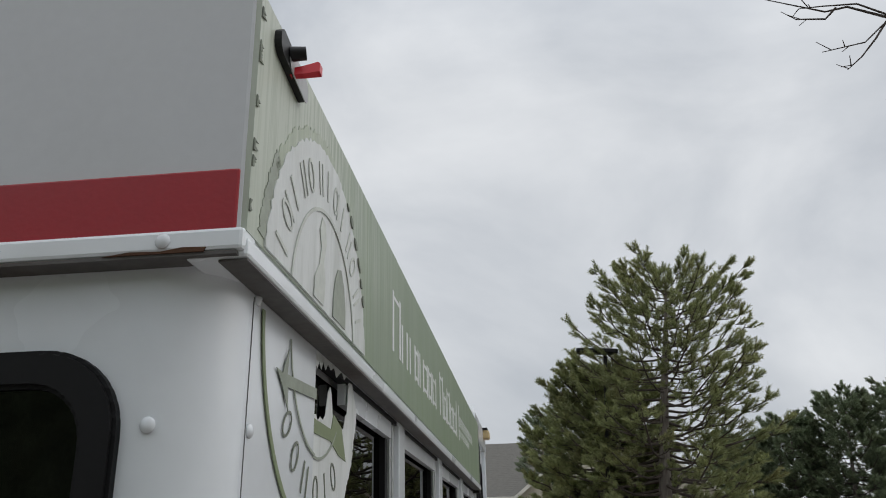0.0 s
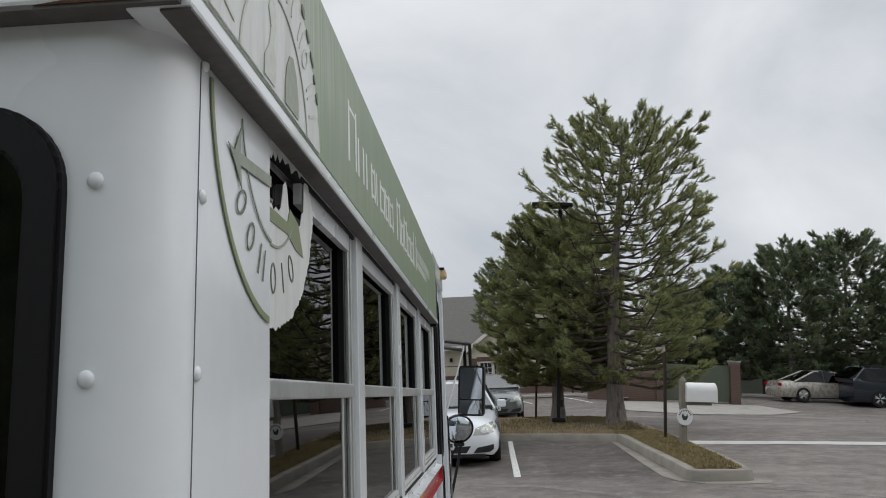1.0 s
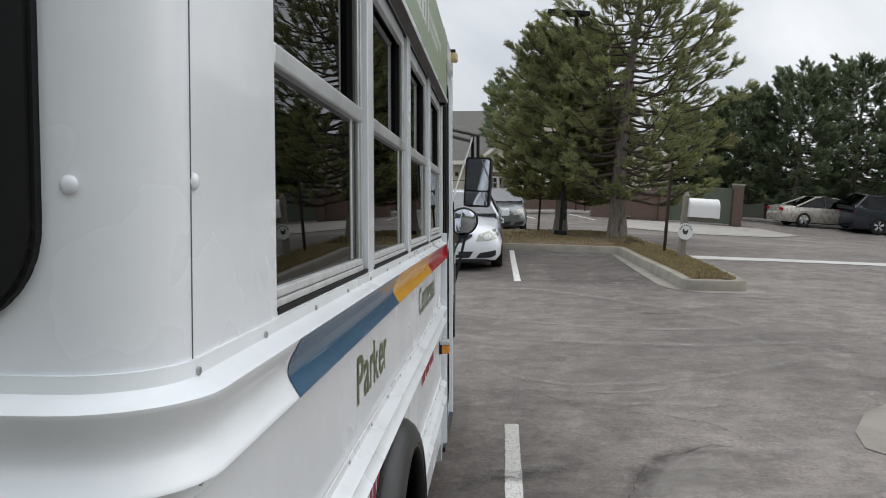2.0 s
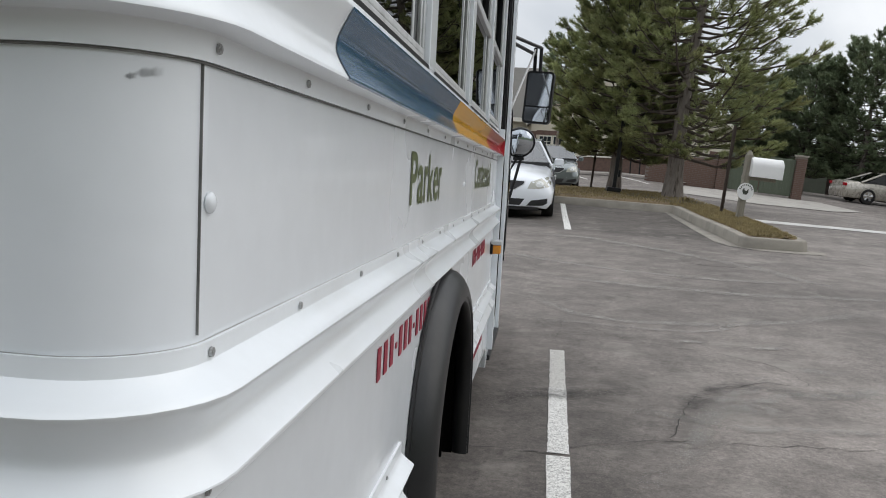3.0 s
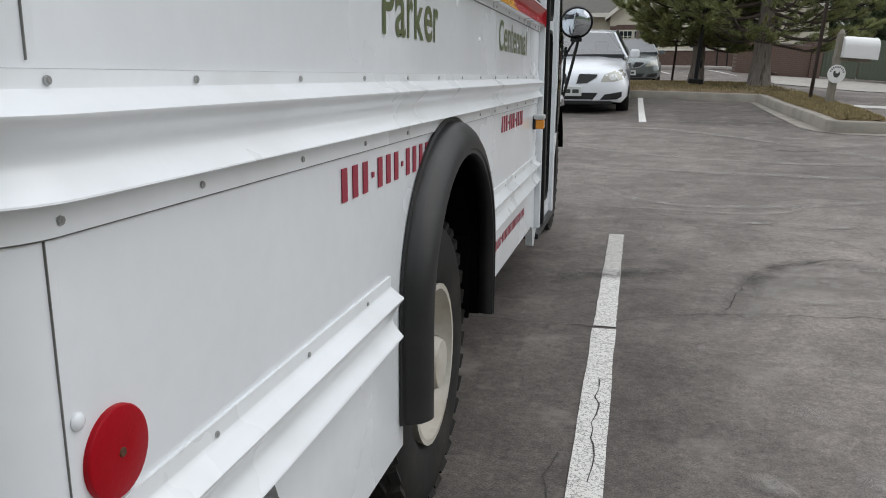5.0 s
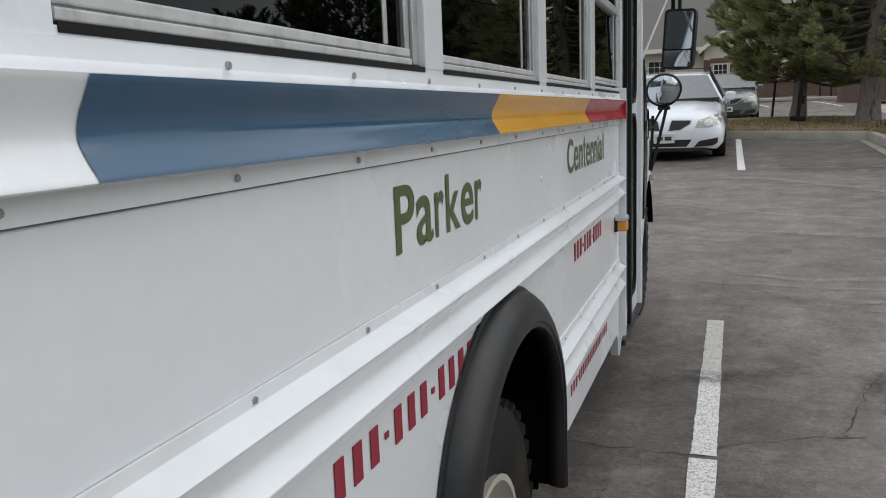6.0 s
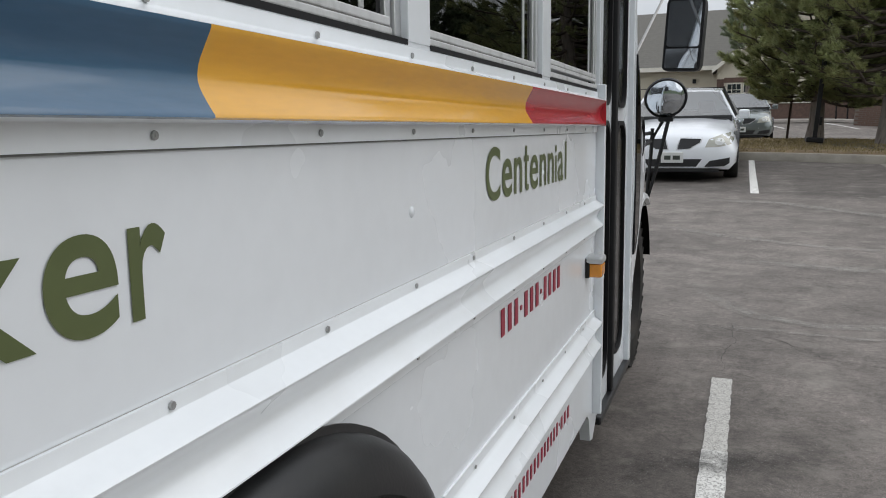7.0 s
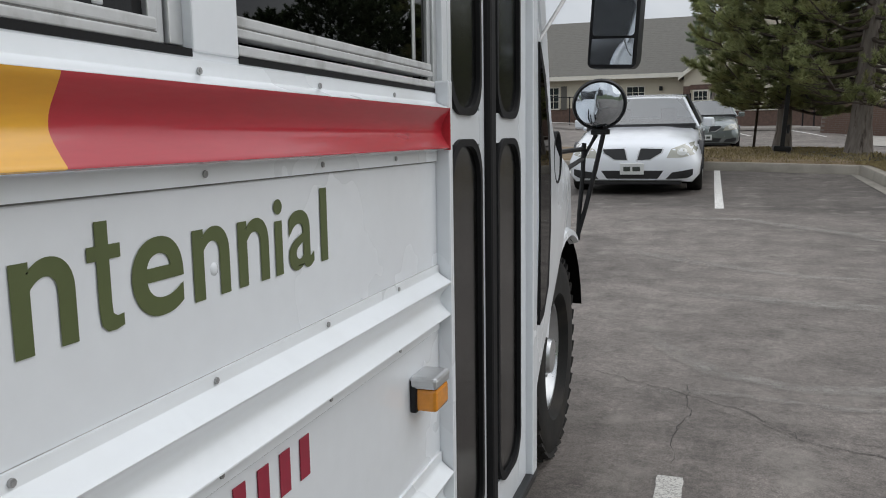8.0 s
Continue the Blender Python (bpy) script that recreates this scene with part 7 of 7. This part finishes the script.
    window(0.44, 0.98, 2.40, 3.16, G, 1, 2)
    window(1.10, 1.56, 2.40, 3.12, G, 1, 2)
    window(3.0, 4.4, 2.40, 3.16, G, 4, 3)
    window(-7.5, -6.75, 2.62, 3.62, Y, 3, 3)
    window(-3.4, -2.6, 2.75, 3.55, Y, 3, 3)
    for x in (-7.85, -6.62):
        part("shutter", new_box(x, x + 0.28, Y - 0.06, Y - 0.005, 2.55, 3.7), M_SHINGLE, c, "dark grey shutter")
    for x, z in ((-4.9, 3.25), (-1.9, 3.35)):
        part("wall_lamp", new_box(x, x + 0.16, Y - 0.14, Y - 0.005, z, z + 0.2, bevel=0.02), M_BLACKPAINT, c)


building()


def rail_fence():
    c = new("rail_fence")
    c.matrix_world = LEVEL
    tagged(c, "dark metal fence between the lot and the building", "fence")
    z = lambda x, y: height(x, y)
    for i in range(14):
        x, y = 4.1 + i * 0.42, 38.2 - i * 0.1
        part("post", new_box(x - 0.03, x + 0.03, y - 0.03, y + 0.03, z(x, y), z(x, y) + 1.15), M_BLACKPAINT, c)
    part("top_rail", tube(bmesh.new(), [(4.1, 38.2, z(4.1, 38.2) + 1.15), (9.6, 36.9, z(9.6, 36.9) + 1.15)], 0.03, 6), M_BLACKPAINT, c)
    part("wire", tube(bmesh.new(), [(-9, 39.6, 3.06), (-0.4, 39.6, 3.02)], 0.02, 5), M_BLACKPAINT, c)
    for x in (-8.5, -5.8, -3.1, -0.4):
        part("post", new_box(x - 0.025, x + 0.025, 39.57, 39.62, z(x, 39.6), 3.07), M_BLACKPAINT, c)


rail_fence()


# ---- refuse enclosure with brick piers ----
def enclosure():
    c = new("refuse_enclosure")
    c.matrix_world = standing(8.9, 34.1, -2)
    tagged(c, "refuse enclosure with dark brick piers and green gates", "enclosure")

    def pier(x, w, h, y0=-0.22, y1=0.22):
        p = part("pier", new_box(x - w / 2 + 0.012, x + w / 2 - 0.012, y0 + 0.012, y1 - 0.012, -0.2, h), M_MORTAR, c, "dark brick pier")
        part("cap", new_box(x - w / 2 - 0.03, x + w / 2 + 0.03, y0 - 0.03, y1 + 0.03, h, h + 0.07, bevel=0.01), M_CONCRETE, p)
        rows = int(h / 0.075)
        me = None
        for r in range(rows):
            for k in range(2):
                x0 = x - w / 2 + (w / 2) * k
                off = 0.0 if r % 2 == 0 else -0.055
                a, b = max(x - w / 2, x0 + 0.006 + off), min(x + w / 2, x0 + w / 2 - 0.006 + off + (0.055 if k == 1 and r % 2 else 0))
                if me is None:
                    ob = part("brick", new_box(-0.5, 0.5, 0, 1, 0, 0.063), M_BRICK, p)
                    me = ob.data
                else:
                    ob = new("brick", me)
                    ob.parent = p
                ob.matrix_basis = Matrix.Translation(((a + b) / 2, y0, r * 0.075)) @ Matrix.Diagonal((b - a, y1 - y0, 1, 1))

    pier(1.50, 0.40, 1.72)
    pier(-1.55, 0.40, 1.40)
    for x0, x1 in ((-1.34, -0.02), (0.02, 1.30)):
        g = part("gate", new_box(x0, x1, -0.04, 0.04, 0.08, 1.58, bevel=0.008), M_GATE, c, "green gate of ribbed sheet")
        n = 10
        for i in range(n):
            x = x0 + (x1 - x0) * (i + 0.5) / n
            part("rib", new_box(x - 0.025, x + 0.025, -0.062, -0.041, 0.10, 1.56, bevel=0.006), M_GATE, g)
    w = part("side_wall", new_box(-4.6, -1.76, -0.1, 0.1, -0.2, 1.25), M_MORTAR, c, "low dark brick wall")
    me = None
    for r in range(16):
        for k in range(12):
            x0 = -4.6 + k * 0.237 + (0.118 if r % 2 else 0)
            if me is None:
                ob = part("brick", new_box(0, 0.22, -0.112, -0.101, 0, 0.063), M_BRICK, w)
                me = ob.data
            else:
                ob = new("brick", me)
                ob.parent = w
            ob.matrix_basis = Matrix.Translation((x0, 0, r * 0.075))
    part("back_wall", new_box(-1.7, 1.7, 2.6, 2.8, -0.2, 1.6), M_BRICK, c)


enclosure()
slab_pts = [(5.2, 29.4), (7.6, 28.6), (10.4, 29.6), (12.2, 31.5), (11.2, 33.6), (7.2, 33.9), (5.0, 33.4)]
bm = bmesh.new()
flat_patch(bm, slab_pts, 0.02)
tagged(part("concrete_slab", bm, M_PAN), "pale concrete apron before the enclosure", "pavement", kind="structure")
far_kerb = part("far_kerb", strip(bmesh.new(), [(-12, 35.6), (0, 35.4), (4.2, 35.0), (6.0, 34.0)], 0.35, 0.13), M_PAN)
tagged(far_kerb, "pale concrete kerb of the far side of the lot", "kerb", kind="structure")
for a, b in (((1.46, 34.2), (1.9, 33.0)), ((3.38, 34.9), (4.34, 32.7)), ((-1.1, 34.6), (-0.7, 33.2))):
    tagged(part("parking_line", strip(bmesh.new(), between(a, b, 4), 0.11, 0.006), M_LINE), "white parking line across the far lot", "road marking", kind="structure")
for k in range(5):
    tagged(part("parking_line", strip(bmesh.new(), between((11.5 + 0.5 * k, 26.0 - 1.3 * k), (18, 25.2 - 1.3 * k), 5), 0.11, 0.006), M_LINE), "white parking line across the far lot", "road marking", kind="structure")


def shed(x, y, w, d, h, label):
    c = new("shed")
    c.matrix_world = standing(x, y)
    tagged(c, label, "shed")
    part("wall", new_box(-w / 2, w / 2, -d / 2, d / 2, -0.5, h), M_HOUSEWALL, c)
    part("roof", new_box(-w / 2 - 0.3, w / 2 + 0.3, -d / 2 - 0.3, d / 2 + 0.3, h, h + 0.25, bevel=0.05), M_SHINGLE, c)
    part("fascia", new_box(-w / 2 - 0.31, w / 2 + 0.31, -d / 2 - 0.32, -d / 2 - 0.3, h - 0.05, h + 0.12), M_TRIM, c)


shed(20.0, 50, 14, 6, 2.4, "low grey-green building behind the pines")


# ---- distant trees behind the way, which close the lot ----
def tree_line(name, pts, h, seed):
    rg = random.Random(seed)
    bm = bmesh.new()
    row = []
    for i in range(len(pts) - 1):
        for k in range(24):
            t = k / 24
            row.append((pts[i][0] + (pts[i + 1][0] - pts[i][0]) * t, pts[i][1] + (pts[i + 1][1] - pts[i][1]) * t))
    lo = [bm.verts.new(on_lot(x, y, -0.5)) for x, y in row]
    hi = [bm.verts.new(on_lot(x, y, h * (0.62 + 0.25 * noise.noise((x * 0.21, y * 0.21, seed)) + rg.uniform(0, 0.22)))) for x, y in row]
    for i in range(len(row) - 1):
        bm.faces.new((lo[i], lo[i + 1], hi[i + 1], hi[i]))
    tagged(part(name, bm, M_NEEDLE2), "dark line of distant trees beyond the lot", "trees", kind="structure")


tree_line("backdrop", [(46, 52), (52, 10), (46, -14), (20, -19), (-18, -19), (-44, -10)], 13.0, 3)
